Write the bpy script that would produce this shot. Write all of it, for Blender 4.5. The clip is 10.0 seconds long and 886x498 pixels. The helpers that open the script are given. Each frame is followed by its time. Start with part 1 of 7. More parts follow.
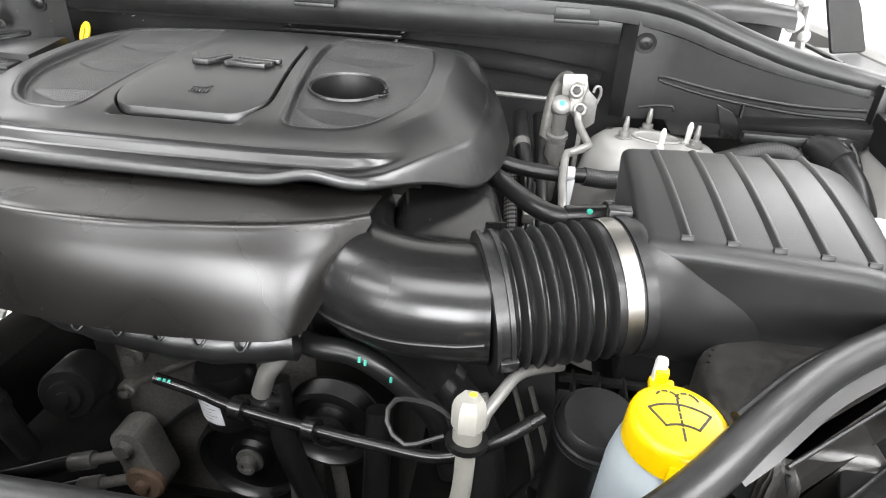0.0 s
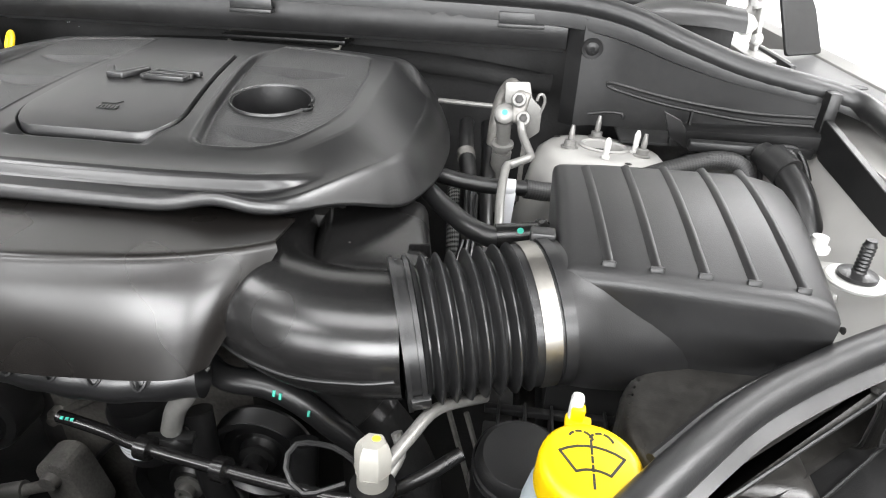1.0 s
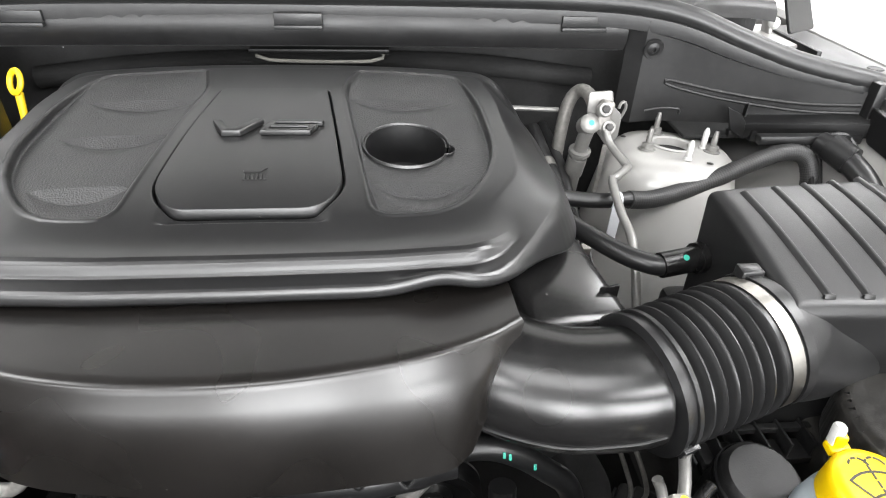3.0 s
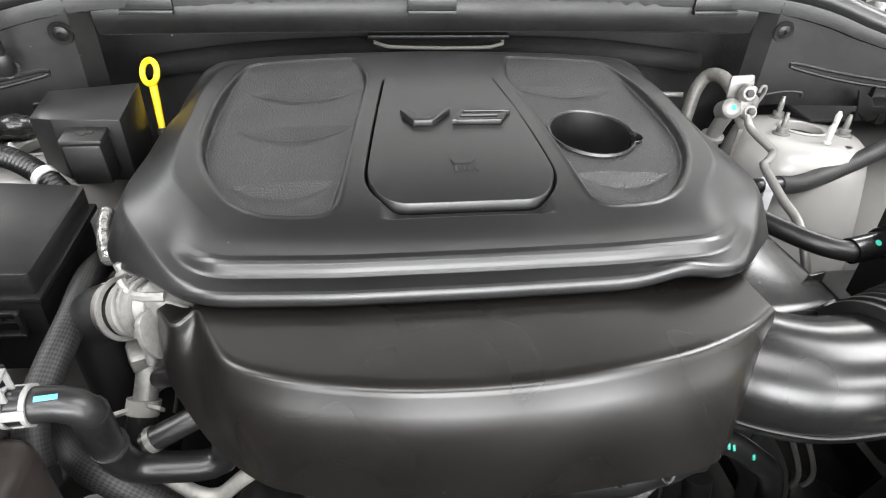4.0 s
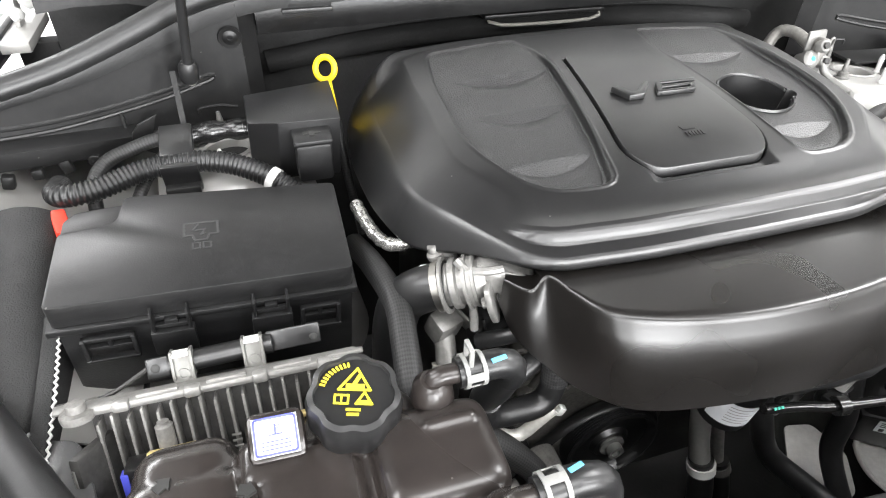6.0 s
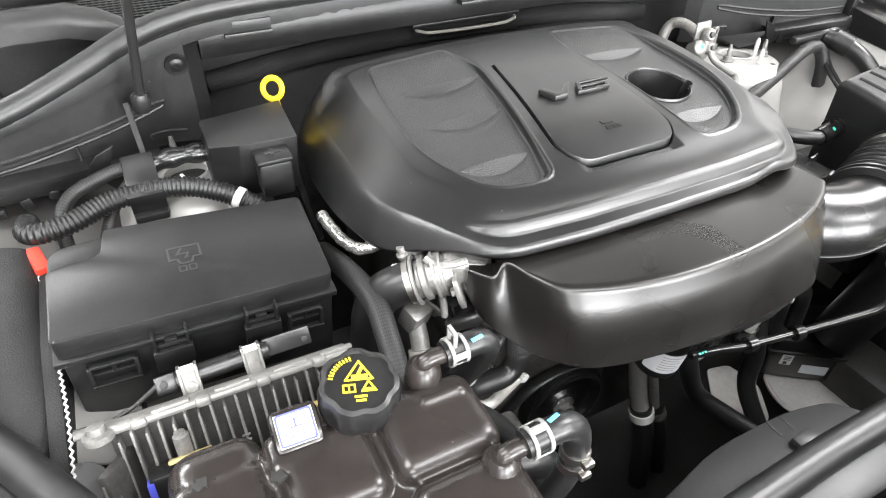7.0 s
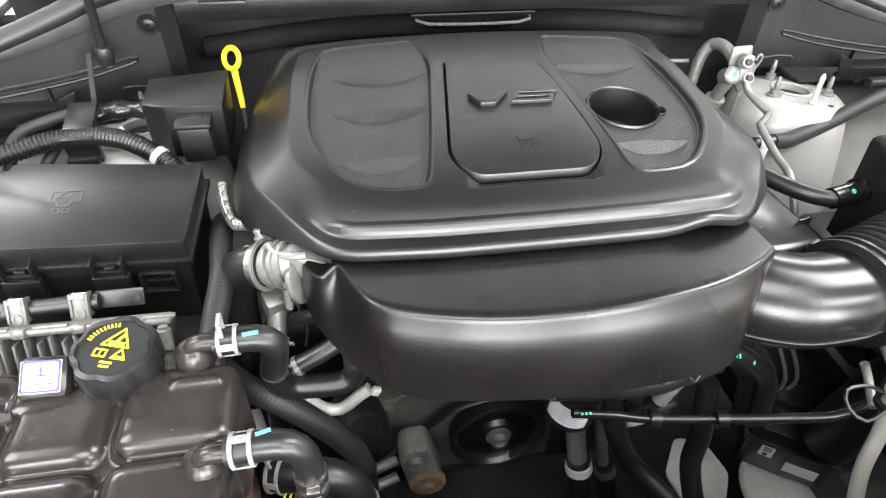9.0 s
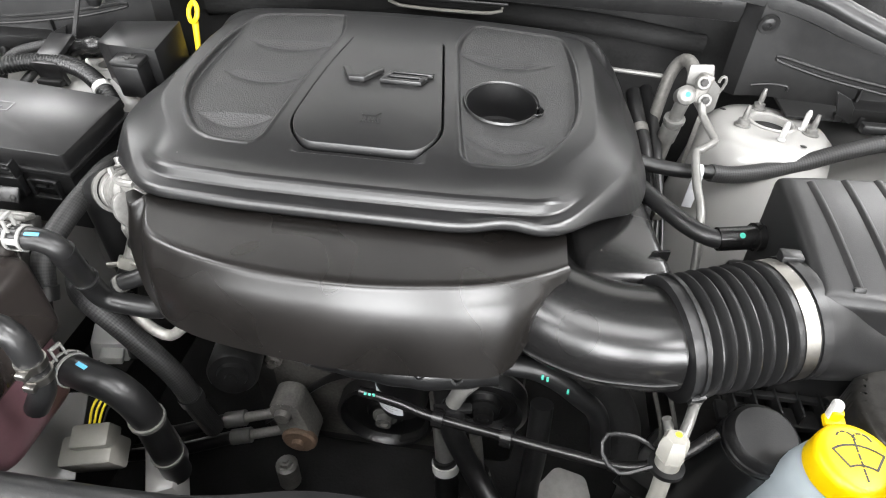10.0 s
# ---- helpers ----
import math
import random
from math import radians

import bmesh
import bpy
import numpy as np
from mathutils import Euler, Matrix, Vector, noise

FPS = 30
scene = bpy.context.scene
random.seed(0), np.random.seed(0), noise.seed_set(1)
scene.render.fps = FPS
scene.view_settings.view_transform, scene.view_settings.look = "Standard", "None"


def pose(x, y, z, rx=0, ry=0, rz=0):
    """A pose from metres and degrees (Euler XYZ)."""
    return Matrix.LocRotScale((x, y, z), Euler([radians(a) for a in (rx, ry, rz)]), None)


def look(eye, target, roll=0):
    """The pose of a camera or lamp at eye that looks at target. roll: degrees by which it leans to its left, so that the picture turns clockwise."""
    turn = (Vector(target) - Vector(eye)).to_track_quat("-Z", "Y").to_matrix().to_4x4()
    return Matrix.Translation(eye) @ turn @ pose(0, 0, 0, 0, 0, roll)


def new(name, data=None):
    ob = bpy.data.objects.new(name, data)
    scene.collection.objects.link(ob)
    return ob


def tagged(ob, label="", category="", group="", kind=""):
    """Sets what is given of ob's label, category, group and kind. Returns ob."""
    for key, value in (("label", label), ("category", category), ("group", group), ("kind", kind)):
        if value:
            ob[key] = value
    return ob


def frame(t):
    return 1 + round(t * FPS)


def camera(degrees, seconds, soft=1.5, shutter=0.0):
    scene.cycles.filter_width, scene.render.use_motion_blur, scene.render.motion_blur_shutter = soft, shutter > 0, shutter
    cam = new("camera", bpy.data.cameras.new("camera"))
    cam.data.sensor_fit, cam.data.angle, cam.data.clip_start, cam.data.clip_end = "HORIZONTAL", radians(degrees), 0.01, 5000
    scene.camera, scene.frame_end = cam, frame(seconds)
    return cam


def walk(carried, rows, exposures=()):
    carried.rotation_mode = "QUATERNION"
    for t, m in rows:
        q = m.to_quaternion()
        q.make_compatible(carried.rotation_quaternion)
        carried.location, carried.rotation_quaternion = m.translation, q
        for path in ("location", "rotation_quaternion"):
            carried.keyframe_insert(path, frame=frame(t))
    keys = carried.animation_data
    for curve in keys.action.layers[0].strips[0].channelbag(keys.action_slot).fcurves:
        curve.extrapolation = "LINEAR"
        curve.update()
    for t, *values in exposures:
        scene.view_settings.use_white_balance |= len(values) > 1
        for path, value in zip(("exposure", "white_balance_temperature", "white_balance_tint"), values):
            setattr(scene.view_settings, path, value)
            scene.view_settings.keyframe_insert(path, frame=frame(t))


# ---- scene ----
cam = camera(72.0, 10.0, 1.1)
PATH = [
    (0, (0.344, -0.999, 1.187), (0.112, 0.732, 0.213), 2.5),
    (0.5, (0.376, -0.965, 1.186), (0.153, 0.765, 0.206), 2.4),
    (1, (0.402, -0.949, 1.197), (0.212, 0.783, 0.214), 2.3),
    (1.5, (0.41, -0.924, 1.224), (0.264, 0.805, 0.228), 2.3),
    (2, (0.375, -0.909, 1.252), (0.293, 0.816, 0.243), 1.9),
    (2.5, (0.254, -0.908, 1.263), (0.324, 0.792, 0.213), 1.8),
    (3, (0.098, -0.901, 1.277), (0.282, 0.745, 0.155), 2.2),
    (4.5, (-0.205, -0.834, 1.259), (0.054, 0.763, 0.084), 2.2),
    (5, (-0.299, -0.812, 1.257), (0.015, 0.741, 0.036), 2.2),
    (5.5, (-0.406, -0.83, 1.279), (-0.024, 0.694, 0.041), 2.0),
    (7, (-0.549, -0.888, 1.37), (0.17, 0.476, 0.096), 1.8),
    (7.5, (-0.539, -0.894, 1.379), (0.198, 0.454, 0.098), 1.9),
    (8, (-0.495, -0.897, 1.381), (0.227, 0.453, 0.094), 2.0),
    (8.5, (-0.387, -0.902, 1.362), (0.145, 0.529, 0.069), 2.1),
    (9, (-0.239, -0.951, 1.36), (0.047, 0.545, 0.064), 1.9),
    (9.5, (-0.063, -1.007, 1.359), (-0.026, 0.512, 0.059), 1.9),
    (10, (0.135, -0.983, 1.354), (-0.036, 0.519, 0.044), 2.2),
]
walk(cam, [(t, look(eye, target, roll)) for t, eye, target, roll in PATH], [(0, 0.05), (1.5, -0.02), (3, 0.0), (5.5, 0.10), (7, 0.44), (8, 0.44), (9, 0.24), (10, 0.14)])

# ---- light ----
world = bpy.data.worlds.new("showroom_air")
scene.world = world
world.use_nodes = True
world.node_tree.nodes["Background"].inputs[0].default_value = (0.9, 0.95, 1.0, 1)
world.node_tree.nodes["Background"].inputs[1].default_value = 0.04
LAMP, DAY = 300.0, 420.0
scene.view_settings.exposure = 0.0

# ---- materials ----


def material(name, color, rough=0.5, metal=0.0, vary=0.25, scale=40.0, bump=0.0, bump_scale=900.0, spots=0.0, spot_color=(0.16, 0.155, 0.145), coat=0.0, gloss_vary=0.05, trans=0.0, sub=0.0, sheen=0.0, ior=1.5, mottle=0.0):
    m = bpy.data.materials.new(name)
    m.use_nodes = True
    nt = m.node_tree
    n, l = nt.nodes, nt.links
    bsdf = n["Principled BSDF"]
    bsdf.inputs["Metallic"].default_value = metal
    bsdf.inputs["IOR"].default_value = ior
    if coat:
        bsdf.inputs["Coat Weight"].default_value = coat
        bsdf.inputs["Coat Roughness"].default_value = 0.08
    # sheen adds a bright haze to the surface at grazing view
    if sheen:
        bsdf.inputs["Sheen Weight"].default_value = sheen
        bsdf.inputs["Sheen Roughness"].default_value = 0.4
    if trans:
        bsdf.inputs["Transmission Weight"].default_value = trans
    if sub:
        bsdf.inputs["Subsurface Weight"].default_value = sub
        bsdf.inputs["Subsurface Radius"].default_value = (0.01, 0.01, 0.01)
    tc = n.new("ShaderNodeTexCoord")
    big = n.new("ShaderNodeTexNoise")
    big.inputs["Scale"].default_value = scale * 0.35
    big.inputs["Detail"].default_value = 6
    fine = n.new("ShaderNodeTexNoise")
    fine.inputs["Scale"].default_value = scale * 6
    fine.inputs["Detail"].default_value = 3
    for q in (big, fine):
        l.new(tc.outputs["Object"], q.inputs["Vector"])
    add = n.new("ShaderNodeMath")
    add.operation = "MULTIPLY_ADD"
    l.new(fine.outputs["Fac"], add.inputs[0])
    add.inputs[1].default_value = 0.4
    half = n.new("ShaderNodeMath")
    half.operation = "MULTIPLY"
    l.new(big.outputs["Fac"], half.inputs[0])
    half.inputs[1].default_value = 0.8
    l.new(half.outputs[0], add.inputs[2])
    ramp = n.new("ShaderNodeValToRGB")
    lo = [max(0.0, c * (1 - vary)) for c in color]
    hi = [min(1.0, c * (1 + vary)) for c in color]
    ramp.color_ramp.elements[0].position, ramp.color_ramp.elements[1].position = 0.38, 0.82
    ramp.color_ramp.elements[0].color, ramp.color_ramp.elements[1].color = (*lo, 1), (*hi, 1)
    l.new(add.outputs[0], ramp.inputs["Fac"])
    out = ramp.outputs["Color"]
    rgh = n.new("ShaderNodeMapRange")
    rgh.inputs["From Min"].default_value, rgh.inputs["From Max"].default_value = 0.3, 0.8
    rgh.interpolation_type = "SMOOTHSTEP"
    rgh.inputs["To Min"].default_value = max(0.03, rough - gloss_vary)
    rgh.inputs["To Max"].default_value = min(1.0, rough + gloss_vary)
    dull = n.new("ShaderNodeTexNoise")
    dull.inputs["Scale"].default_value = scale * 0.5
    dull.inputs["Detail"].default_value = 0
    l.new(tc.outputs["Object"], dull.inputs["Vector"])
    l.new(dull.outputs["Fac"], rgh.inputs["Value"])
    l.new(rgh.outputs[0], bsdf.inputs["Roughness"])
    if spots:
        vor = n.new("ShaderNodeTexVoronoi")
        vor.inputs["Scale"].default_value = 55
        l.new(tc.outputs["Object"], vor.inputs["Vector"])
        less = n.new("ShaderNodeMath")
        less.operation = "LESS_THAN"
        l.new(vor.outputs["Distance"], less.inputs[0])
        less.inputs[1].default_value = 0.06
        pick = n.new("ShaderNodeMath")
        pick.operation = "GREATER_THAN"
        sep = n.new("ShaderNodeSeparateColor")
        l.new(vor.outputs["Color"], sep.inputs[0])
        l.new(sep.outputs[0], pick.inputs[0])
        pick.inputs[1].default_value = 1 - spots
        both = n.new("ShaderNodeMath")
        both.operation = "MULTIPLY"
        l.new(less.outputs[0], both.inputs[0])
        l.new(pick.outputs[0], both.inputs[1])
        soft = n.new("ShaderNodeMath")
        soft.operation = "MULTIPLY"
        l.new(both.outputs[0], soft.inputs[0])
        l.new(big.outputs["Fac"], soft.inputs[1])
        mix = n.new("ShaderNodeMix")
        mix.data_type = "RGBA"
        l.new(soft.outputs[0], mix.inputs["Factor"])
        l.new(out, mix.inputs["A"])
        mix.inputs["B"].default_value = (*spot_color, 1)
        out = mix.outputs["Result"]
    if mottle:
        film = n.new("ShaderNodeTexNoise")
        film.inputs["Scale"].default_value, film.inputs["Detail"].default_value, film.inputs["Roughness"].default_value = 70, 9, 0.75
        l.new(tc.outputs["Object"], film.inputs["Vector"])
        thin = n.new("ShaderNodeMapRange")
        thin.inputs["From Min"].default_value, thin.inputs["From Max"].default_value = 0.46, 0.74
        thin.inputs["To Max"].default_value = mottle
        l.new(film.outputs["Fac"], thin.inputs["Value"])
        veil = n.new("ShaderNodeMix")
        veil.data_type = "RGBA"
        l.new(thin.outputs[0], veil.inputs["Factor"])
        l.new(out, veil.inputs["A"])
        veil.inputs["B"].default_value = (0.17, 0.163, 0.152, 1)
        out = veil.outputs["Result"]
        rub = n.new("ShaderNodeMath")
        rub.operation = "MULTIPLY_ADD"
        l.new(thin.outputs[0], rub.inputs[0])
        rub.inputs[1].default_value = 1.1
        l.new(rgh.outputs[0], rub.inputs[2])
        l.new(rub.outputs[0], bsdf.inputs["Roughness"])
    l.new(out, bsdf.inputs["Base Color"])
    if bump:
        bn = n.new("ShaderNodeTexNoise")
        bn.inputs["Scale"].default_value = bump_scale
        bn.inputs["Detail"].default_value = 2
        l.new(tc.outputs["Object"], bn.inputs["Vector"])
        bu = n.new("ShaderNodeBump")
        bu.inputs["Strength"].default_value = bump
        bu.inputs["Distance"].default_value = 0.001
        l.new(bn.outputs["Fac"], bu.inputs["Height"])
        l.new(bu.outputs["Normal"], bsdf.inputs["Normal"])
    return m


def braid(name, color, light, freq=420.0):
    """Woven sleeve: crossed bands over the object's own space."""
    m = bpy.data.materials.new(name)
    m.use_nodes = True
    n, l = m.node_tree.nodes, m.node_tree.links
    bsdf = n["Principled BSDF"]
    bsdf.inputs["Roughness"].default_value = 0.55
    uv = n.new("ShaderNodeUVMap")
    chk = n.new("ShaderNodeTexChecker")
    chk.inputs["Scale"].default_value = 1.5
    mp = n.new("ShaderNodeMapping")
    mp.inputs["Scale"].default_value = (30, freq, 1)
    mp.inputs["Rotation"].default_value = (0, 0, 0.0)
    l.new(uv.outputs[0], mp.inputs["Vector"])
    sk = n.new("ShaderNodeMapping")
    sk.inputs["Rotation"].default_value = (0, 0, radians(45))
    l.new(mp.outputs[0], sk.inputs["Vector"])
    l.new(sk.outputs[0], chk.inputs["Vector"])
    chk.inputs["Color1"].default_value, chk.inputs["Color2"].default_value = (*color, 1), (*light, 1)
    l.new(chk.outputs["Color"], bsdf.inputs["Base Color"])
    bu = n.new("ShaderNodeBump")
    bu.inputs["Strength"].default_value = 0.9
    bu.inputs["Distance"].default_value = 0.0010
    l.new(chk.outputs["Fac"], bu.inputs["Height"])
    l.new(bu.outputs["Normal"], bsdf.inputs["Normal"])
    return m


M_POCKET = material("stippled_black_plastic", (0.018, 0.018, 0.0182), 0.42, vary=0.3, scale=30, bump=0.8, bump_scale=520, ior=1.6)
M_COVER = material("satin_black_plastic", (0.0060, 0.0060, 0.0062), 0.35, vary=0.4, scale=22, spots=0.05, gloss_vary=0.02, ior=1.66)
M_GRAIN = material("grained_black_plastic", (0.0070, 0.0070, 0.0072), 0.43, vary=0.3, scale=20, bump=0.12, bump_scale=900, spots=0.02, sheen=0.02, ior=1.46)
M_FRONT = material("brown_black_plastic", (0.0068, 0.0061, 0.0056), 0.29, vary=0.3, scale=30, spots=0.10, gloss_vary=0.02, ior=1.52)
M_SHROUD = material("satin_grey_black_plastic", (0.022, 0.022, 0.0225), 0.34, vary=0.35, scale=14, bump=0.12, bump_scale=500, spots=0.06, ior=1.58)
M_PALEPLATE = material("pale_aluminium_sheet", (0.52, 0.51, 0.49), 0.42, metal=0.3, vary=0.2, scale=25, bump=0.1, bump_scale=300)
M_CLAMP = material("dull_white_spring_clamp", (0.22, 0.22, 0.212), 0.45, vary=0.15, scale=60)
M_DUSTY = material("dusty_brown_black_plastic", (0.015, 0.0142, 0.0128), 0.33, vary=0.6, scale=22, bump=0.15, bump_scale=600, spots=0.3, sheen=0.04, mottle=0.12)
M_DUCT = material("glossy_black_duct", (0.0075, 0.0073, 0.0073), 0.25, vary=0.3, scale=20, bump=0.03, spots=0.04, gloss_vary=0.04)
M_RUBBER = material("black_rubber", (0.010, 0.010, 0.0102), 0.36, vary=0.3, scale=30, bump=0.08, bump_scale=800)
M_SEAL = material("grey_black_seal_rubber", (0.0115, 0.0117, 0.012), 0.40, vary=0.3, scale=12, bump=0.12, bump_scale=600, mottle=0.045)
M_MATTE = material("matte_black_plastic", (0.0078, 0.0078, 0.0080), 0.42, vary=0.4, scale=15, bump=0.14, bump_scale=600, spots=0.1, sheen=0.015, gloss_vary=0.08, mottle=0.03, ior=1.43)
M_DARK = material("dark_greasy_metal", (0.030, 0.029, 0.028), 0.55, metal=0.3, vary=0.5, scale=25, bump=0.4, bump_scale=120)
M_FIN = material("dirty_cast_fin", (0.17, 0.166, 0.157), 0.5, metal=0.3, vary=0.5, scale=40, bump=0.5, bump_scale=260)
M_CAST = material("cast_aluminium", (0.22, 0.216, 0.206), 0.44, metal=0.45, vary=0.3, scale=30, bump=0.35, bump_scale=350)
M_CASTB = material("bright_cast_aluminium", (0.50, 0.49, 0.46), 0.45, metal=0.35, vary=0.3, scale=30, bump=0.35, bump_scale=350)
M_DULL = material("dull_grey_metal", (0.22, 0.213, 0.20), 0.5, metal=0.6, vary=0.4, scale=30, bump=0.3, bump_scale=200)
M_GREASY = material("greasy_cast_metal", (0.10, 0.095, 0.087), 0.55, metal=0.25, vary=0.7, scale=30, bump=0.8, bump_scale=120)
# darker copy of the casting: shade between the fins, put into the colour
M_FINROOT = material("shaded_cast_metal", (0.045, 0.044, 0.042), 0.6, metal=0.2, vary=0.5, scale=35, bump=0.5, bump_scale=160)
M_SEALGOLD = material("yellowed_seal", (0.42, 0.33, 0.14), 0.4)
M_PIPE = material("aluminium_pipe", (0.20, 0.197, 0.188), 0.38, metal=0.4, vary=0.15, scale=30, bump=0.1)
M_STEEL = material("bright_steel_band", (0.33, 0.318, 0.295), 0.36, metal=1.0, vary=0.12, scale=40)
M_ZINC = material("zinc_plated_steel", (0.16, 0.158, 0.148), 0.4, metal=0.4, vary=0.2, scale=50)
M_ARM = material("weathered_cast_arm", (0.15, 0.145, 0.135), 0.55, metal=0.2, vary=0.5, scale=45, bump=0.7, bump_scale=160)
M_RUST = material("rusted_bolt", (0.15, 0.10, 0.07), 0.75, metal=0.2, vary=0.5, scale=60, bump=0.6, bump_scale=250)
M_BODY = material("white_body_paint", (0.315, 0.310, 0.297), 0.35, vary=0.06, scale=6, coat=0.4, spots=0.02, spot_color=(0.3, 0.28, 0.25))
# same white as the body, brightened so the hood underside reflects more light
M_HOODWHITE = material("brightened_white_hood_paint", (0.84, 0.84, 0.825), 0.35, vary=0.04, scale=6, coat=0.4)
M_YELLOW = material("yellow_plastic", (0.72, 0.48, 0.0), 0.38, vary=0.06, scale=20)
M_DIPYEL = material("dipstick_yellow", (0.80, 0.55, 0.01), 0.45, vary=0.06, scale=20)
M_BOXBLACK = material("black_box_plastic", (0.0058, 0.0058, 0.0060), 0.40, vary=0.4, scale=18, bump=0.2, bump_scale=520, spots=0.10, gloss_vary=0.06, ior=1.5)
M_BOTTLE = material("milky_bottle_plastic", (0.34, 0.385, 0.41), 0.4, vary=0.1, scale=12, sub=0.2)
M_TANK = material("brown_tank_plastic", (0.0215, 0.0180, 0.0165), 0.25, gloss_vary=0.05, vary=0.25, scale=12, bump=0.03, bump_scale=500, spots=0.03)
M_PINK = material("pink_coolant_plastic", (0.10, 0.052, 0.060), 0.35, vary=0.2, scale=12)
M_WHITE = material("white_plastic", (0.50, 0.50, 0.485), 0.4, vary=0.05, scale=20)
M_LABEL = material("white_paper_label", (0.58, 0.59, 0.61), 0.6, vary=0.03, scale=20)
M_BLUE = material("blue_print", (0.06, 0.07, 0.45), 0.5, vary=0.05)
M_BLACKPRINT = material("black_print", (0.015, 0.015, 0.014), 0.5, vary=0.1)
M_YELPRINT = material("yellow_print", (0.8, 0.65, 0.03), 0.5, vary=0.05)
M_CREAM = material("cream_fitting_plastic", (0.25, 0.243, 0.22), 0.45, vary=0.08, scale=30)
M_TEAL = material("teal_paint_mark", (0.02, 0.34, 0.25), 0.5, vary=0.1)
M_CYAN = material("light_blue_paint_mark", (0.10, 0.40, 0.62), 0.5, vary=0.1)
M_RED = material("red_plastic", (0.7, 0.05, 0.03), 0.4, vary=0.05)
M_GREYPLATE = material("grey_black_satin_plastic", (0.07, 0.07, 0.071), 0.33, vary=0.25, scale=10, bump=0.1, bump_scale=500, spots=0.05)
M_LEAF = material("dry_leaf", (0.35, 0.16, 0.05), 0.7, vary=0.4, scale=80)
M_LINER = material("black_felt_and_shade", (0.007, 0.007, 0.007), 0.85, vary=0.5, scale=30, bump=0.6, bump_scale=200)
M_TAPE = material("crinkled_black_tape", (0.008, 0.008, 0.008), 0.26, vary=0.4, scale=60, bump=0.7, bump_scale=110)
M_FABRIC = material("black_woven_fabric", (0.012, 0.012, 0.012), 0.75, vary=0.4, scale=60, bump=0.8, bump_scale=600)
M_FLOOR = material("pale_floor_tile", (0.80, 0.79, 0.77), 0.3, vary=0.05, scale=1.5)
M_WALLDARK = material("grey_wall_paint", (0.16, 0.16, 0.16), 0.7, vary=0.05, scale=2)
M_CEIL = material("grey_ceiling_paint", (0.13, 0.13, 0.13), 0.8, vary=0.05, scale=2)
M_WALL = material("white_wall_paint", (0.75, 0.75, 0.74), 0.7, vary=0.03, scale=2)
# glass base lifted to grey, carrying brightness the windscreen would reflect
M_GLASS = material("greyed_windscreen", (0.25, 0.252, 0.255), 0.06, vary=0.05, scale=2, gloss_vary=0.01)
M_BRAID = braid("braided_sleeve", (0.004, 0.004, 0.004), (0.026, 0.026, 0.026), 240)
M_WEAVE = braid("silver_black_weave", (0.004, 0.004, 0.004), (0.30, 0.30, 0.29), 150)
M_FOIL = material("silver_foil_wrap", (0.34, 0.335, 0.32), 0.3, metal=0.8, vary=0.5, scale=60, bump=1.0, bump_scale=160)

# ---- builders ----


def thing(name, label, category, loc=(0, 0, 0), group="", kind=""):
    ob = new(name)
    ob.empty_display_size = 0.02
    ob.location = loc
    return tagged(ob, label, category, group, kind)


def part(name, bm, mat, parent=None, label="", smooth=True, crease=38):
    me = bpy.data.meshes.new(name)
    bm.normal_update()
    bm.to_mesh(me)
    bm.free()
    if smooth:
        me.shade_smooth()
        me.set_sharp_from_angle(angle=radians(crease))
    me.materials.append(mat)
    ob = new(name, me)
    if parent is not None:
        root, off = parent, Vector((0, 0, 0))
        while root is not None:
            off += root.location
            root = root.parent
        ob.parent = parent
        if parent.parent is None:
            ob.matrix_parent_inverse = Matrix.Translation(-parent.location)
    if label:
        ob["label"] = label
    return ob


def place(bm, m):
    bmesh.ops.transform(bm, matrix=m, verts=bm.verts)
    return bm


def rbox(sx, sy, sz, bevel=0.004, m=None, seg=2, taper=1.0):
    """A box of that size round the origin, its edges rounded; taper scales the top."""
    bm = bmesh.new()
    bmesh.ops.create_cube(bm, size=1)
    for v in bm.verts:
        k = taper if v.co.z > 0 else 1
        v.co = Vector((v.co.x * sx * k, v.co.y * sy * k, v.co.z * sz))
    if bevel:
        bmesh.ops.bevel(bm, geom=bm.edges[:], offset=bevel, segments=seg, profile=0.5, affect="EDGES")
    return place(bm, m) if m is not None else bm


def box(x0, x1, y0, y1, z0, z1, bevel=0.004, seg=2, taper=1.0):
    return rbox(x1 - x0, y1 - y0, z1 - z0, bevel, pose((x0 + x1) / 2, (y0 + y1) / 2, (z0 + z1) / 2), seg, taper)


def join(*bms):
    out = bmesh.new()
    for b in bms:
        me = bpy.data.meshes.new("tmp")
        b.to_mesh(me)
        b.free()
        out.from_mesh(me)
        bpy.data.meshes.remove(me)
    return out


def prism(poly, z0, z1, bevel=0.002, seg=2, m=None):
    """An upright prism over an outline."""
    bm = bmesh.new()
    f = bm.faces.new([bm.verts.new((x, y, z0)) for x, y in poly])
    r = bmesh.ops.extrude_face_region(bm, geom=[f])
    bmesh.ops.translate(bm, verts=[v for v in r["geom"] if isinstance(v, bmesh.types.BMVert)], vec=(0, 0, z1 - z0))
    bmesh.ops.recalc_face_normals(bm, faces=bm.faces)
    if bevel:
        bmesh.ops.bevel(bm, geom=bm.edges[:], offset=bevel, segments=seg, profile=0.5, affect="EDGES")
    return place(bm, m) if m is not None else bm


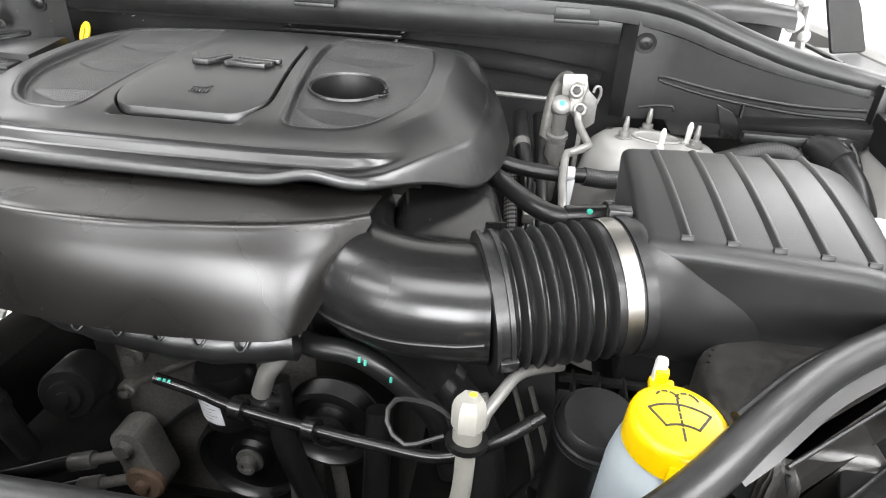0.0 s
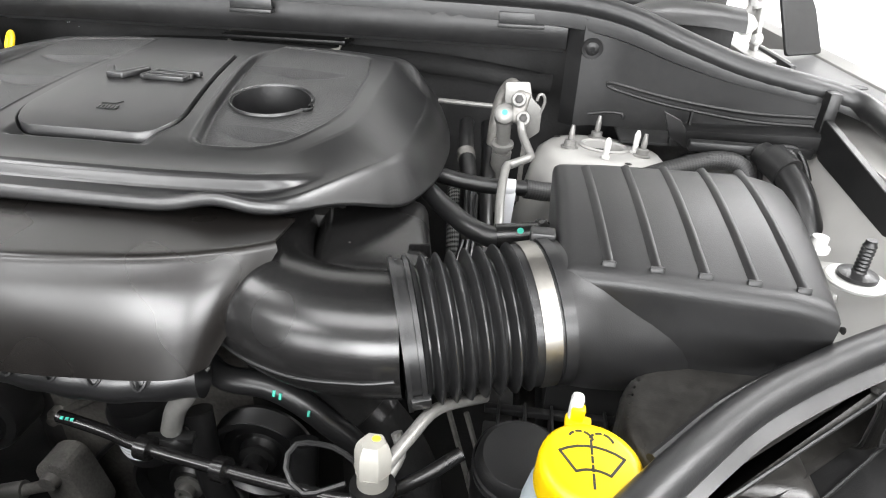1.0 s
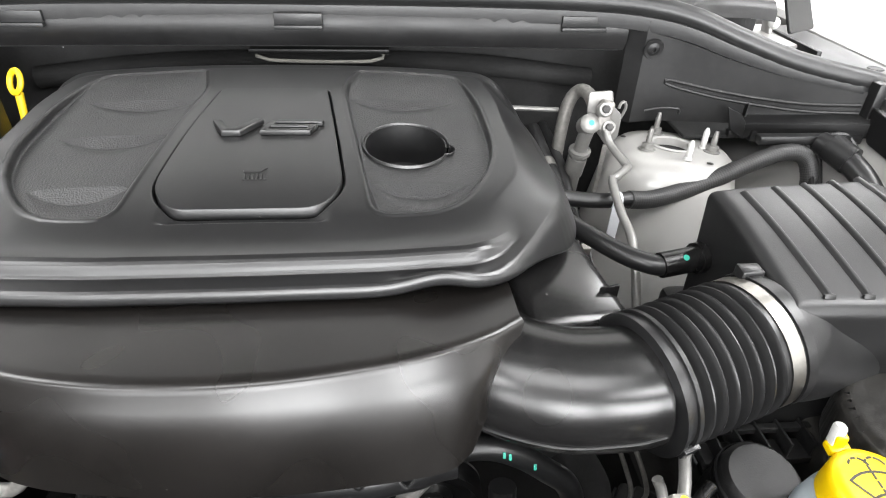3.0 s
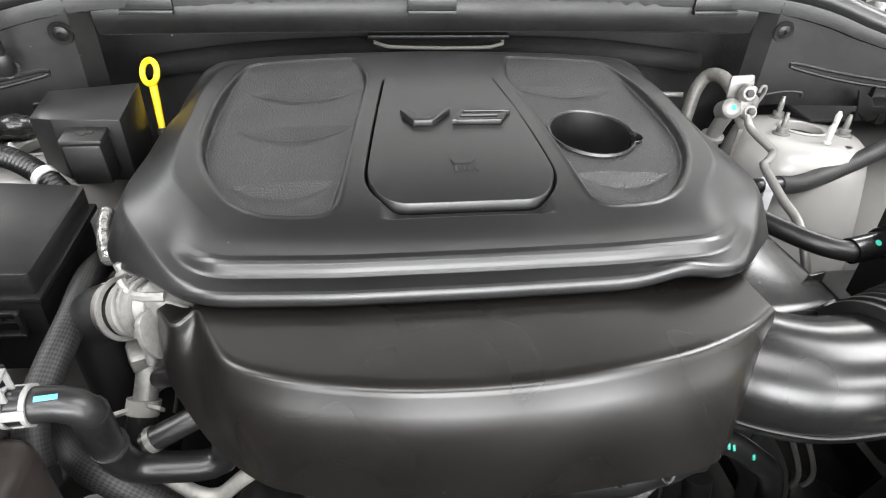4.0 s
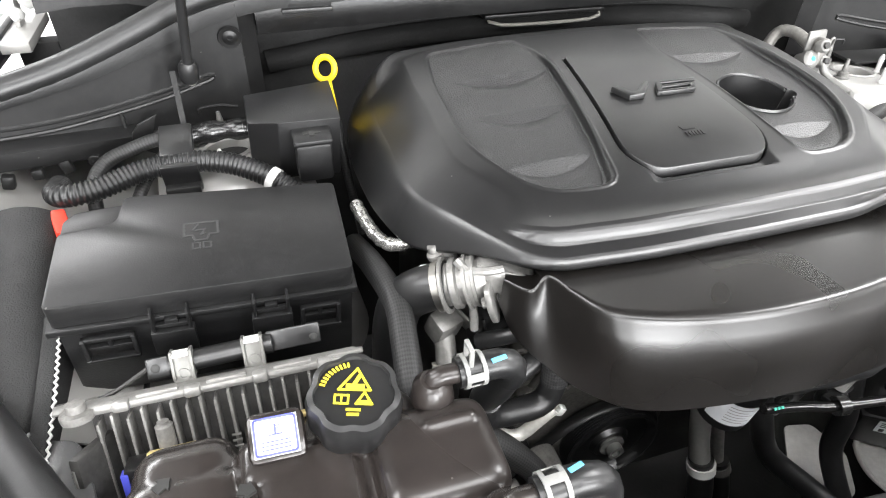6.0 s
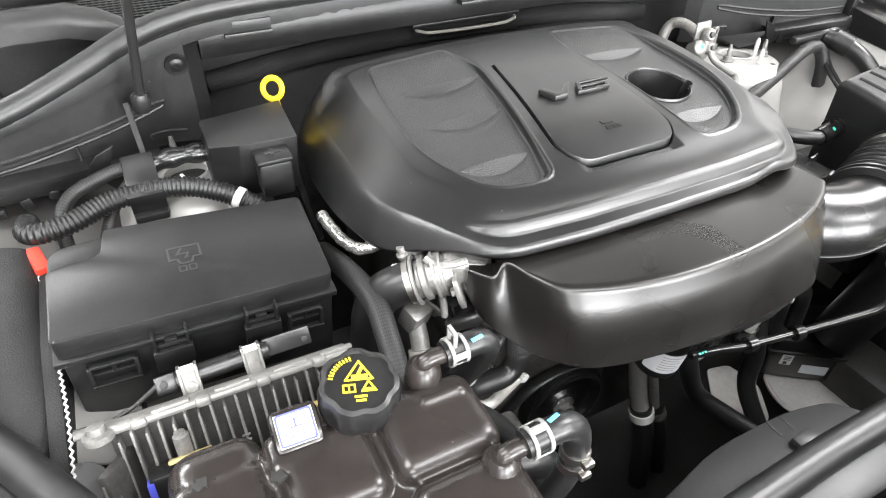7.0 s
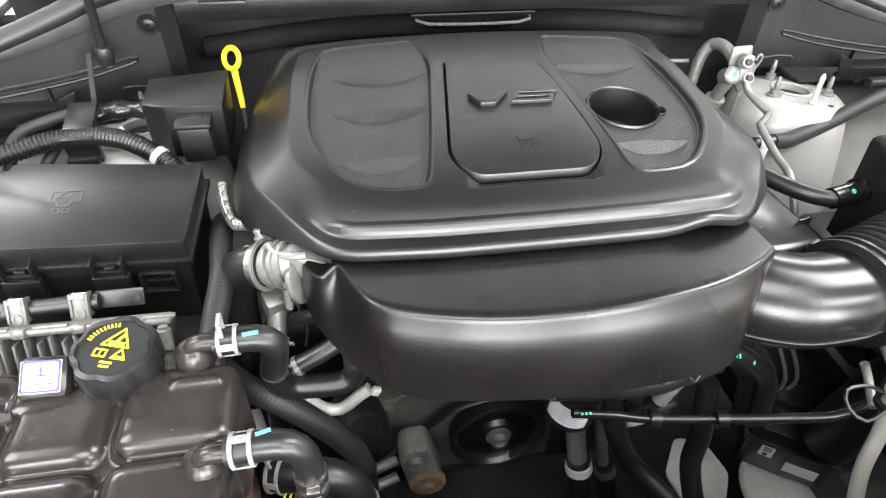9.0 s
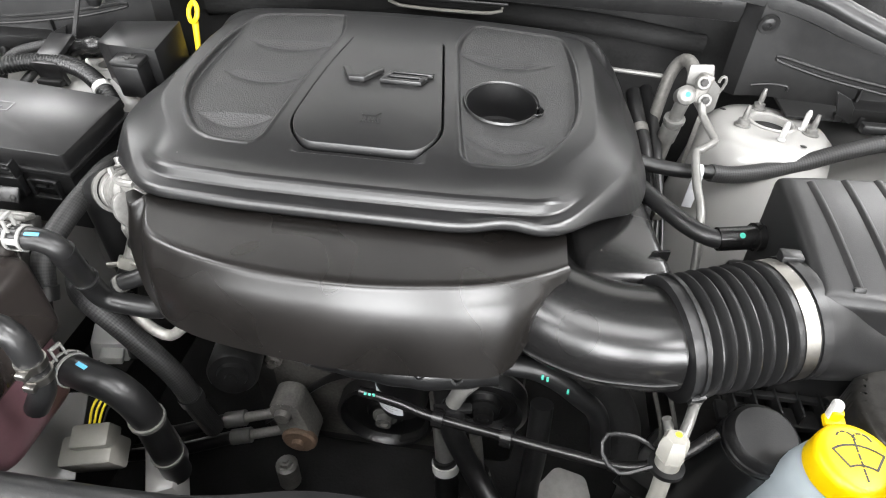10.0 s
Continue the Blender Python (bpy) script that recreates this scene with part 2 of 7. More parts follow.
def round_poly(pts, r, n=6):
    """An outline with its corners rounded by r (a number, or one a corner)."""
    out, k = [], len(pts)
    for i in range(k):
        p, a, b = Vector(pts[i]), Vector(pts[i - 1]), Vector(pts[(i + 1) % k])
        rr = r[i] if isinstance(r, (list, tuple)) else r
        u, w = (a - p), (b - p)
        c = min(rr, u.length * 0.48, w.length * 0.48)
        s, e = p + u.normalized() * c, p + w.normalized() * c
        for j in range(n + 1):
            t = j / n
            out.append(tuple((1 - t) ** 2 * s + 2 * t * (1 - t) * p + t * t * e))
    return out


def spline(pts, step=0.008):
    """A smooth line through points."""
    P = [Vector(p) for p in pts]
    if len(P) == 2:
        k = max(2, int((P[1] - P[0]).length / step))
        return [P[0].lerp(P[1], i / k) for i in range(k + 1)]
    Q = [P[0] * 2 - P[1]] + P + [P[-1] * 2 - P[-2]]
    out = []
    for i in range(1, len(Q) - 2):
        k = max(2, int((Q[i + 1] - Q[i]).length / step))
        for j in range(k):
            t = j / k
            a, b, c, d = Q[i - 1], Q[i], Q[i + 1], Q[i + 2]
            out.append(0.5 * ((2 * b) + (c - a) * t + (2 * a - 5 * b + 4 * c - d) * t * t + (3 * b - 3 * c + d - a) * t ** 3))
    out.append(P[-1])
    return out


def tube(pts, r, seg=14, step=0.008, ends=True, smooth_line=True, flat=1.0, up=(0, 0, 1)):
    """A round bar along a line; r a number or a function of (share of length, metres)."""
    L = spline(pts, step) if smooth_line else [Vector(p) for p in pts]
    bm = bmesh.new()
    uv = bm.loops.layers.uv.new("UVMap")
    dist = [0.0]
    for a, b in zip(L, L[1:]):
        dist.append(dist[-1] + (b - a).length)
    t0 = (L[1] - L[0]).normalized()
    u = t0.orthogonal() if abs(t0.dot(Vector(up))) > 0.95 else (Vector(up) - t0 * t0.dot(Vector(up)))
    u.normalize()
    rings = []
    for i, p in enumerate(L):
        t = (L[min(i + 1, len(L) - 1)] - L[max(i - 1, 0)]).normalized()
        u = (u - t * t.dot(u)).normalized()
        w = t.cross(u)
        rr = r(dist[i] / dist[-1], dist[i]) if callable(r) else r
        rings.append([bm.verts.new(p + rr * (math.cos(a) * u * flat + math.sin(a) * w)) for a in (2 * math.pi * j / seg for j in range(seg))])
    for i in range(len(rings) - 1):
        for j in range(seg):
            f = bm.faces.new((rings[i][j], rings[i][(j + 1) % seg], rings[i + 1][(j + 1) % seg], rings[i + 1][j]))
            for lo, (a, b) in zip(f.loops, ((j, i), (j + 1, i), (j + 1, i + 1), (j, i + 1))):
                lo[uv].uv = (a / seg, dist[b])
    if ends:
        bm.faces.new(list(reversed(rings[0])))
        bm.faces.new(rings[-1])
    bmesh.ops.recalc_face_normals(bm, faces=bm.faces)
    return bm


def lathe(profile, m=None, seg=32, wave=None, cap=True):
    """A turned body: profile of (radius, height) from below upwards."""
    bm = bmesh.new()
    rings = []
    for r, h in profile:
        rings.append([bm.verts.new(((r * (wave(a) if wave else 1)) * math.cos(a), (r * (wave(a) if wave else 1)) * math.sin(a), h)) for a in (2 * math.pi * j / seg for j in range(seg))])
    for i in range(len(rings) - 1):
        for j in range(seg):
            bm.faces.new((rings[i][j], rings[i][(j + 1) % seg], rings[i + 1][(j + 1) % seg], rings[i + 1][j]))
    if cap:
        bm.faces.new(list(reversed(rings[0])))
        bm.faces.new(rings[-1])
    bmesh.ops.recalc_face_normals(bm, faces=bm.faces)
    return place(bm, m) if m is not None else bm


def aim(at, way, spin=0):
    """A pose at a place whose z axis points along way."""
    return Matrix.Translation(at) @ Vector(way).to_track_quat("Z", "Y").to_matrix().to_4x4() @ pose(0, 0, 0, 0, 0, spin)


def sheet(rows, thick=0.0):
    """A surface through rows of points; thick gives it a body below."""
    bm = bmesh.new()
    V = [[bm.verts.new(p) for p in row] for row in rows]
    for a, b in zip(V, V[1:]):
        for i in range(len(a) - 1):
            bm.faces.new((a[i], a[i + 1], b[i + 1], b[i]))
    bmesh.ops.recalc_face_normals(bm, faces=bm.faces)
    if thick:
        bmesh.ops.solidify(bm, geom=bm.faces[:], thickness=thick)
    return bm


def inside(poly, x, y):
    """Signed distance to an outline: positive inside."""
    best, ins = 1e9, False
    k = len(poly)
    for i in range(k):
        (x0, y0), (x1, y1) = poly[i], poly[(i + 1) % k]
        dx, dy = x1 - x0, y1 - y0
        t = max(0, min(1, ((x - x0) * dx + (y - y0) * dy) / (dx * dx + dy * dy + 1e-12)))
        best = min(best, math.hypot(x - x0 - t * dx, y - y0 - t * dy))
        if (y0 > y) != (y1 > y) and x < (x1 - x0) * (y - y0) / (y1 - y0) + x0:
            ins = not ins
    return best if ins else -best


def ease(a, b, x):
    t = max(0.0, min(1.0, (x - a) / (b - a)))
    return t * t * (3 - 2 * t)


def curve(points, x):
    """A line through (x, y) points, eased between them."""
    for (x0, y0), (x1, y1) in zip(points, points[1:]):
        if x <= x1:
            return y0 + (y1 - y0) * max(0.0, (x - x0) / (x1 - x0))
    return points[-1][1]

# ---- the showroom ----
part_room = 7.0
floor = part("floor", box(-part_room, part_room, -part_room, part_room, -0.2, 0.0, 0), M_FLOOR, smooth=False)
tagged(floor, "pale glossy showroom floor under the car", "floor", kind="structure")
for nm, b in (("wall_north", (-7, 7, 7, 7.2, 0, 4)), ("wall_east", (7, 7.2, -7, 7, 0, 4)), ("wall_west", (-7.2, -7, -7, 7, 0, 4))):
    tagged(part(nm, box(*b, 0), M_CEIL if nm == "wall_west" else M_WALL, smooth=False), "plain painted showroom wall", "wall", kind="structure")
# glazed shop front that the car faces
south = join(box(-7, 7, -7.2, -7, 0, 0.9, 0), box(-7, 7, -7.2, -7, 3.2, 4, 0), *[box(x0, x1, -7.2, -7, 0.9, 3.2, 0) for x0, x1 in ((-7, -5.2), (-2.0, -1.5), (1.5, 2.0), (5.2, 7))])
tagged(part("wall_south", south, M_WALLDARK, smooth=False), "plain grey showroom wall with three large windows", "wall", kind="structure")
day = part("backdrop", box(-9, 9, -8.1, -8.0, -0.5, 5, 0), M_WALL, smooth=False)
tagged(day, "pale daylight outside the shop windows", "backdrop", kind="structure")
for k, (x0, x1) in enumerate(((-5.2, -2.0), (-1.5, 1.5), (2.0, 5.2))):
    w = thing("window_%d" % (k + 1), "large shop window with slim grey frame, bright daylight outside", "window", ((x0 + x1) / 2, -7.1, 0.9), "shop windows", "structure")
    part("window_frame", join(box(x0, x1, -7.13, -7.07, 0.9, 0.97, 0), box(x0, x1, -7.13, -7.07, 3.13, 3.2, 0), box(x0, x0 + 0.07, -7.13, -7.07, 0.97, 3.13, 0), box(x1 - 0.07, x1, -7.13, -7.07, 0.97, 3.13, 0), box((x0 + x1) / 2 - 0.03, (x0 + x1) / 2 + 0.03, -7.13, -7.07, 0.97, 3.13, 0)), M_MATTE, w, smooth=False)
    light = new("light", bpy.data.lights.new("light", "AREA"))
    light.data.shape, light.data.size, light.data.size_y, light.data.energy = "RECTANGLE", x1 - x0 - 0.16, 2.14, DAY * (0.6, 1.25, 1.2)[k]
    light.data.color = (0.985, 0.99, 1.0)
    light.parent = w
    light.matrix_local = pose(0, 0.06, 1.15, 90, 0, 0)
tagged(part("ceiling", box(-7, 7, -7, 7, 4.0, 4.2, 0), M_CEIL, smooth=False), "plain grey showroom ceiling", "ceiling", kind="structure")
M_LAMP = bpy.data.materials.new("lamp_diffuser")
M_LAMP.use_nodes = True
_b = M_LAMP.node_tree.nodes["Principled BSDF"]
_b.inputs["Emission Color"].default_value = (0.97, 0.985, 1.0, 1)
_b.inputs["Emission Strength"].default_value = 1.0
for ix, iy in ((0, 0), (0, 1), (0, 2), (1, 0), (1, 2), (2, 0), (2, 1), (2, 2)):
    x, y = -3.6 + 3.6 * ix, (-2.7 if ix == 1 and iy == 0 else -4.6 + 4.05 * iy)
    lamp = thing("ceiling_light", "flush white rectangular ceiling light panel, lit", "ceiling light", (x, y, 3.98), "ceiling lights")
    part("lamp_frame", join(box(x - 1.55, x + 1.55, y - 0.9, y - 0.85, 3.95, 4.0, 0), box(x - 1.55, x + 1.55, y + 0.85, y + 0.9, 3.95, 4.0, 0), box(x - 1.55, x - 1.5, y - 0.85, y + 0.85, 3.95, 4.0, 0), box(x + 1.5, x + 1.55, y - 0.85, y + 0.85, 3.95, 4.0, 0)), M_WHITE, lamp, smooth=False)
    part("diffuser", box(x - 1.5, x + 1.5, y - 0.85, y + 0.85, 3.96, 3.975, 0), M_LAMP, lamp, smooth=False)
    light = new("light", bpy.data.lights.new("light", "AREA"))
    light.data.shape, light.data.size, light.data.size_y, light.data.energy = "RECTANGLE", 3.0, 1.7, LAMP * {(1, 0): 0.4, (0, 1): 0.6}.get((ix, iy), 1.0)
    light.data.color = (0.995, 0.992, 1.0)
    light.parent, light.location = lamp, (0, 0, -0.04)

# ---- the car's body round the bay ----


def mirror_pts(pts):
    return [(-x, y, z) for x, y, z in reversed(pts)]


# seal line over the cowl, mirrored
seal_half = [(0.0, 0.045, 1.083), (0.25, 0.04, 1.083), (0.42, 0.03, 1.081), (0.50, 0.012, 1.077), (0.56, -0.008, 1.066), (0.62, -0.03, 1.045), (0.70, -0.058, 1.020), (0.78, -0.082, 1.005), (0.83, -0.080, 0.994), (0.858, -0.097, 0.986), (0.864, -0.14, 0.979), (0.862, -0.22, 0.972), (0.866, -0.35, 0.958), (0.87, -0.50, 0.945)]
cowl_seal = thing("cowl_seal", "grey-black hollow rubber hood seal on the cowl", "rubber seal", (0, 0.04, 1.08))
part("seal_tube", tube(mirror_pts(seal_half[1:]) + seal_half, 0.0155, 14, 0.02), M_SEAL, cowl_seal)
band_line = spline(mirror_pts(seal_half[1:-4]) + seal_half[:-4], 0.012)
band = [[(p.x, p.y + dy - 0.0006 * math.cos(60 * i), p.z + dz * (1 - 0.45 * ease(0.55, 0.78, abs(p.x)))) for i, p in enumerate(band_line)] for dy, dz in ((-0.004, -0.008), (-0.013, -0.013), (-0.014, -0.022), (-0.013, -0.033), (-0.006, -0.035))]
part("seal_band", sheet(band, 0.003), M_SEAL, cowl_seal, "flat ribbed band under the seal")

# upright cowl face under the seal
cowl = thing("trim_cowl", "dusty black plastic cowl panel across the firewall", "cowl panel", (0, 0.03, 1.0), kind="structure")
rows = []
for z, dy in ((1.072, 0.030), (1.055, 0.018), (1.030, 0.016), (1.012, 0.024), (1.003, 0.05), (1.0, 0.11)):
    rows.append([(x, dy + 0.012 * (1 - (x / 0.47) ** 2), z) for x in np.linspace(-0.47, 0.47, 25)])
part("cowl_face", sheet(rows, 0.004), M_MATTE, cowl)
for x in (-0.40, -0.02, 0.40):
    part("clip", join(box(x - 0.034, x + 0.034, 0.012, 0.03, 1.040, 1.046, 0.001), box(x - 0.034, x + 0.034, 0.016, 0.022, 1.046, 1.062, 0.001)), M_SEAL, cowl, "grey seal clip")
part("cowl_top", sheet([[(x, 0.05, 1.070), (x, 0.068, 1.050), (x, 0.14, 1.040), (x, 0.25, 1.040)] for x in np.linspace(-0.52, 0.52, 13)], 0.004), M_MATTE, cowl)

firewall = part("wall_firewall", join(box(-0.745, 0.745, 0.14, 0.17, 0.25, 1.06, 0.003), box(-0.80, -0.745, 0.14, 0.17, 0.25, 0.985, 0.003), box(0.745, 0.80, 0.14, 0.17, 0.25, 0.985, 0.003)), M_MATTE, None)
firewall.data.materials[0] = M_LINER
tagged(firewall, "dark insulated firewall behind the engine", "firewall", kind="structure")
rng = random.Random(4)
specks = join(*[lathe([(0.0007 + 0.0009 * rng.random(), 0.0), (0.0005, 0.0008)], aim((rng.uniform(-0.455, -0.40), 0.1395, rng.uniform(0.975, 1.03)), (0, -1, 0)), 6) for k in range(16)])
tagged(part("paint_specks", specks, M_LABEL, smooth=False), "small white paint specks on the black firewall", "paint specks", kind="stuff")
handle = thing("pull_handle", "thin pale wire pull handle on the firewall", "handle", (0, 0.10, 0.975))
part("wire", tube([(-0.105, 0.12, 0.995), (-0.10, 0.10, 0.985), (-0.08, 0.085, 0.975), (0.08, 0.08, 0.975), (0.10, 0.09, 0.985), (0.108, 0.12, 0.995)], 0.0028, 8, 0.01), M_CREAM, handle)
part("grip_tray", box(-0.11, 0.11, 0.085, 0.14, 0.984, 0.992, 0.002), M_MATTE, handle)

# side cowl panels with screw, ribs and flange; the other one is its mirror
for sgn, nm in ((1, "right"), (-1, "left")):
    p = thing("cowl_side_cover", "dusty matte black cowl side panel with moulded ribs and a screw", "cowl panel", (sgn * 0.65, -0.05, 0.95), "cowl side panels")
    rows = []
    for k in range(9):
        u = k / 8
        row = []
        for x in np.linspace(0.475, 0.815, 18):
            top = curve([(0.475, 1.062), (0.53, 1.060), (0.60, 1.036), (0.70, 1.005), (0.815, 0.985)], x)
            low = curve([(0.475, 0.90), (0.62, 0.915), (0.815, 0.935)], x)
            y = 0.004 - 0.36 * max(0, x - 0.53) + (0.02 if x < 0.48 else 0)
            row.append((sgn * x, y, top + (low - top) * u))
        rows.append(row)
    part("panel", sheet(rows, 0.004), M_MATTE, p)
    yy = lambda x: 0.004 - 0.36 * max(0, x - 0.53)
    part("upper_rib", tube([(sgn * x, yy(x) - 0.003, z) for x, z in ((0.538, 0.970), (0.543, 0.9735), (0.60, 0.966), (0.66, 0.961), (0.73, 0.960), (0.80, 0.967))], 0.0035, 8, 0.02), M_MATTE, p)
    part("middle_rib", tube([(sgn * x, yy(x) - 0.004, z) for x, z in ((0.538, 0.970), (0.543, 0.966), (0.60, 0.956), (0.66, 0.951), (0.73, 0.949), (0.80, 0.955))], 0.003, 8, 0.02), M_MATTE, p)
    part("web", box(sgn * 0.655 - 0.0015, sgn * 0.655 + 0.0015, yy(0.655) - 0.012, yy(0.655), 0.928, 0.952, 0), M_MATTE, p)
    ledge = [[(sgn * x, yy(x) - dy, 0.930 + 0.14 * (x - 0.645) + dz) for x in np.linspace(0.642, 0.808, 12)] for dy, dz in ((0.0, 0.002), (0.026, 0.0), (0.031, -0.003), (0.031, -0.020), (0.028, -0.026), (0.0, -0.030))]
    part("lower_ledge", sheet(ledge, 0.002), M_MATTE, p)
    part("ledge_end", prism([(sgn * x, z) for x, z in ((0.612, 0.954), (0.637, 0.943), (0.647, 0.931), (0.652, 0.902), (0.626, 0.918))], -0.070, -0.066, 0.0008, 1, Matrix(((1, 0, 0, 0), (0, 0, 1, 0), (0, 1, 0, 0), (0, 0, 0, 1)))), M_MATTE, p)
    part("small_rib", tube([(sgn * x, yy(x) - 0.003, z) for x, z in ((0.515, 0.922), (0.54, 0.928), (0.565, 0.930), (0.566, 0.922))], 0.003, 8, 0.01), M_MATTE, p)
    for k in range(6):
        part("ledge_clip", rbox(0.014, 0.012, 0.014 + 0.004 * (k % 2), 0.003, pose(sgn * (0.635 + 0.03 * k), yy(0.635 + 0.03 * k) - 0.026, 0.910, 0, 12 * (k % 3 - 1), 0)), M_MATTE, p)
    part("end_flange", box(sgn * 0.81 - 0.008, sgn * 0.81 + 0.008, -0.115, -0.085, 0.93, 1.004, 0.003), M_MATTE, p)
    part("screw", lathe([(0.016, 0), (0.015, 0.002), (0.010, 0.0015), (0.006, 0.004), (0.003, 0.004), (0.003, 0.001)], aim((sgn * 0.507, -0.001, 1.020), (0, -1, -0.15)), 20), M_MATTE, p)


def tower(sgn):
    """A strut tower with its domed top, hole, studs and apron."""
    cx, cy, cz = sgn * 0.535, -0.08, 0.897
    t = thing("strut_tower", "white painted strut tower with open centre hole and threaded studs", "strut tower", (cx, cy, 0.6), "strut towers")
    lean = pose(cx, cy, cz, -5, sgn * 3, 0)
    prof = [(0.15, -0.33), (0.128, -0.20), (0.112, -0.10), (0.102, -0.045), (0.094, -0.014), (0.080, -0.002), (0.062, 0.001), (0.034, 0.002), (0.033, -0.001), (0.032, -0.03), (0.0320, -0.09), (0.02, -0.09)]
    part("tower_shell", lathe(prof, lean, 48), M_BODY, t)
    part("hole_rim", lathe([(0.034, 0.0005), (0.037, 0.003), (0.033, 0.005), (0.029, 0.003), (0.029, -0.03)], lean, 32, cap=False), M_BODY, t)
    for a, h in ((95, 0.028), (205, 0.026), (335, 0.026)):
        sx, sy = 0.056 * math.cos(radians(a)), 0.056 * math.sin(radians(a))
        part("stud", lathe([(0.0125, 0.001), (0.0125, 0.003), (0.0085, 0.004), (0.0085, 0.011), (0.0040, 0.012)] + [(0.0040 + 0.0005 * (k % 2), 0.013 + 0.0022 * k) for k in range(int((h - 0.013) / 0.0022))] + [(0.0036, h), (0.0026, h + 0.007)], lean @ pose(sx, sy, 0), 12), M_PIPE, t)
    part("locating_pin", lathe([(0.006, 0.001), (0.006, 0.004), (0.004, 0.006), (0.0045, 0.024), (0.002, 0.03)], lean @ pose(-0.005, -0.062, 0), 10), M_WHITE, t, "white plastic locating pin")
    part("locating_pin", lathe([(0.006, 0.001), (0.006, 0.004), (0.004, 0.006), (0.0045, 0.028), (0.002, 0.034)], lean @ pose(0.042, -0.012, 0), 10), M_WHITE, t, "white plastic locating pin")
    # black disc just below the rim, standing for shade inside the hole
    part("hole_disc", lathe([(0.0288, -0.008), (0.014, -0.009), (0.010, -0.006), (0.0, -0.006)], lean, 28), M_LINER, t, "black disc added in the hole for its inner shade")
    for a in (150, 290):
        part("drain_hole", lathe([(0.005, 0.0), (0.004, 0.0006)], lean @ pose(0.075 * math.cos(radians(a)), 0.075 * math.sin(radians(a)), 0.0), 14), M_DARK, t)
    return t


tower(1)
tower(-1)

# inner wings: white metal apron from tower to rail, and the outer rail
for sgn in (1, -1):
    w = thing("inner_wing", "white painted inner wing panel with bolt holes", "wing panel", (sgn * 0.75, -0.3, 0.7), "inner wings")
    rows = []
    for y in np.linspace(0.12, -0.45, 13):
        rows.append([(sgn * x, y, z) for x, z in ((0.56, 0.55), (0.60, 0.72), (0.66, 0.80), (0.72, 0.835), (0.765, 0.86), (0.80, 0.90), (0.812, 0.925), (0.82, 0.948), (0.925, 0.952))])
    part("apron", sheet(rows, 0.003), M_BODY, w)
    for hy, hz in ((-0.12, 0.934), (-0.26, 0.934), (-0.30, 0.88), (-0.42, 0.845)):
        hx = 0.8155 if hz > 0.92 else (0.79 if hz > 0.86 else 0.742)
        part("bolt_hole", lathe([(0.006, 0.0), (0.0045, 0.0008)], aim((sgn * (hx - 0.0022), hy, hz + 0.0005), (-sgn * 0.85, 0, 0.5)), 14), M_BLACKPRINT, w)
    for by in (-0.22, -0.37):
        part("body_bolt", lathe([(0.011, 0), (0.011, 0.003), (0.007, 0.004), (0.007, 0.010)], pose(sgn * 0.745, by, 0.850, 0, -sgn * 28, 0), 6), M_BODY, w)
    rl = thing("wing_rail", "black plastic wing rail channel beside the hood gap", "trim rail", (sgn * 0.88, -0.3, 0.95), "wing rails")
    part("channel", prism(round_poly([(-0.115, 0.972), (-0.335, 0.940), (-0.325, 0.905), (-0.13, 0.922)], 0.006, 2), -0.005, 0.005, 0.001, 1, Matrix(((0, 0, 1, sgn * 0.808), (1, 0, 0, 0), (0, 1, 0, 0), (0, 0, 0, 1)))), M_MATTE, rl)
    # grey base holds the pale room reflection seen on this cover
    part("rear_cover", prism([(sgn * x, y) for x, y in ((0.815, -0.05), (0.80, 0.30), (0.928, 0.30), (0.928, -0.32), (0.912, -0.32), (0.89, -0.13))], 0.972, 0.984, 0.003), M_GREYPLATE, rl, "satin plastic cover beside the hinge, greyed for the reflected room")
    part("ridge", rbox(0.010, 0.17, 0.026, 0.003, pose(sgn * 0.812, 0.13, 0.992, 0, 0, 0)), M_MATTE, rl)
    part("flap", prism(round_poly([(-0.06, 0.0), (0.05, 0.0), (0.045, 0.10), (0.02, 0.17), (-0.06, 0.19)], 0.008, 2), -0.004, 0.004, 0.001, 1, pose(sgn * 0.902, 0.235, 0.988, 64, 0, sgn * 30) @ Matrix.Scale(0.78, 4)), M_MATTE, rl, "upright black plastic flap")
    part("clip_hole", lathe([(0.013, 0.0), (0.012, 0.0016), (0.009, 0.0004)], pose(sgn * 0.90, 0.02, 0.984), 20), M_MATTE, rl)
    # arched scuttle flange over a dark cavity behind the seal
    fl = [[(sgn * x, y0 + dy, z0 + dz) for x, y0, z0 in ((0.745, 0.122, 1.066), (0.70, 0.12, 1.072), (0.63, 0.105, 1.077), (0.585, 0.075, 1.076), (0.556, 0.040, 1.070))] for dy, dz in ((-0.035, -0.026), (-0.032, -0.010), (-0.020, 0.002), (0.0, 0.006), (0.03, 0.0), (0.05, -0.012), (0.10, -0.018))]
    part("scuttle_flange", sheet(fl, 0.003), M_MATTE, rl, "arched dusty black scuttle flange")
    # black sheet added so the cavity stays as dark as deep shade
    part("cavity_shade_floor", box(min(sgn * 0.56, sgn * 0.80), max(sgn * 0.56, sgn * 0.80), -0.06, 0.135, 0.90, 0.905, 0.001), M_LINER, rl)
    wing = thing("front_wing", "glossy white outer front wing", "car wing", (sgn * 0.95, -0.2, 0.7), "front wings")
    rows = []
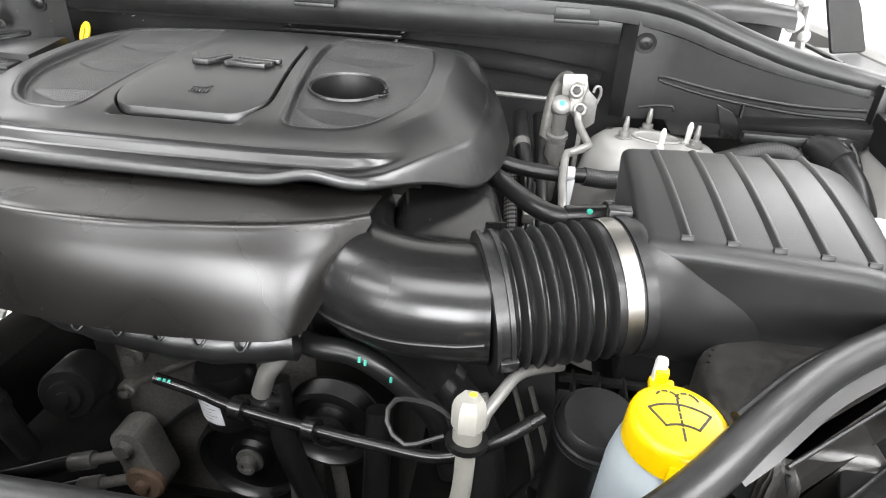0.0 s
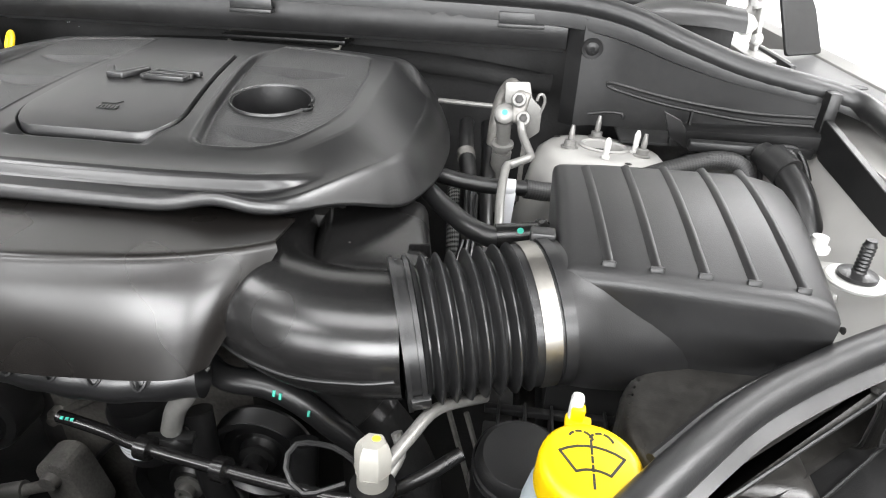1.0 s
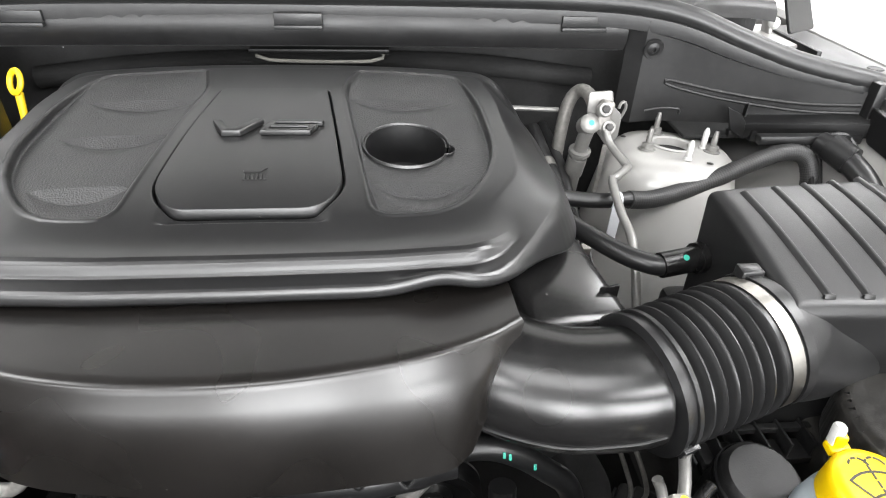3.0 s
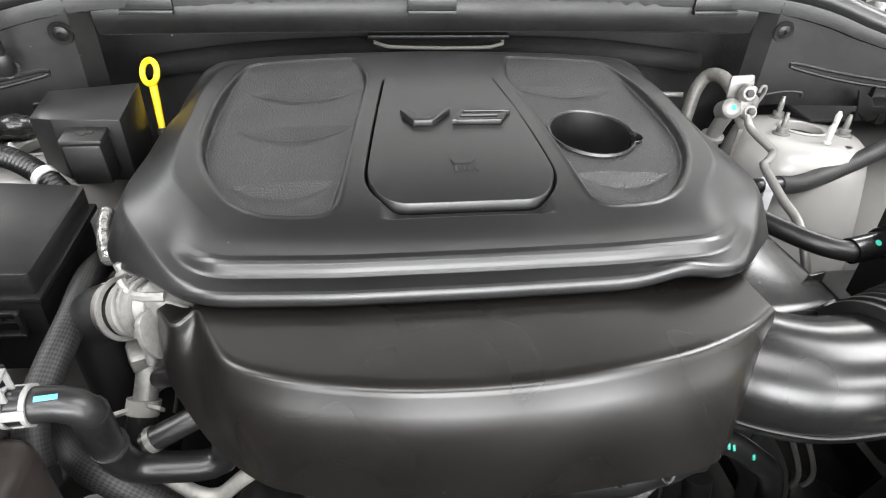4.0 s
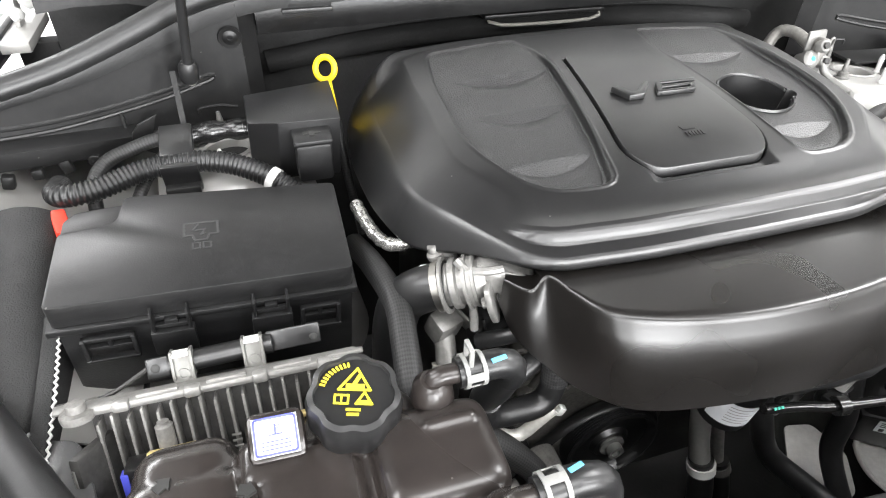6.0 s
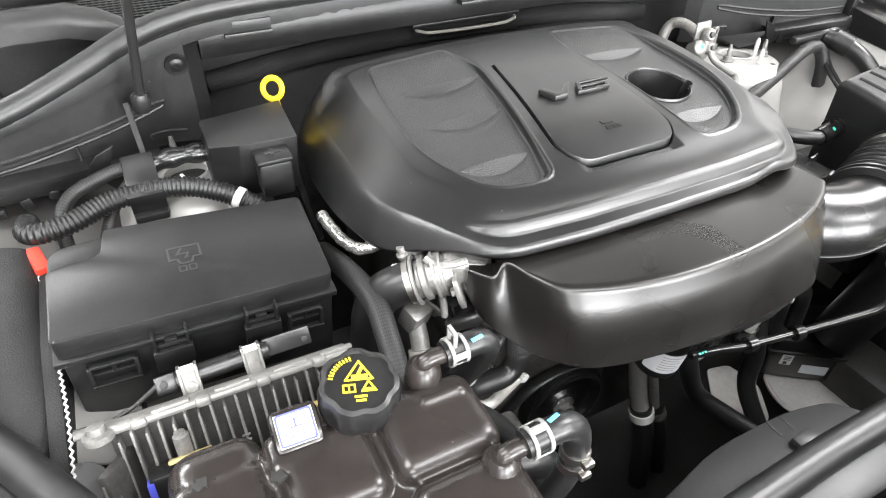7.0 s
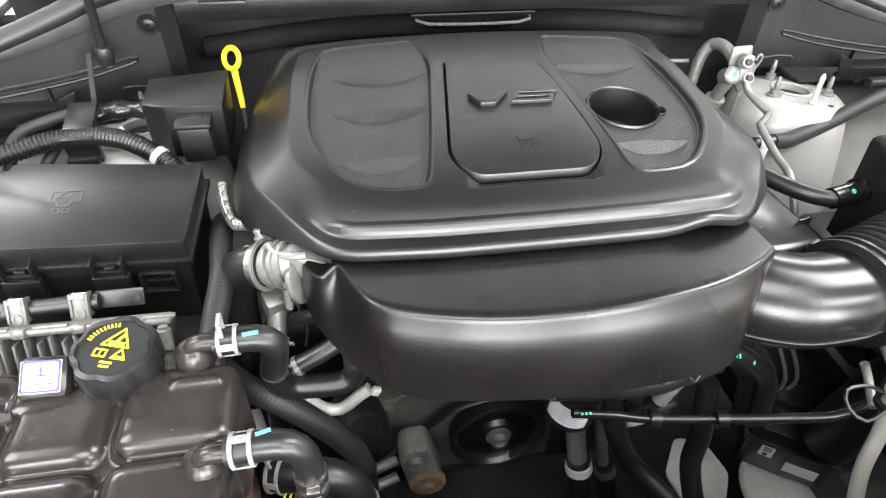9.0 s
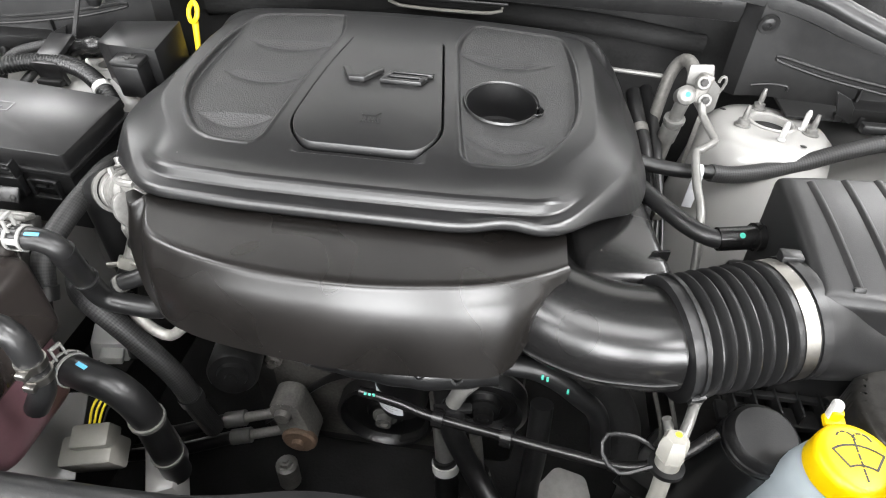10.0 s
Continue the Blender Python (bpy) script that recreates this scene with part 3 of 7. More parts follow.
    for y in np.linspace(0.6, -0.85, 16):
        rows.append([(sgn * (x - 0.10 * max(0, -y - 0.45)), y, z - 0.05 * max(0, -y - 0.2)) for x, z in ((0.925, 0.93), (0.932, 0.985), (0.945, 0.995), (0.97, 0.99), (1.0, 0.95), (1.01, 0.80), (1.01, 0.50))])
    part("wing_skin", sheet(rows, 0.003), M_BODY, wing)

# the raised hood above, with its dark lined underside
hood = thing("hood", "raised hood with dark lined underside", "hood", (0, 0.25, 1.15))
hm = pose(0, 0.31, 1.15, -50, 0, 0)
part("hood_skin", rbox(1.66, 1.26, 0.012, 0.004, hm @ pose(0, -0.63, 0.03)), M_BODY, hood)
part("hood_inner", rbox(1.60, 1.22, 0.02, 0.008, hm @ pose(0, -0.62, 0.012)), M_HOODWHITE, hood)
part("hood_liner", rbox(1.54, 0.78, 0.02, 0.008, hm @ pose(0, -0.83, -0.006)), M_LINER, hood, "black felt hood liner")
for sgn in (1, -1):
    hg = part("hinge", join(box(sgn * 0.80 - 0.03, sgn * 0.80 + 0.03, 0.10, 0.24, 0.985, 1.0, 0.003), rbox(0.008, 0.028, 0.09, 0.003, pose(sgn * 0.795, 0.190, 1.035, -14, 0, 0)), rbox(0.008, 0.07, 0.035, 0.003, pose(sgn * 0.786, 0.20, 1.085, -40, 0, 0)), rbox(0.030, 0.010, 0.03, 0.003, pose(sgn * 0.790, 0.21, 1.06, 10, 20, 15))), M_BODY, hood, "white painted steel hinge")
    pin = part("hinge_pin", lathe([(0.0065, -0.030), (0.0065, 0.0), (0.0165, 0.001), (0.0175, 0.004), (0.014, 0.0065), (0.0, 0.007)], aim((sgn * 0.772, 0.172, 1.041), (-sgn * 0.75, -0.6, 0.1)), 22), M_WHITE, hg)
    for by, bz, br in ((0.155, 1.022, 0.010), (0.195, 1.075, 0.012), (0.215, 1.10, 0.010)):
        part("hinge_bolt", lathe([(br, 0), (br, 0.004), (br * 0.7, 0.006), (br * 0.7, 0.011), (br * 0.4, 0.012)], aim((sgn * 0.790, by, bz), (-sgn, -0.4, 0.1)), 14), M_WHITE, hg)
screen = part("windscreen", rbox(1.4, 0.9, 0.006, 0.002, pose(0, 0.66, 1.30, 32, 0, 0)), M_GLASS)
tagged(screen, "raked windscreen behind the cowl, greyed for the light it reflects", "windscreen", kind="structure")
mesh_bars = []
for k in range(40):
    mesh_bars.append(box(-0.61 + 0.009 * k, -0.6065 + 0.009 * k, 0.075, 0.25, 1.058, 1.062, 0))
for k in range(15):
    mesh_bars.append(box(-0.61, -0.255, 0.075 + 0.012 * k, 0.079 + 0.012 * k, 1.0585, 1.0635, 0))
vent = part("trim_cowl_mesh", join(*mesh_bars), M_MATTE, smooth=False)
tagged(vent, "black plastic square mesh air inlet on the cowl", "grille", kind="structure")
for lx, ly in ((-0.455, 0.10), (-0.62, 0.19)):
    leaf = part("dry_leaf", sheet([[(lx, ly, 1.066), (lx + 0.008, ly + 0.004, 1.069)], [(lx + 0.003, ly + 0.010, 1.071), (lx + 0.012, ly + 0.012, 1.067)], [(lx + 0.004, ly + 0.02, 1.066), (lx + 0.008, ly + 0.019, 1.068)]], 0.0006), M_LEAF)
    tagged(leaf, "small dry orange-brown leaf fragment on the cowl grille", "leaf", group="dry leaves")
ridge_f = part("trim_firewall_pad", tube([(-0.46, 0.135, 0.93), (-0.25, 0.128, 0.955), (0.0, 0.125, 0.962), (0.25, 0.128, 0.955), (0.46, 0.135, 0.93)], 0.018, 12, 0.03), M_LINER)
tagged(ridge_f, "black quilted fold of the firewall insulation", "insulation", kind="structure")
plenum = part("trim_cowl_grille", box(-0.72, 0.72, 0.25, 0.40, 1.045, 1.07, 0.004), M_MATTE)
tagged(plenum, "black plastic grille at the foot of the windscreen", "cowl grille", kind="structure")
dash = part("wall_bulkhead", box(-0.9, 0.9, 0.75, 0.8, 0.2, 1.5, 0), M_DARK)
tagged(dash, "dark bulkhead behind the windscreen", "bulkhead", kind="structure")
tray = part("undertray", box(-0.92, 0.92, -1.16, 0.80, 0.185, 0.198, 0.002), M_LINER)
tagged(tray, "black undertray below the engine", "undertray", kind="structure")
for sgn in (1, -1):
    leg = part("wall_chassis_rail", box(sgn * 0.50 - 0.05, sgn * 0.50 + 0.05, -0.85, 0.1, 0.38, 0.52, 0.01), M_DARK)
    tagged(leg, "dark painted chassis rail low in the bay", "chassis rail", kind="structure")
for sgn in (1, -1):
    arch = part("wall_arch_liner", box(sgn * 0.66 - 0.012, sgn * 0.66 + 0.012, -0.83, -0.25, 0.2, 0.79, 0.004), M_DARK)
    tagged(arch, "dark wheel arch liner at the side of the bay", "arch liner", kind="structure")
# out of view; carried forward to darken reflections in the intake cover
nose = part("wall_front_panel", box(-0.85, 0.85, -1.16, -0.83, 0.2, 0.86, 0.004), M_MATTE)
tagged(nose, "unseen black front panel, extended to darken reflections", "front panel", kind="structure")

# ---- front edge: seal, radiator and fan shroud ----
front_half = [(0.0, -0.755, 0.803), (0.22, -0.757, 0.811), (0.36, -0.760, 0.845), (0.43, -0.748, 0.868), (0.475, -0.714, 0.878), (0.53, -0.656, 0.885), (0.60, -0.587, 0.888), (0.70, -0.517, 0.893), (0.80, -0.465, 0.90), (0.90, -0.43, 0.91)]
left_half = [(-0.86, -0.34, 0.88), (-0.80, -0.39, 0.873), (-0.757, -0.44, 0.87), (-0.712, -0.51, 0.87), (-0.66, -0.585, 0.868), (-0.58, -0.67, 0.862), (-0.48, -0.735, 0.85), (-0.36, -0.768, 0.833), (-0.22, -0.766, 0.814)]
front_line = left_half + front_half
fs = thing("front_seal", "thick grey-black rubber seal tube along the front edge", "rubber seal", (0, -0.77, 0.9))
part("seal_tube", tube(front_line, lambda s, d: 0.018 - 0.004 * ease(0.55, 0.75, s), 16, 0.015), M_SEAL, fs)
part("seal_foot", tube([(x * 1.01, y - 0.026, z - 0.02) for x, y, z in front_line if x < 0.5], 0.013, 12, 0.015), M_MATTE, fs)
fl_line = [Vector(p) for p in ((0.50, -0.688, 0.872), (0.53, -0.662, 0.874), (0.60, -0.595, 0.878), (0.70, -0.525, 0.883), (0.78, -0.482, 0.888))]
part("seal_flange", sheet([[(p.x + 0.009 * k, p.y - 0.011 * k, p.z - 0.006 * k) for p in spline(fl_line, 0.012)] for k in (0.0, 0.35, 0.7, 1.0)], 0.003), M_RUBBER, fs, "flat flange of the seal carrier")
part("seal_lip", tube([(x - 0.012 if x > 0 else x + 0.012, y + 0.020, z - 0.016) for x, y, z in front_line if abs(x) > 0.5 and x > 0], 0.0042, 8, 0.015), M_RUBBER, fs)
lt = thing("corner_trim", "pale grey plastic corner trim beside the seal", "trim", (-0.70, -0.52, 0.84))
part("trim_flange", prism(round_poly([(-0.745, -0.425), (-0.709, -0.458), (-0.691, -0.461), (-0.678, -0.479), (-0.668, -0.52), (-0.64, -0.60), (-0.70, -0.62), (-0.80, -0.50)], 0.012, 3), 0.834, 0.842, 0.003), M_GREYPLATE, lt)
part("trim_skirt", prism(round_poly([(-0.745, -0.43), (-0.695, -0.466), (-0.674, -0.52), (-0.648, -0.60), (-0.70, -0.61), (-0.80, -0.50)], 0.012, 3), 0.74, 0.834, 0.003), M_MATTE, lt)
shroud = thing("fan_shroud", "black plastic radiator fan shroud", "fan shroud", (0, -0.72, 0.5))
pl = round_poly([(-0.42, -0.76), (0.36, -0.76), (0.36, -0.735), (0.25, -0.730), (0.190, -0.722), (0.184, -0.708), (0.160, -0.680), (0.10, -0.666), (0.045, -0.664), (-0.045, -0.664), (-0.14, -0.688), (-0.22, -0.697), (-0.32, -0.700), (-0.42, -0.700)], [0.004, 0.004, 0.01, 0.02, 0.006, 0.01, 0.03, 0.04, 0.04, 0.05, 0.05, 0.03, 0.03, 0.004], 4)
part("top_plate", prism(pl, 0.690, 0.700, 0.002), M_SHROUD, shroud)
part("back_plate", box(-0.36, 0.36, -0.735, -0.72, 0.24, 0.69, 0.003), M_MATTE, shroud)
part("upper_tank", box(-0.42, 0.42, -0.81, -0.752, 0.62, 0.80, 0.008), M_MATTE, shroud)
for sx in (-0.16, 0.16):
    part("fan_ring", lathe([(0.150, 0), (0.158, 0), (0.158, 0.05), (0.150, 0.05)], aim((sx, -0.72, 0.46), (0, 1, 0)), 40, cap=False), M_MATTE, shroud)
part("bracket", prism([(0.088, -0.696), (0.055, -0.699), (0.059, -0.733), (0.092, -0.733)], 0.700, 0.709, 0.0012), M_SHROUD, shroud)
for sx, sy in ((0.076, -0.678), (0.053, -0.677)):
    part("slot", rbox(0.0022, 0.022, 0.0012, 0.0004, pose(sx, sy, 0.7003, 0, 0, 4)), M_BLACKPRINT, shroud)
part("top_step", box(0.147, 0.34, -0.757, -0.722, 0.700, 0.722, 0.003), M_SHROUD, shroud)

# ---- engine cover ----
CX = -0.032


def cover_top(x, y):
    return 1.014 - 0.45 * (y + 0.15) ** 2 - 0.12 * (x - CX) ** 2


rim_half = [(0.0, -0.491), (0.12, -0.490), (0.232, -0.482), (0.336, -0.372), (0.351, -0.29), (0.353, -0.17), (0.338, -0.055), (0.285, -0.006), (0.18, 0.004), (0.0, 0.006)]
rim_poly = round_poly([(CX + dx, y) for dx, y in rim_half] + [(CX - dx, y) for dx, y in reversed(rim_half[1:-1])], [0.02, 0.02, 0.035, 0.045, 0.03, 0.03, 0.05, 0.05, 0.03, 0.02, 0.03, 0.05, 0.05, 0.03, 0.03, 0.045, 0.035, 0.02], 6)
rim_len = np.cumsum([0.0] + [math.dist(p, q) for p, q in zip(rim_poly, rim_poly[1:] + rim_poly[:1])])
rim_at = np.linspace(0.0, rim_len[-1], 820, endpoint=False)
lid_half = [(0.062, -0.160), (0.079, -0.285), (0.090, -0.370), (0.070, -0.403)]
lid_poly = round_poly([(CX + dx, y) for dx, y in lid_half] + [(CX - dx, y) for dx, y in reversed(lid_half)], [0.008, 0.05, 0.022, 0.02, 0.02, 0.022, 0.05, 0.008], 5)
pocket_half = [(0.100, -0.075), (0.082, -0.150), (0.100, -0.285), (0.118, -0.408), (0.198, -0.402), (0.250, -0.318), (0.246, -0.18), (0.228, -0.085)]
pocket_r = round_poly([(CX + dx, y) for dx, y in pocket_half], [0.01, 0.03, 0.03, 0.02, 0.04, 0.05, 0.05, 0.02], 4)
pocket_l = round_poly([(CX - dx, y) for dx, y in pocket_half], [0.01, 0.03, 0.03, 0.02, 0.04, 0.05, 0.05, 0.02], 4)
CUP = (CX + 0.154, -0.278)
fins_l = [(-0.152, -0.168, 0.066, 0.016), (-0.160, -0.256, 0.060, 0.018), (-0.166, -0.350, 0.050, 0.019)]
fins_r = [(0.152, -0.168, 0.066, 0.016), (0.164, -0.350, 0.050, 0.019)]


def smooth_step(a, b, x):
    t = np.clip((x - a) / (b - a), 0.0, 1.0)
    return t * t * (3 - 2 * t)


def inside_all(poly, x, y):
    """Signed distance to an outline for arrays of points: positive inside."""
    best, ins = np.full(x.shape, 1e9), np.zeros(x.shape, bool)
    for (x0, y0), (x1, y1) in zip(poly, poly[1:] + poly[:1]):
        dx, dy = x1 - x0, y1 - y0
        t = np.clip(((x - x0) * dx + (y - y0) * dy) / (dx * dx + dy * dy + 1e-12), 0, 1)
        best = np.minimum(best, np.hypot(x - x0 - t * dx, y - y0 - t * dy))
        if y0 != y1:
            ins ^= ((y0 > y) != (y1 > y)) & (x < (x1 - x0) * (y - y0) / (y1 - y0) + x0)
    return np.where(ins, best, -best)


def rim_z(x, y):
    ax = np.abs(x - CX)
    return 0.9495 - 0.030 * smooth_step(0.225, 0.335, ax) * smooth_step(-0.49, -0.36, y) - 0.012 * smooth_step(-0.36, -0.2, y) + 0.010 * smooth_step(-0.03, 0.0, y)


FRONT = [(0.0, 0.0), (0.0006, 0.0055), (0.0022, 0.0085), (0.005, 0.0100), (0.018, 0.0125), (0.0205, 0.0145), (0.0225, 0.0185), (0.0245, 0.0218), (0.0275, 0.0238), (0.032, 0.0252)]


def cover_z(x, y, d):
    """Height of the moulding at a distance d inside its rim, with the weight of the stippled recesses."""
    ax = np.abs(x - CX)
    zr, top = rim_z(x, y), cover_top(x, y)
    # front: lip, shelf, step and then the deck
    front = np.where(d < 0.032, zr + np.interp(d, *zip(*FRONT)), zr + 0.0252 + (top - zr - 0.0252) * (1 - (1 - np.clip((d - 0.032) / 0.06, 0, 1)) ** 2))
    # chamfer and flank: steep skirt up to one crease, a long bevel, then the deck
    turn = smooth_step(0.215, 0.335, ax) * smooth_step(-0.495, -0.37, y)
    off = 0.0085 + 0.0185 * turn + 0.010 * smooth_step(-0.36, -0.22, y)
    up = 0.011 + 0.034 * turn + 0.008 * smooth_step(-0.36, -0.22, y)
    skirt = zr + up * np.sin(np.clip(d / off, 0, 1) * 1.35) / math.sin(1.35)
    run = 0.058
    rise = np.clip((d - off) / run, 0, 1)
    bevel = zr + up + (top - zr - up) * (1.10 * rise - 0.10 * rise ** 4)
    flank = np.where(d < off, skirt, np.minimum(bevel, top - 0.0012 * np.exp(-((rise - 0.92) / 0.10) ** 2)))
    # rear: rounded edge, short bevel and then the deck
    back = smooth_step(-0.11, -0.055, y)
    rear = zr + (top - zr) * np.interp(d, (0.0, 0.004, 0.010, 0.018, 0.030, 0.044, 0.050, 0.058), (0.0, 0.18, 0.34, 0.48, 0.70, 0.935, 0.985, 1.0))
    side = smooth_step(0.212, 0.262, ax)
    side = np.maximum(side, smooth_step(-0.42, -0.33, y))
    z = front * (1 - side) + flank * side
    z = z * (1 - back) + rear * back
    z = z + 0.0085 * np.exp(-(((x - CX - 0.176) / 0.030) ** 2)) * (y < -0.40) * (1 - smooth_step(0.004, 0.016, d))
    pocket = np.zeros(x.shape)
    for poly in (pocket_l, pocket_r):
        q = inside_all(poly, x, y)
        wide = 0.0028 + 0.0055 * smooth_step(-0.33, -0.40, y)
        pocket = np.maximum(pocket, smooth_step(-0.05, 1.0, q / wide))
        z = z + 0.0010 * np.exp(-(((q + 0.0024) / 0.0018) ** 2))
    z = z - 0.0105 * pocket * (0.12 + 0.88 * smooth_step(-0.085, -0.2, y))
    q = inside_all(lid_poly, x, y)
    z = z - 0.0085 * smooth_step(-0.0030, -0.0008, q)
    z = z - 0.007 * smooth_step(-0.4175, -0.412, y) * smooth_step(-0.388, -0.398, y) * smooth_step(0.080, 0.062, np.abs(x - CX))
    for cx, cy, span, drop in fins_l + fins_r:
        u, v = (x - CX - cx) / span, y - cy
        k = np.clip(1 - u * u, 0, 1)
        g = np.maximum(k, 1e-3)
        w = v - 0.004 * k
        face = np.clip(-w / (drop * g), 0, 1)
        fill = np.clip((-w - drop * g) / (0.027 * g), 0, 1)
        z = z - 0.0068 * k * face * (1 - fill * (1.5 - 0.5 * fill * fill))
    return z, pocket


def big_mesh(name, V, F, mats, parent, which=None, label=""):
    me = bpy.data.meshes.new(name)
    me.from_pydata(V.tolist(), [], F.tolist())
    for m in mats:
        me.materials.append(m)
    if which is not None:
        me.polygons.foreach_set("material_index", which.astype(np.int32))
    me.update()
    me.shade_smooth()
    ob = new(name, me)
    ob.parent = parent
    ob.matrix_parent_inverse = Matrix.Translation(-parent.location)
    if label:
        ob["label"] = label
    return ob


cover = thing("engine_cover", "satin black plastic engine cover with moulded recesses and raised lid", "engine cover", (CX, -0.25, 0.95))
N = len(rim_at)
mid = np.array((CX, -0.26))
edge = np.column_stack([np.interp(rim_at, rim_len, [p[k] for p in rim_poly + rim_poly[:1]]) for k in (0, 1)])
radii = np.concatenate((0.004 + 0.796 * np.arange(270) / 270, 0.80 + 0.20 * np.arange(111) / 110))
XY = mid + (edge - mid)[None] * radii[:, None, None]
D = np.maximum(inside_all(rim_poly, XY[..., 0], XY[..., 1]), 0.0)
Z, PK = cover_z(XY[..., 0], XY[..., 1], D)
rings = [np.dstack((XY, Z))]
last = rings[0][-1]
rings.append(np.column_stack((mid + (last[:, :2] - mid) * 0.997, last[:, 2] - 0.0028))[None])
rings.append(np.column_stack((mid + (last[:, :2] - mid) * 0.97, last[:, 2] + 0.004))[None])
V = np.concatenate(rings).reshape(-1, 3)
R = len(V) // N
i, j = np.meshgrid(np.arange(R - 1), np.arange(N), indexing="ij")
F = np.stack((i * N + j, (i + 1) * N + j, (i + 1) * N + (j + 1) % N, i * N + (j + 1) % N), -1).reshape(-1, 4)
mc = V[F].mean(1)
pk = np.concatenate((PK.reshape(-1), np.zeros(2 * N)))[F].min(1) > 0.6
notch = (CUP[0] + 0.0432, CUP[1] - 0.012)
keep = (np.hypot(mc[:, 0] - CUP[0], mc[:, 1] - CUP[1]) > 0.0445) & (np.hypot(mc[:, 0] - notch[0], mc[:, 1] - notch[1]) > 0.0092)
big_mesh("cover_shell", V, F[keep], (M_COVER, M_POCKET), cover, pk[keep])
cz = cover_top(*CUP) - 0.0082
cup_m = pose(CUP[0], CUP[1], cz, 5.5, 1.5, 0)
nb = lathe([(0.0092, -0.050), (0.0094, -0.0035), (0.0099, -0.0022), (0.0103, -0.003)], pose(notch[0], notch[1], cz - 0.0003, 5.5, 1.5, 0), 28, cap=False)
bmesh.ops.delete(nb, geom=[f for f in nb.faces if math.hypot(f.calc_center_median().x - CUP[0], f.calc_center_median().y - CUP[1]) < 0.0465], context="FACES")
cb_ = lathe([(0.036, -0.055), (0.043, -0.052), (0.0445, -0.045), (0.0455, -0.004), (0.0460, -0.0016), (0.0468, -0.0004), (0.0478, -0.0004), (0.0490, -0.003)], cup_m, 56, cap=False)
bmesh.ops.delete(cb_, geom=[f for f in cb_.faces if math.hypot(f.calc_center_median().x - notch[0], f.calc_center_median().y - notch[1]) < 0.0104], context="FACES")
cup_ob = part("cup", cb_, M_COVER, cover, "deep round cup recess")
part("finger_notch", nb, M_COVER, cup_ob)
part("cup_floor", lathe([(0.040, -0.054), (0.006, -0.054), (0.006, -0.035), (0.001, -0.033)], cup_m, 32, cap=True), M_COVER, cover)
bm = bmesh.new()
lv = [[bm.verts.new((CX + (x - CX) * k, -0.285 + (y + 0.285) * k, cover_top(CX + (x - CX) * k, -0.285 + (y + 0.285) * k) + dz)) for x, y in lid_poly] for k, dz in ((1.0, -0.009), (1.0, 0.0010), (0.993, 0.0022), (0.95, 0.0025), (0.75, 0.0027), (0.5, 0.003), (0.25, 0.003))]
for a, b in zip(lv, lv[1:]):
    for i in range(len(a)):
        bm.faces.new((a[i], a[(i + 1) % len(a)], b[(i + 1) % len(a)], b[i]))
bm.faces.new(lv[-1])
bmesh.ops.recalc_face_normals(bm, faces=bm.faces)
lid = part("access_lid", bm, M_COVER, cover, "smooth raised rectangular lid")


def on_lid(bm, cx, cy, lift):
    for v in bm.verts:
        v.co = Vector((cx + v.co.x, cy + v.co.y, cover_top(cx + v.co.x, cy + v.co.y) + lift + v.co.z))
    return bm


# raised V and 6
vee = [(-0.026, 0.011), (-0.0165, 0.011), (-0.0075, -0.0045), (0.000, -0.0045), (0.0185, 0.0135), (0.0275, 0.0135), (0.006, -0.0125), (-0.0135, -0.0125)]
part("badge_letter", on_lid(prism(vee, 0, 0.0075, 0.0014), CX - 0.026, -0.276, 0.003), M_COVER, lid, "raised letter V")
six = join(box(-0.020, 0.030, 0.0085, 0.0135, 0, 0.006, 0.0012), box(-0.026, -0.019, -0.010, 0.012, 0, 0.006, 0.0012), box(-0.021, 0.027, -0.0105, -0.0055, 0, 0.006, 0.0012), box(-0.021, 0.028, -0.0005, 0.0040, 0, 0.006, 0.0012), box(0.020, 0.027, -0.0095, 0.0035, 0, 0.006, 0.0012))
for v in six.verts:
    v.co.x += 0.45 * v.co.y
part("badge_letter", on_lid(six, CX + 0.030, -0.276, 0.003), M_COVER, lid, "raised numeral 6")
for k in range(6):
    part("moulded_mark", on_lid(box(-0.010 + 0.004 * k, -0.0075 + 0.004 * k, -0.011, -0.004, 0, 0.001, 0), -0.029, -0.352, 0.003), M_COVER, lid)
part("moulded_mark", on_lid(prism([(-0.010, 0.000), (0.006, 0.000), (0.012, 0.006), (0.004, 0.005), (-0.002, 0.008), (-0.006, 0.005), (-0.012, 0.006)], 0, 0.001, 0), -0.029, -0.352, 0.003), M_COVER, lid)

# ---- front cover under it ----
fcov = thing("intake_cover", "dusty brownish black plastic front cover with a bulging face", "intake cover", (0, -0.54, 0.9))
# stations across the cover: the ridge above and the free edge below it
ridge_pts = [(-0.293, -0.464, 0.934), (-0.276, -0.486, 0.9355), (-0.2575, -0.481, 0.9445), (-0.243, -0.508, 0.945), (-0.2245, -0.5365, 0.945), (-0.196, -0.552, 0.945), (-0.153, -0.565, 0.945), (-0.100, -0.574, 0.945), (-0.045, -0.577, 0.945), (0.014, -0.575, 0.945), (0.074, -0.567, 0.945), (0.128, -0.554, 0.944), (0.178, -0.533, 0.943), (0.209, -0.512, 0.942)]
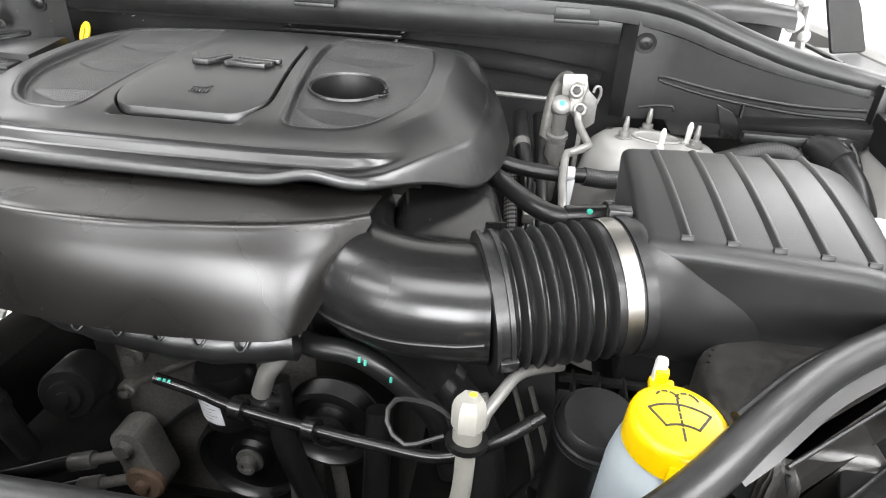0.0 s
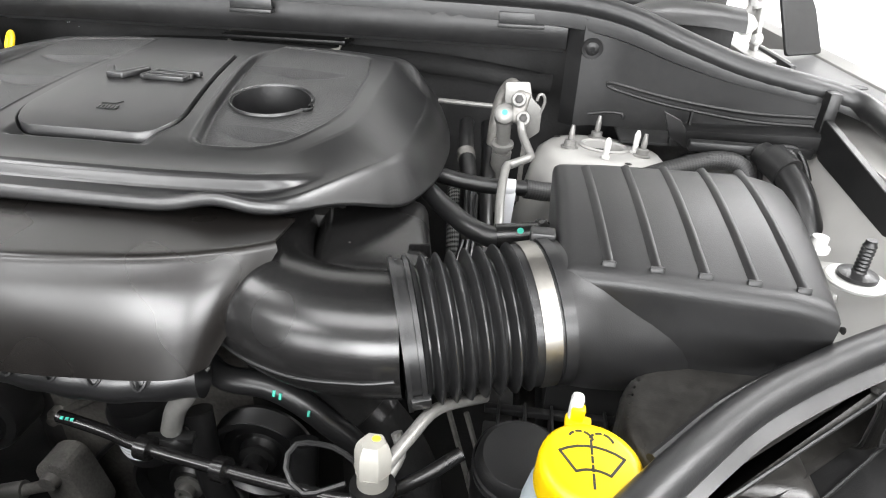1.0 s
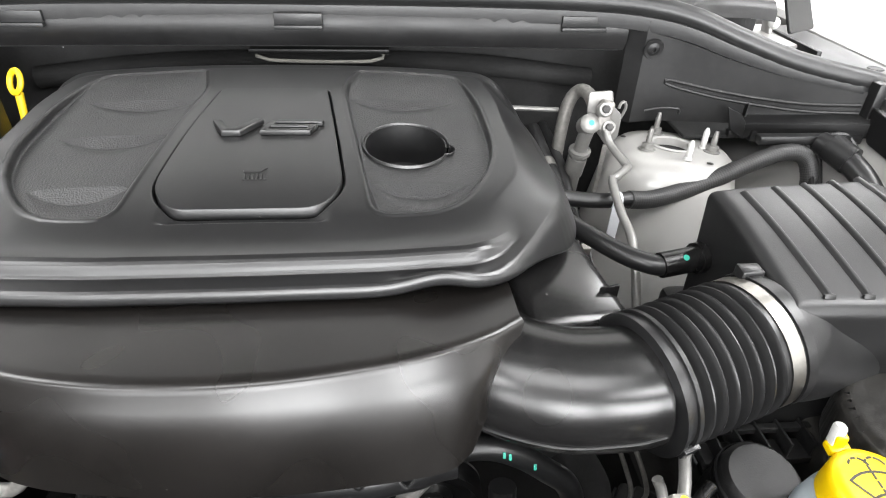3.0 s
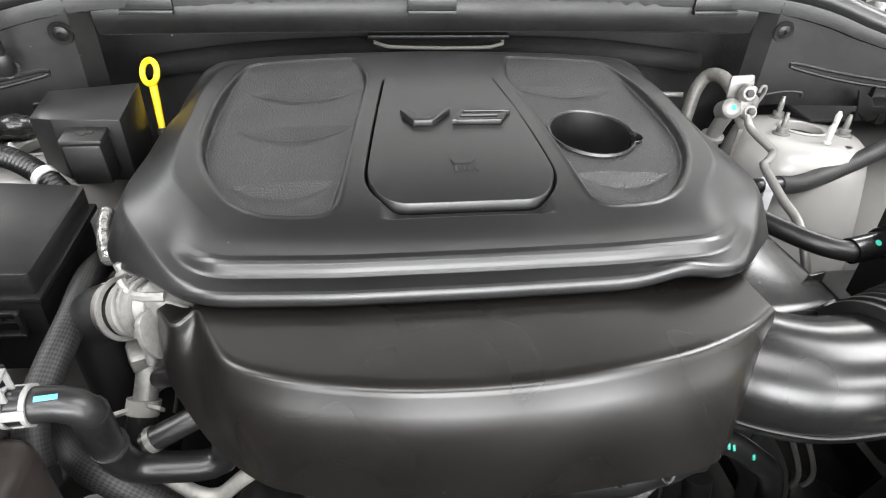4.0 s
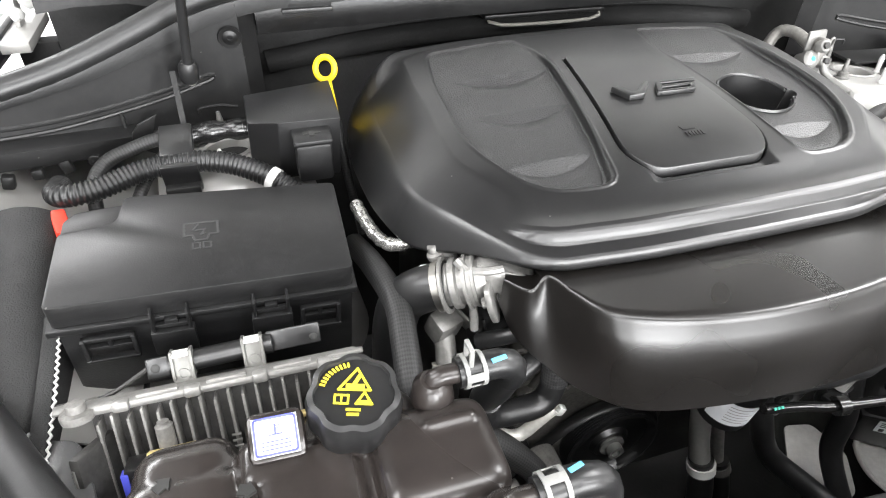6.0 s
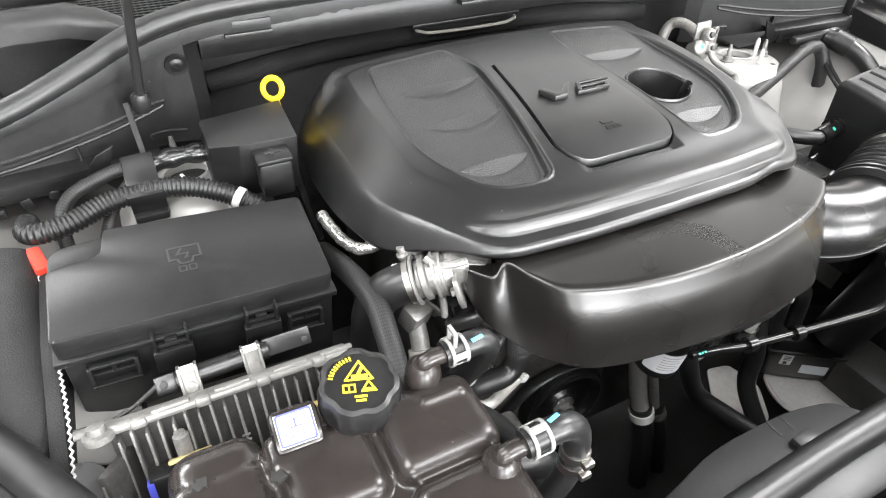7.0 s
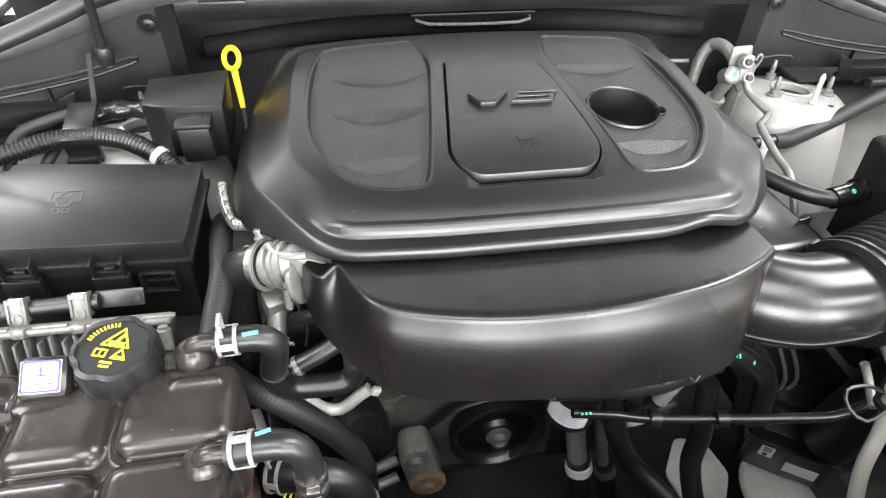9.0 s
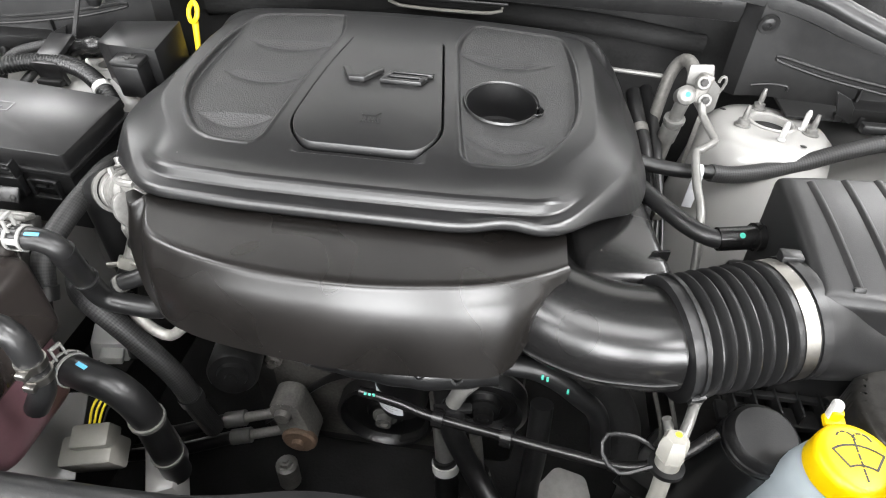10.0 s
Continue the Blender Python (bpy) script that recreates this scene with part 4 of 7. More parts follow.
free_pts = [(-0.297, -0.468, 0.906), (-0.289, -0.494, 0.884), (-0.266, -0.525, 0.866), (-0.243, -0.550, 0.856), (-0.210, -0.575, 0.849), (-0.178, -0.587, 0.847), (-0.142, -0.594, 0.846), (-0.095, -0.600, 0.8455), (-0.040, -0.604, 0.845), (0.018, -0.605, 0.845), (0.072, -0.602, 0.8455), (0.116, -0.598, 0.846), (0.148, -0.592, 0.848), (0.166, -0.578, 0.851)]


def stations(points, n):
    """A smooth line through the stations, with n steps from each to the next."""
    P = [Vector(p) for p in points]
    Q = [P[0] * 2 - P[1]] + P + [P[-1] * 2 - P[-2]]
    out = []
    for i in range(1, len(Q) - 2):
        a, b, c, d = Q[i - 1:i + 3]
        out += [0.5 * (2 * b + (c - a) * t + (2 * a - 5 * b + 4 * c - d) * t * t + (3 * b - 3 * c + d - a) * t ** 3) for t in (k / n for k in range(n))]
    return out + [P[-1]]


top_edge, low_edge = stations(ridge_pts, 6), stations(free_pts, 6)
K = len(top_edge)


def front_row(i):
    """From the seam behind, over the ridge and down the face at one station."""
    p, q = top_edge[i], low_edge[i]
    way = top_edge[min(i + 1, K - 1)] - top_edge[max(i - 1, 0)]
    n = Vector((way.y, -way.x, 0)).normalized()
    n = n if n.y < 0.2 else -n
    left = ease(4.6, 2.0, i / 6)
    back = Vector((p.x + 0.012 * left, p.y + 0.022, p.z - 0.004)) if i < 10 else Vector((p.x, max(-0.460, p.y + 0.012), p.z - 0.004))
    out = [back.lerp(p, t) for t in (0.0, 0.25, 0.5, 0.75, 0.93)] + [p]
    firm = 1 - 0.65 * left
    for dn, dz in ((0.0030, -0.0008), (0.0054, -0.0030), (0.0066, -0.0070)):
        out.append(p + n * dn * firm + Vector((0, 0, dz)))
    a = out[-1].copy()
    for t in (0.12, 0.25, 0.4, 0.55, 0.7, 0.85, 1.0):
        out.append(a.lerp(q, t) + n * math.sin(math.pi * t ** 0.75) * 0.0068 * (1 - left) * ease(K - 1, K - 10, i))
    out.append(q + Vector((0, 0.0015, -0.0015)))
    out.append(q + Vector((0, 0.012, 0.004)))
    return out


rows = [front_row(i) for i in range(K)]
part("cover_face", sheet(rows, 0.0025), M_FRONT, fcov)
part("baffle", tube([(-0.15, -0.535, 0.842), (-0.08, -0.560, 0.828), (0.06, -0.575, 0.824), (0.15, -0.560, 0.828)], lambda s, d: 0.0225 + 0.0007 * math.cos(d * 160), 20, 0.006), M_COVER, fcov, "rounded lower edge of the manifold")
# thin arcs added to the shape to draw small highlights along the baffle
for k in range(5):
    xs = -0.05 + 0.040 * k
    yb = -0.590
    part("highlight_arc", tube([(xs - 0.008, yb + 0.001, 0.846), (xs - 0.005, yb - 0.004, 0.836), (xs, yb - 0.006, 0.832), (xs + 0.005, yb - 0.004, 0.836), (xs + 0.008, yb + 0.001, 0.846)], 0.0016, 6, 0.003), M_COVER, fcov)

# ---- intake elbow, bellows, clamp ----
elbow = thing("intake_elbow", "glossy black moulded intake elbow duct", "air duct", (0.24, -0.53, 0.87))
epath = [(0.150, -0.40, 0.885), (0.165, -0.455, 0.880), (0.195, -0.505, 0.874), (0.245, -0.530, 0.871), (0.295, -0.534, 0.871), (0.325, -0.531, 0.872)]
part("elbow_pipe", tube(epath, lambda s, d: 0.0555 + 0.004 * ease(0.3, 0, s), 40, 0.006, ends=False), M_DUCT, elbow)
seam = []
for (cx, cy, cz), (nx, ny), a in (((0.165, -0.455, 0.880), (-0.9, -0.42), -22), ((0.195, -0.505, 0.874), (-0.6, -0.8), -18), ((0.245, -0.530, 0.871), (-0.25, -0.97), -14), ((0.295, -0.534, 0.871), (0.0, -1.0), -9), ((0.322, -0.531, 0.872), (0.1, -0.995), -6)):
    seam.append((cx + 0.0560 * math.cos(radians(a)) * nx, cy + 0.0560 * math.cos(radians(a)) * ny, cz + 0.0560 * math.sin(radians(a))))
part("parting_seam", tube(seam, 0.0013, 8, 0.006), M_SEAL, elbow, "pale moulding seam")
ax0, ax1 = Vector((0.320, -0.532, 0.872)), Vector((0.445, -0.494, 0.885))
bel = thing("bellows_hose", "black rubber corrugated bellows hose", "bellows", tuple((ax0 + ax1) / 2))


def ribs(s, d):
    if s < 0.12:
        return 0.064
    if s > 0.80:
        return 0.0635
    return 0.0605 + 0.0055 * math.cos(2 * math.pi * (s - 0.12) / 0.68 * 7)


part("bellows", tube([ax0, ax1], ribs, 48, 0.0012, ends=False), M_RUBBER, bel)
part("cuff", tube([ax0 + (ax1 - ax0) * 0.0, ax0 + (ax1 - ax0) * 0.03], 0.0672, 40, 0.002), M_RUBBER, bel)
part("cuff", tube([ax0 + (ax1 - ax0) * 0.09, ax0 + (ax1 - ax0) * 0.12], 0.0672, 40, 0.002), M_RUBBER, bel)
ex = (ax1 - ax0).normalized()
for a in (20, 200):
    part("cuff_tab", rbox(0.016, 0.014, 0.006, 0.001, aim(ax0 + ex * 0.010, ex) @ pose(0.067 * math.cos(radians(a)), 0.067 * math.sin(radians(a)), 0, 0, 90, a)), M_RUBBER, bel)
part("cuff", tube([ax0 + (ax1 - ax0) * 0.985, ax1 + ex * 0.008], 0.066, 40, 0.002), M_RUBBER, bel)
clamp = thing("hose_clamp", "bright steel band clamp round the bellows", "hose clamp", tuple(ax1))
part("band", tube([ax0 + (ax1 - ax0) * 0.855, ax0 + (ax1 - ax0) * 0.965], 0.0648, 48, 0.004, ends=False), M_STEEL, clamp)
cb = ax0 + (ax1 - ax0) * 0.92
part("clamp_screw", rbox(0.012, 0.024, 0.010, 0.002, aim(cb, ex) @ pose(0.0, -0.069, 0)), M_ZINC, clamp)
part("clamp_slot", rbox(0.003, 0.012, 0.006, 0.0005, aim(cb, ex) @ pose(-0.012, -0.064, 0.0, 0, 0, -12)), M_BLACKPRINT, clamp)
part("clamp_lug", rbox(0.022, 0.016, 0.012, 0.002, Matrix.Translation(cb + Vector((0.002, 0.030, 0.062)))), M_RUBBER, clamp, "black plastic locating lug")

# ---- air filter box ----
ab = thing("air_filter_box", "black plastic air filter box with five moulded ribs on its lid", "air filter box", (0.57, -0.42, 0.8))


def ab_z(x, y):
    v = min(1.0, max(0.0, (y + 0.52) / 0.165))
    return 0.9445 + 0.029 * math.sin(v * 1.35) - 0.05 * max(0.0, x - 0.50) - 4.0 * max(0.0, x - 0.63) ** 2


def spread(length, n):
    """Stations along an edge, close together near both ends."""
    near = [0.0, 0.0006, 0.0016, 0.003, 0.005, 0.0075, 0.0105, 0.014]
    return near + [near[-1] + (length - 2 * near[-1]) * k / n for k in range(1, n)] + [length - q for q in reversed(near)]


wide, deep, lip = 0.225, 0.172, 0.011
grid = []
for ev in spread(deep, 22):
    v = ev / deep
    row = []
    for eu in spread(wide, 26):
        u = eu / wide
        x = 0.451 - 0.004 * v + (0.222 + 0.028 * v) * u
        y = -0.522 + (0.172 + 0.040 * u) * v
        e = min(eu, wide - eu, ev, deep - ev)
        drop = lip * (1 - math.sqrt(max(0.0, 1 - (1 - min(1.0, e / lip)) ** 2)))
        row.append(Vector((x, y, ab_z(x, y) - drop)))
    grid.append(row)
bm = bmesh.new()
V = [[bm.verts.new(p) for p in row] for row in grid]
nx = len(V[0]) - 1
for a, b in zip(V, V[1:]):
    for i in range(nx):
        bm.faces.new((a[i], a[i + 1], b[i + 1], b[i]))
loop = V[0][:] + [r[-1] for r in V[1:]] + V[-1][-2::-1] + [r[0] for r in V[-2:0:-1]]
prev = loop
for dz, k in ((0.004, 1.0), (0.012, 0.997), (0.05, 0.985), (0.10, 0.975), (0.15, 0.97)):
    ring = [bm.verts.new((0.575 + (p.co.x - 0.575) * k, -0.43 + (p.co.y + 0.43) * k, p.co.z - dz)) for p in loop]
    for i in range(len(loop)):
        bm.faces.new((prev[i], prev[(i + 1) % len(loop)], ring[(i + 1) % len(loop)], ring[i]))
    prev = ring
bm.faces.new(prev)
bmesh.ops.recalc_face_normals(bm, faces=bm.faces)
part("lid", bm, M_GRAIN, ab)
for k in range(5):
    xf, xb = 0.490 + 0.0385 * k, 0.478 + 0.0400 * k
    pts = []
    for t in np.linspace(0, 1, 10):
        x, y = xf + (xb - xf) * t, -0.508 + (0.146 + 0.010 * k) * t
        pts.append((x, y, ab_z(x, y) - 0.0005))
    ridge = sheet([[(x + dx, y, z + dz) for x, y, z in pts] for dx, dz in ((-0.0055, -0.0008), (-0.0038, 0.0016), (-0.001, 0.0034), (0.0016, 0.0038), (0.0034, 0.0028), (0.0046, -0.001))])
    part("moulded_rib", ridge, M_GRAIN, ab)
    part("rib_end", rbox(0.0115, 0.004, 0.006, 0.0014, pose(xf - 0.0004, -0.509, ab_z(xf, -0.508) + 0.0004, -20, 0, 0)), M_GRAIN, ab)
nk = tube([ax1 - ex * 0.002, ax1 + ex * 0.012, (0.490, -0.482, 0.872), (0.56, -0.462, 0.856)], lambda s, d: 0.0625 - 0.004 * s, 40, 0.004)
part("outlet_neck", nk, M_GRAIN, ab)
part("lower_body", box(0.46, 0.70, -0.50, -0.28, 0.66, 0.79, 0.012), M_MATTE, ab)
part("split_flange", box(0.40, 0.66, -0.555, -0.53, 0.772, 0.782, 0.002), M_MATTE, ab)
for k in range(6):
    part("flange_web", box(0.412 + 0.024 * k, 0.4145 + 0.024 * k, -0.552, -0.52, 0.775, 0.800, 0.0006), M_MATTE, ab)
part("flange_rail", box(0.40, 0.56, -0.530, -0.522, 0.790, 0.797, 0.001), M_MATTE, ab)

# ---- right side: resonator, hoses, refrigerant pipes, bottles ----
res = thing("resonator_box", "glossy black moulded resonator box beside the engine cover", "resonator", (0.27, -0.40, 0.88))
part("box_shell", rbox(0.118, 0.15, 0.13, 0.018, pose(0.265, -0.402, 0.842, 6, 6, 12), 4), M_DUCT, res)

part("moulded_seam", tube([(0.205, -0.475, 0.866), (0.26, -0.482, 0.872), (0.318, -0.462, 0.872)], 0.0016, 6), M_DUCT, res)
part("mount_tab", rbox(0.022, 0.004, 0.022, 0.002, pose(0.322, -0.43, 0.895, 0, 0, 12)), M_DUCT, res)
hh = thing("heater_hose", "pair of black heater hoses between the engine and the tower", "hose", (0.36, -0.16, 0.8), "heater hoses")
part("hose", tube([(0.330, -0.02, 0.90), (0.335, -0.08, 0.885), (0.345, -0.14, 0.86), (0.355, -0.22, 0.80), (0.36, -0.28, 0.70)], 0.012, 14), M_RUBBER, hh)
part("hose", tube([(0.36, 0.04, 0.88), (0.368, -0.04, 0.86), (0.372, -0.12, 0.83), (0.378, -0.20, 0.77), (0.38, -0.26, 0.66)], 0.011, 14), M_RUBBER, hh)
part("clamp", tube([(0.3365, -0.095, 0.880), (0.339, -0.108, 0.8745)], 0.0135, 16, 0.004), M_DULL, hh)
part("mesh_sleeve", tube([(0.325, -0.10, 0.84), (0.332, -0.16, 0.82), (0.34, -0.22, 0.77), (0.345, -0.27, 0.68)], 0.014, 16), M_WEAVE, hh, "silver and black woven heat sleeve")
wl = thing("sensor_wire", "thin black sensor wires with a small cream connector", "wiring", (0.34, -0.3, 0.8))
for k in range(3):
    part("wire", tube([(0.345 + 0.008 * k, -0.18, 0.87 - 0.01 * k), (0.352 + 0.006 * k, -0.25, 0.83), (0.345 + 0.01 * k, -0.32, 0.79), (0.36 + 0.006 * k, -0.40, 0.74)], 0.0028, 8), M_RUBBER, wl)
part("connector", rbox(0.014, 0.010, 0.018, 0.002, pose(0.356, -0.262, 0.835, 20, 0, 10)), M_CREAM, wl)
ac = thing("refrigerant_pipe", "silver aluminium refrigerant pipe with bolted block and cap", "pipe", (0.39, -0.08, 0.8))
part("thick_pipe", tube([(0.385, -0.07, 0.78), (0.388, -0.078, 0.85), (0.389, -0.090, 0.905), (0.389, -0.104, 0.935)], 0.0105, 14), M_PIPE, ac)
part("crimp_sleeve", tube([(0.387, -0.076, 0.852), (0.389, -0.082, 0.882)], 0.0145, 16, 0.01), M_PIPE, ac)
part("collar", lathe([(0.012, -0.004), (0.0165, -0.003), (0.0165, 0.003), (0.012, 0.004)], aim((0.389, -0.086, 0.893), (0, -0.2, 1)), 20), M_PIPE, ac)
part("valve_cap", lathe([(0.013, -0.02), (0.0145, -0.018), (0.0145, 0.004), (0.011, 0.008), (0.006, 0.009)], aim((0.389, -0.108, 0.945), (0, -0.75, 0.5)), 18), M_PIPE, ac)
part("paint_dot", lathe([(0.004, 0), (0.004, 0.0012)], aim((0.389, -0.1148, 0.9495), (0, -0.75, 0.5)), 10), M_TEAL, ac)
part("return_bend", tube([(0.400, -0.09, 0.962), (0.399, -0.055, 0.970), (0.392, -0.030, 0.966), (0.381, -0.024, 0.945), (0.374, -0.028, 0.90), (0.370, -0.03, 0.80)], 0.0098, 14), M_DULL, ac)
xz = Matrix(((1, 0, 0, 0), (0, 0, 1, 0), (0, 1, 0, 0), (0, 0, 0, 1)))
part("plate", prism(round_poly([(0.386, 0.986), (0.420, 0.988), (0.425, 0.966), (0.440, 0.952), (0.440, 0.918), (0.424, 0.905), (0.404, 0.930), (0.388, 0.956)], 0.003, 2), -0.094, -0.090, 0.0008, m=xz), M_PIPE, ac, "bent bright bracket plate")
part("hook", tube([(0.438, -0.092, 0.945), (0.443, -0.094, 0.962), (0.440, -0.096, 0.972), (0.434, -0.097, 0.972), (0.432, -0.097, 0.964)], 0.0022, 8), M_PIPE, ac)
part("block", rbox(0.020, 0.018, 0.044, 0.005, pose(0.409, -0.103, 0.955, -12, 14, 0), 3), M_DULL, ac)
for bx_, by_, bz_ in ((0.407, -0.110, 0.967), (0.415, -0.114, 0.942)):
    part("boss", lathe([(0.0105, -0.008), (0.0105, 0.002), (0.009, 0.004), (0.0055, 0.004), (0.0055, 0.001)], aim((bx_, by_, bz_), (0, -0.85, 0.45)), 20), M_PIPE, ac)
    part("bolt", lathe([(0.0058, -0.004), (0.0058, 0.0075), (0.004, 0.0085)], aim((bx_, by_, bz_), (0, -0.85, 0.45)), 6), M_DARK, ac)
part("thin_pipe", tube([(0.412, -0.116, 0.940), (0.416, -0.128, 0.924), (0.428, -0.166, 0.911), (0.427, -0.176, 0.909), (0.404, -0.198, 0.906), (0.398, -0.206, 0.904), (0.395, -0.26, 0.889), (0.396, -0.31, 0.872), (0.397, -0.36, 0.80), (0.397, -0.36, 0.72)], 0.0058, 10, 0.006), M_PIPE, ac)
part("strap", rbox(0.007, 0.003, 0.10, 0.0008, pose(0.419, -0.10, 0.86, 0, 2, 0)), M_DULL, ac)
part("horizontal_pipe", tube([(0.28, 0.012, 0.924), (0.374, 0.0, 0.924)], 0.004, 8), M_PIPE, ac)

bh = thing("braided_hose", "black braided hose with a white tag, lying over the strut tower", "hose", (0.5, -0.18, 0.87))
part("sleeve", tube([(0.425, -0.208, 0.878), (0.46, -0.198, 0.872), (0.507, -0.180, 0.872), (0.56, -0.165, 0.882), (0.62, -0.150, 0.900), (0.675, -0.138, 0.912), (0.71, -0.138, 0.905), (0.722, -0.15, 0.875), (0.722, -0.16, 0.83)], 0.0125, 16, 0.008), M_BRAID, bh)
part("plain_end", tube([(0.30, -0.205, 0.89), (0.34, -0.208, 0.882), (0.385, -0.211, 0.879), (0.43, -0.207, 0.878)], 0.0105, 14), M_RUBBER, bh)
part("paper_tag", join(tube([(0.398, -0.2105, 0.879), (0.412, -0.2095, 0.8785)], 0.0115, 16, 0.004), rbox(0.014, 0.002, 0.05, 0.0004, pose(0.405, -0.222, 0.852, -6, 4, 0))), M_LABEL, bh)

vh = thing("breather_hose", "black breather hose with quick connector into the filter box", "hose", (0.39, -0.37, 0.88))
part("hose", tube([(0.31, -0.29, 0.90), (0.335, -0.325, 0.897), (0.365, -0.365, 0.896), (0.392, -0.384, 0.896), (0.41, -0.382, 0.897)], 0.0115, 14), M_RUBBER, vh)
part("connector", tube([(0.395, -0.384, 0.896), (0.425, -0.379, 0.898), (0.450, -0.372, 0.898)], 0.0145, 14), M_DUCT, vh)
part("collar", tube([(0.438, -0.375, 0.898), (0.446, -0.373, 0.898)], 0.0175, 14, 0.002), M_DUCT, vh)
part("paint_dot", lathe([(0.0035, 0), (0.0035, 0.001)], aim((0.4195, -0.3885, 0.9085), (0, -0.6, 0.8)), 8), M_TEAL, vh)

loom = thing("wiring_loom", "black taped wiring loom beside the strut tower", "wiring", (0.74, -0.18, 0.88))
part("loom_trunk", tube([(0.735, -0.125, 0.922), (0.752, -0.165, 0.915), (0.765, -0.215, 0.89), (0.775, -0.28, 0.83)], 0.0165, 18, 0.006), M_RUBBER, loom)
part("trunk_sleeve", tube([(0.742, -0.140, 0.922), (0.756, -0.172, 0.913)], 0.0205, 20, 0.006), M_MATTE, loom)
for k in range(4):
    o = 0.012 * k
    part("wire", tube([(0.70 + o, -0.11, 0.925), (0.745 + o, -0.125, 0.928), (0.782 + o * 0.6, -0.17, 0.905 - o), (0.785 + 0.3 * o, -0.24, 0.86), (0.76 + o, -0.33, 0.82)], 0.0035, 8), M_RUBBER, loom)
for k in range(2):
    part("wire", tube([(0.72 + 0.012 * k, -0.12, 0.92), (0.725 + 0.012 * k, -0.135, 0.90), (0.715 + 0.012 * k, -0.17, 0.872), (0.70 + 0.012 * k, -0.22, 0.85)], 0.004, 8), M_RUBBER, loom)
part("clip_rail", box(0.64, 0.80, -0.128, -0.112, 0.918, 0.932, 0.003), M_MATTE, loom)

bump = thing("hood_bumper", "black threaded hood rest on a white bracket", "hood rest", (0.745, -0.40, 0.88))
bmt = pose(0.745, -0.40, 0.892, 0, 0, 0)
part("bracket_plate", rbox(0.05, 0.035, 0.003, 0.001, pose(0.725, -0.385, 0.893)), M_BODY, bump)
part("washer", lathe([(0.027, 0), (0.028, 0.003), (0.026, 0.005), (0.016, 0.005)], bmt, 32), M_WHITE, bump)
part("rubber_foot", lathe([(0.018, 0.006), (0.018, 0.010), (0.011, 0.012)], bmt, 24), M_RUBBER, bump)
part("threaded_stem", lathe([(0.007, 0.012)] + [(0.0058 + 0.0008 * (k % 2), 0.014 + 0.002 * k) for k in range(14)] + [(0.005, 0.043), (0.005, 0.046)], bmt, 14), M_RUBBER, bump)
part("white_bolt", lathe([(0.012, 0), (0.012, 0.005), (0.008, 0.006), (0.008, 0.016)], pose(0.724, -0.355, 0.900), 12), M_WHITE, bump)

# washer bottle
wb = thing("washer_bottle", "milky plastic washer bottle with a yellow cap", "washer bottle", (0.475, -0.665, 0.6))
wm = pose(0.477, -0.643, 0.853, 4, 3, -6) @ Matrix.Diagonal((0.89, 0.89, 0.92, 1.0))
part("bottle_body", join(lathe([(0.046, -0.22), (0.0475, -0.05), (0.044, -0.026), (0.036, -0.016), (0.034, -0.004)], wm, 32)), M_BOTTLE, wb)
cap = part("cap", lathe([(0.039, -0.016), (0.0415, -0.014), (0.0415, 0.006), (0.0405, 0.012), (0.037, 0.0155), (0.030, 0.0165), (0.0, 0.0165)], wm, 40), M_YELLOW, wb)
part("cap_tab", join(rbox(0.022, 0.014, 0.008, 0.002, wm @ pose(-0.012, 0.044, 0.006)), rbox(0.012, 0.010, 0.022, 0.003, wm @ pose(-0.014, 0.047, 0.012))), M_YELLOW, cap)
part("cap_strap", rbox(0.014, 0.003, 0.05, 0.001, wm @ pose(0.0, -0.042, -0.022)), M_YELLOW, cap)
part("tether", rbox(0.011, 0.012, 0.026, 0.004, wm @ pose(-0.016, 0.050, 0.018, -12, 0, 0)), M_WHITE, wb, "white hinge knuckle")


def spring_clamp(a, b, r, parent, roll=0.0):
    """A pale spring clamp: two thin rings joined by cross bars, with an ear loop."""
    a, b = Vector(a), Vector(b)
    m = aim(a, b - a, roll)
    L = (b - a).length
    t = 0.0035
    rings = [lathe([(r, z0), (r + 0.0016, z0), (r + 0.0016, z0 + t), (r, z0 + t), (r, z0)], m, 24, cap=False) for z0 in (0.0, L - t)]
    sc = part("spring_clamp", rings[0], M_CLAMP, parent)
    part("ring", rings[1], M_CLAMP, sc)
    for ang in (20, 160, 250):
        c, s = math.cos(radians(ang)), math.sin(radians(ang))
        part("cross_bar", rbox(0.007, 0.0016, L, 0.0004, m @ pose((r + 0.001) * c, (r + 0.001) * s, L / 2, 0, 0, ang + 90)), M_CLAMP, sc)
    ear = [rbox(0.0025, 0.018, 0.004, 0.0006, m @ pose(dx, r + 0.007, L * 0.3)) for dx in (-0.006, 0.006)]
    part("ear", join(*ear, rbox(0.0145, 0.0035, 0.004, 0.0006, m @ pose(0, r + 0.015, L * 0.3))), M_CLAMP, sc)


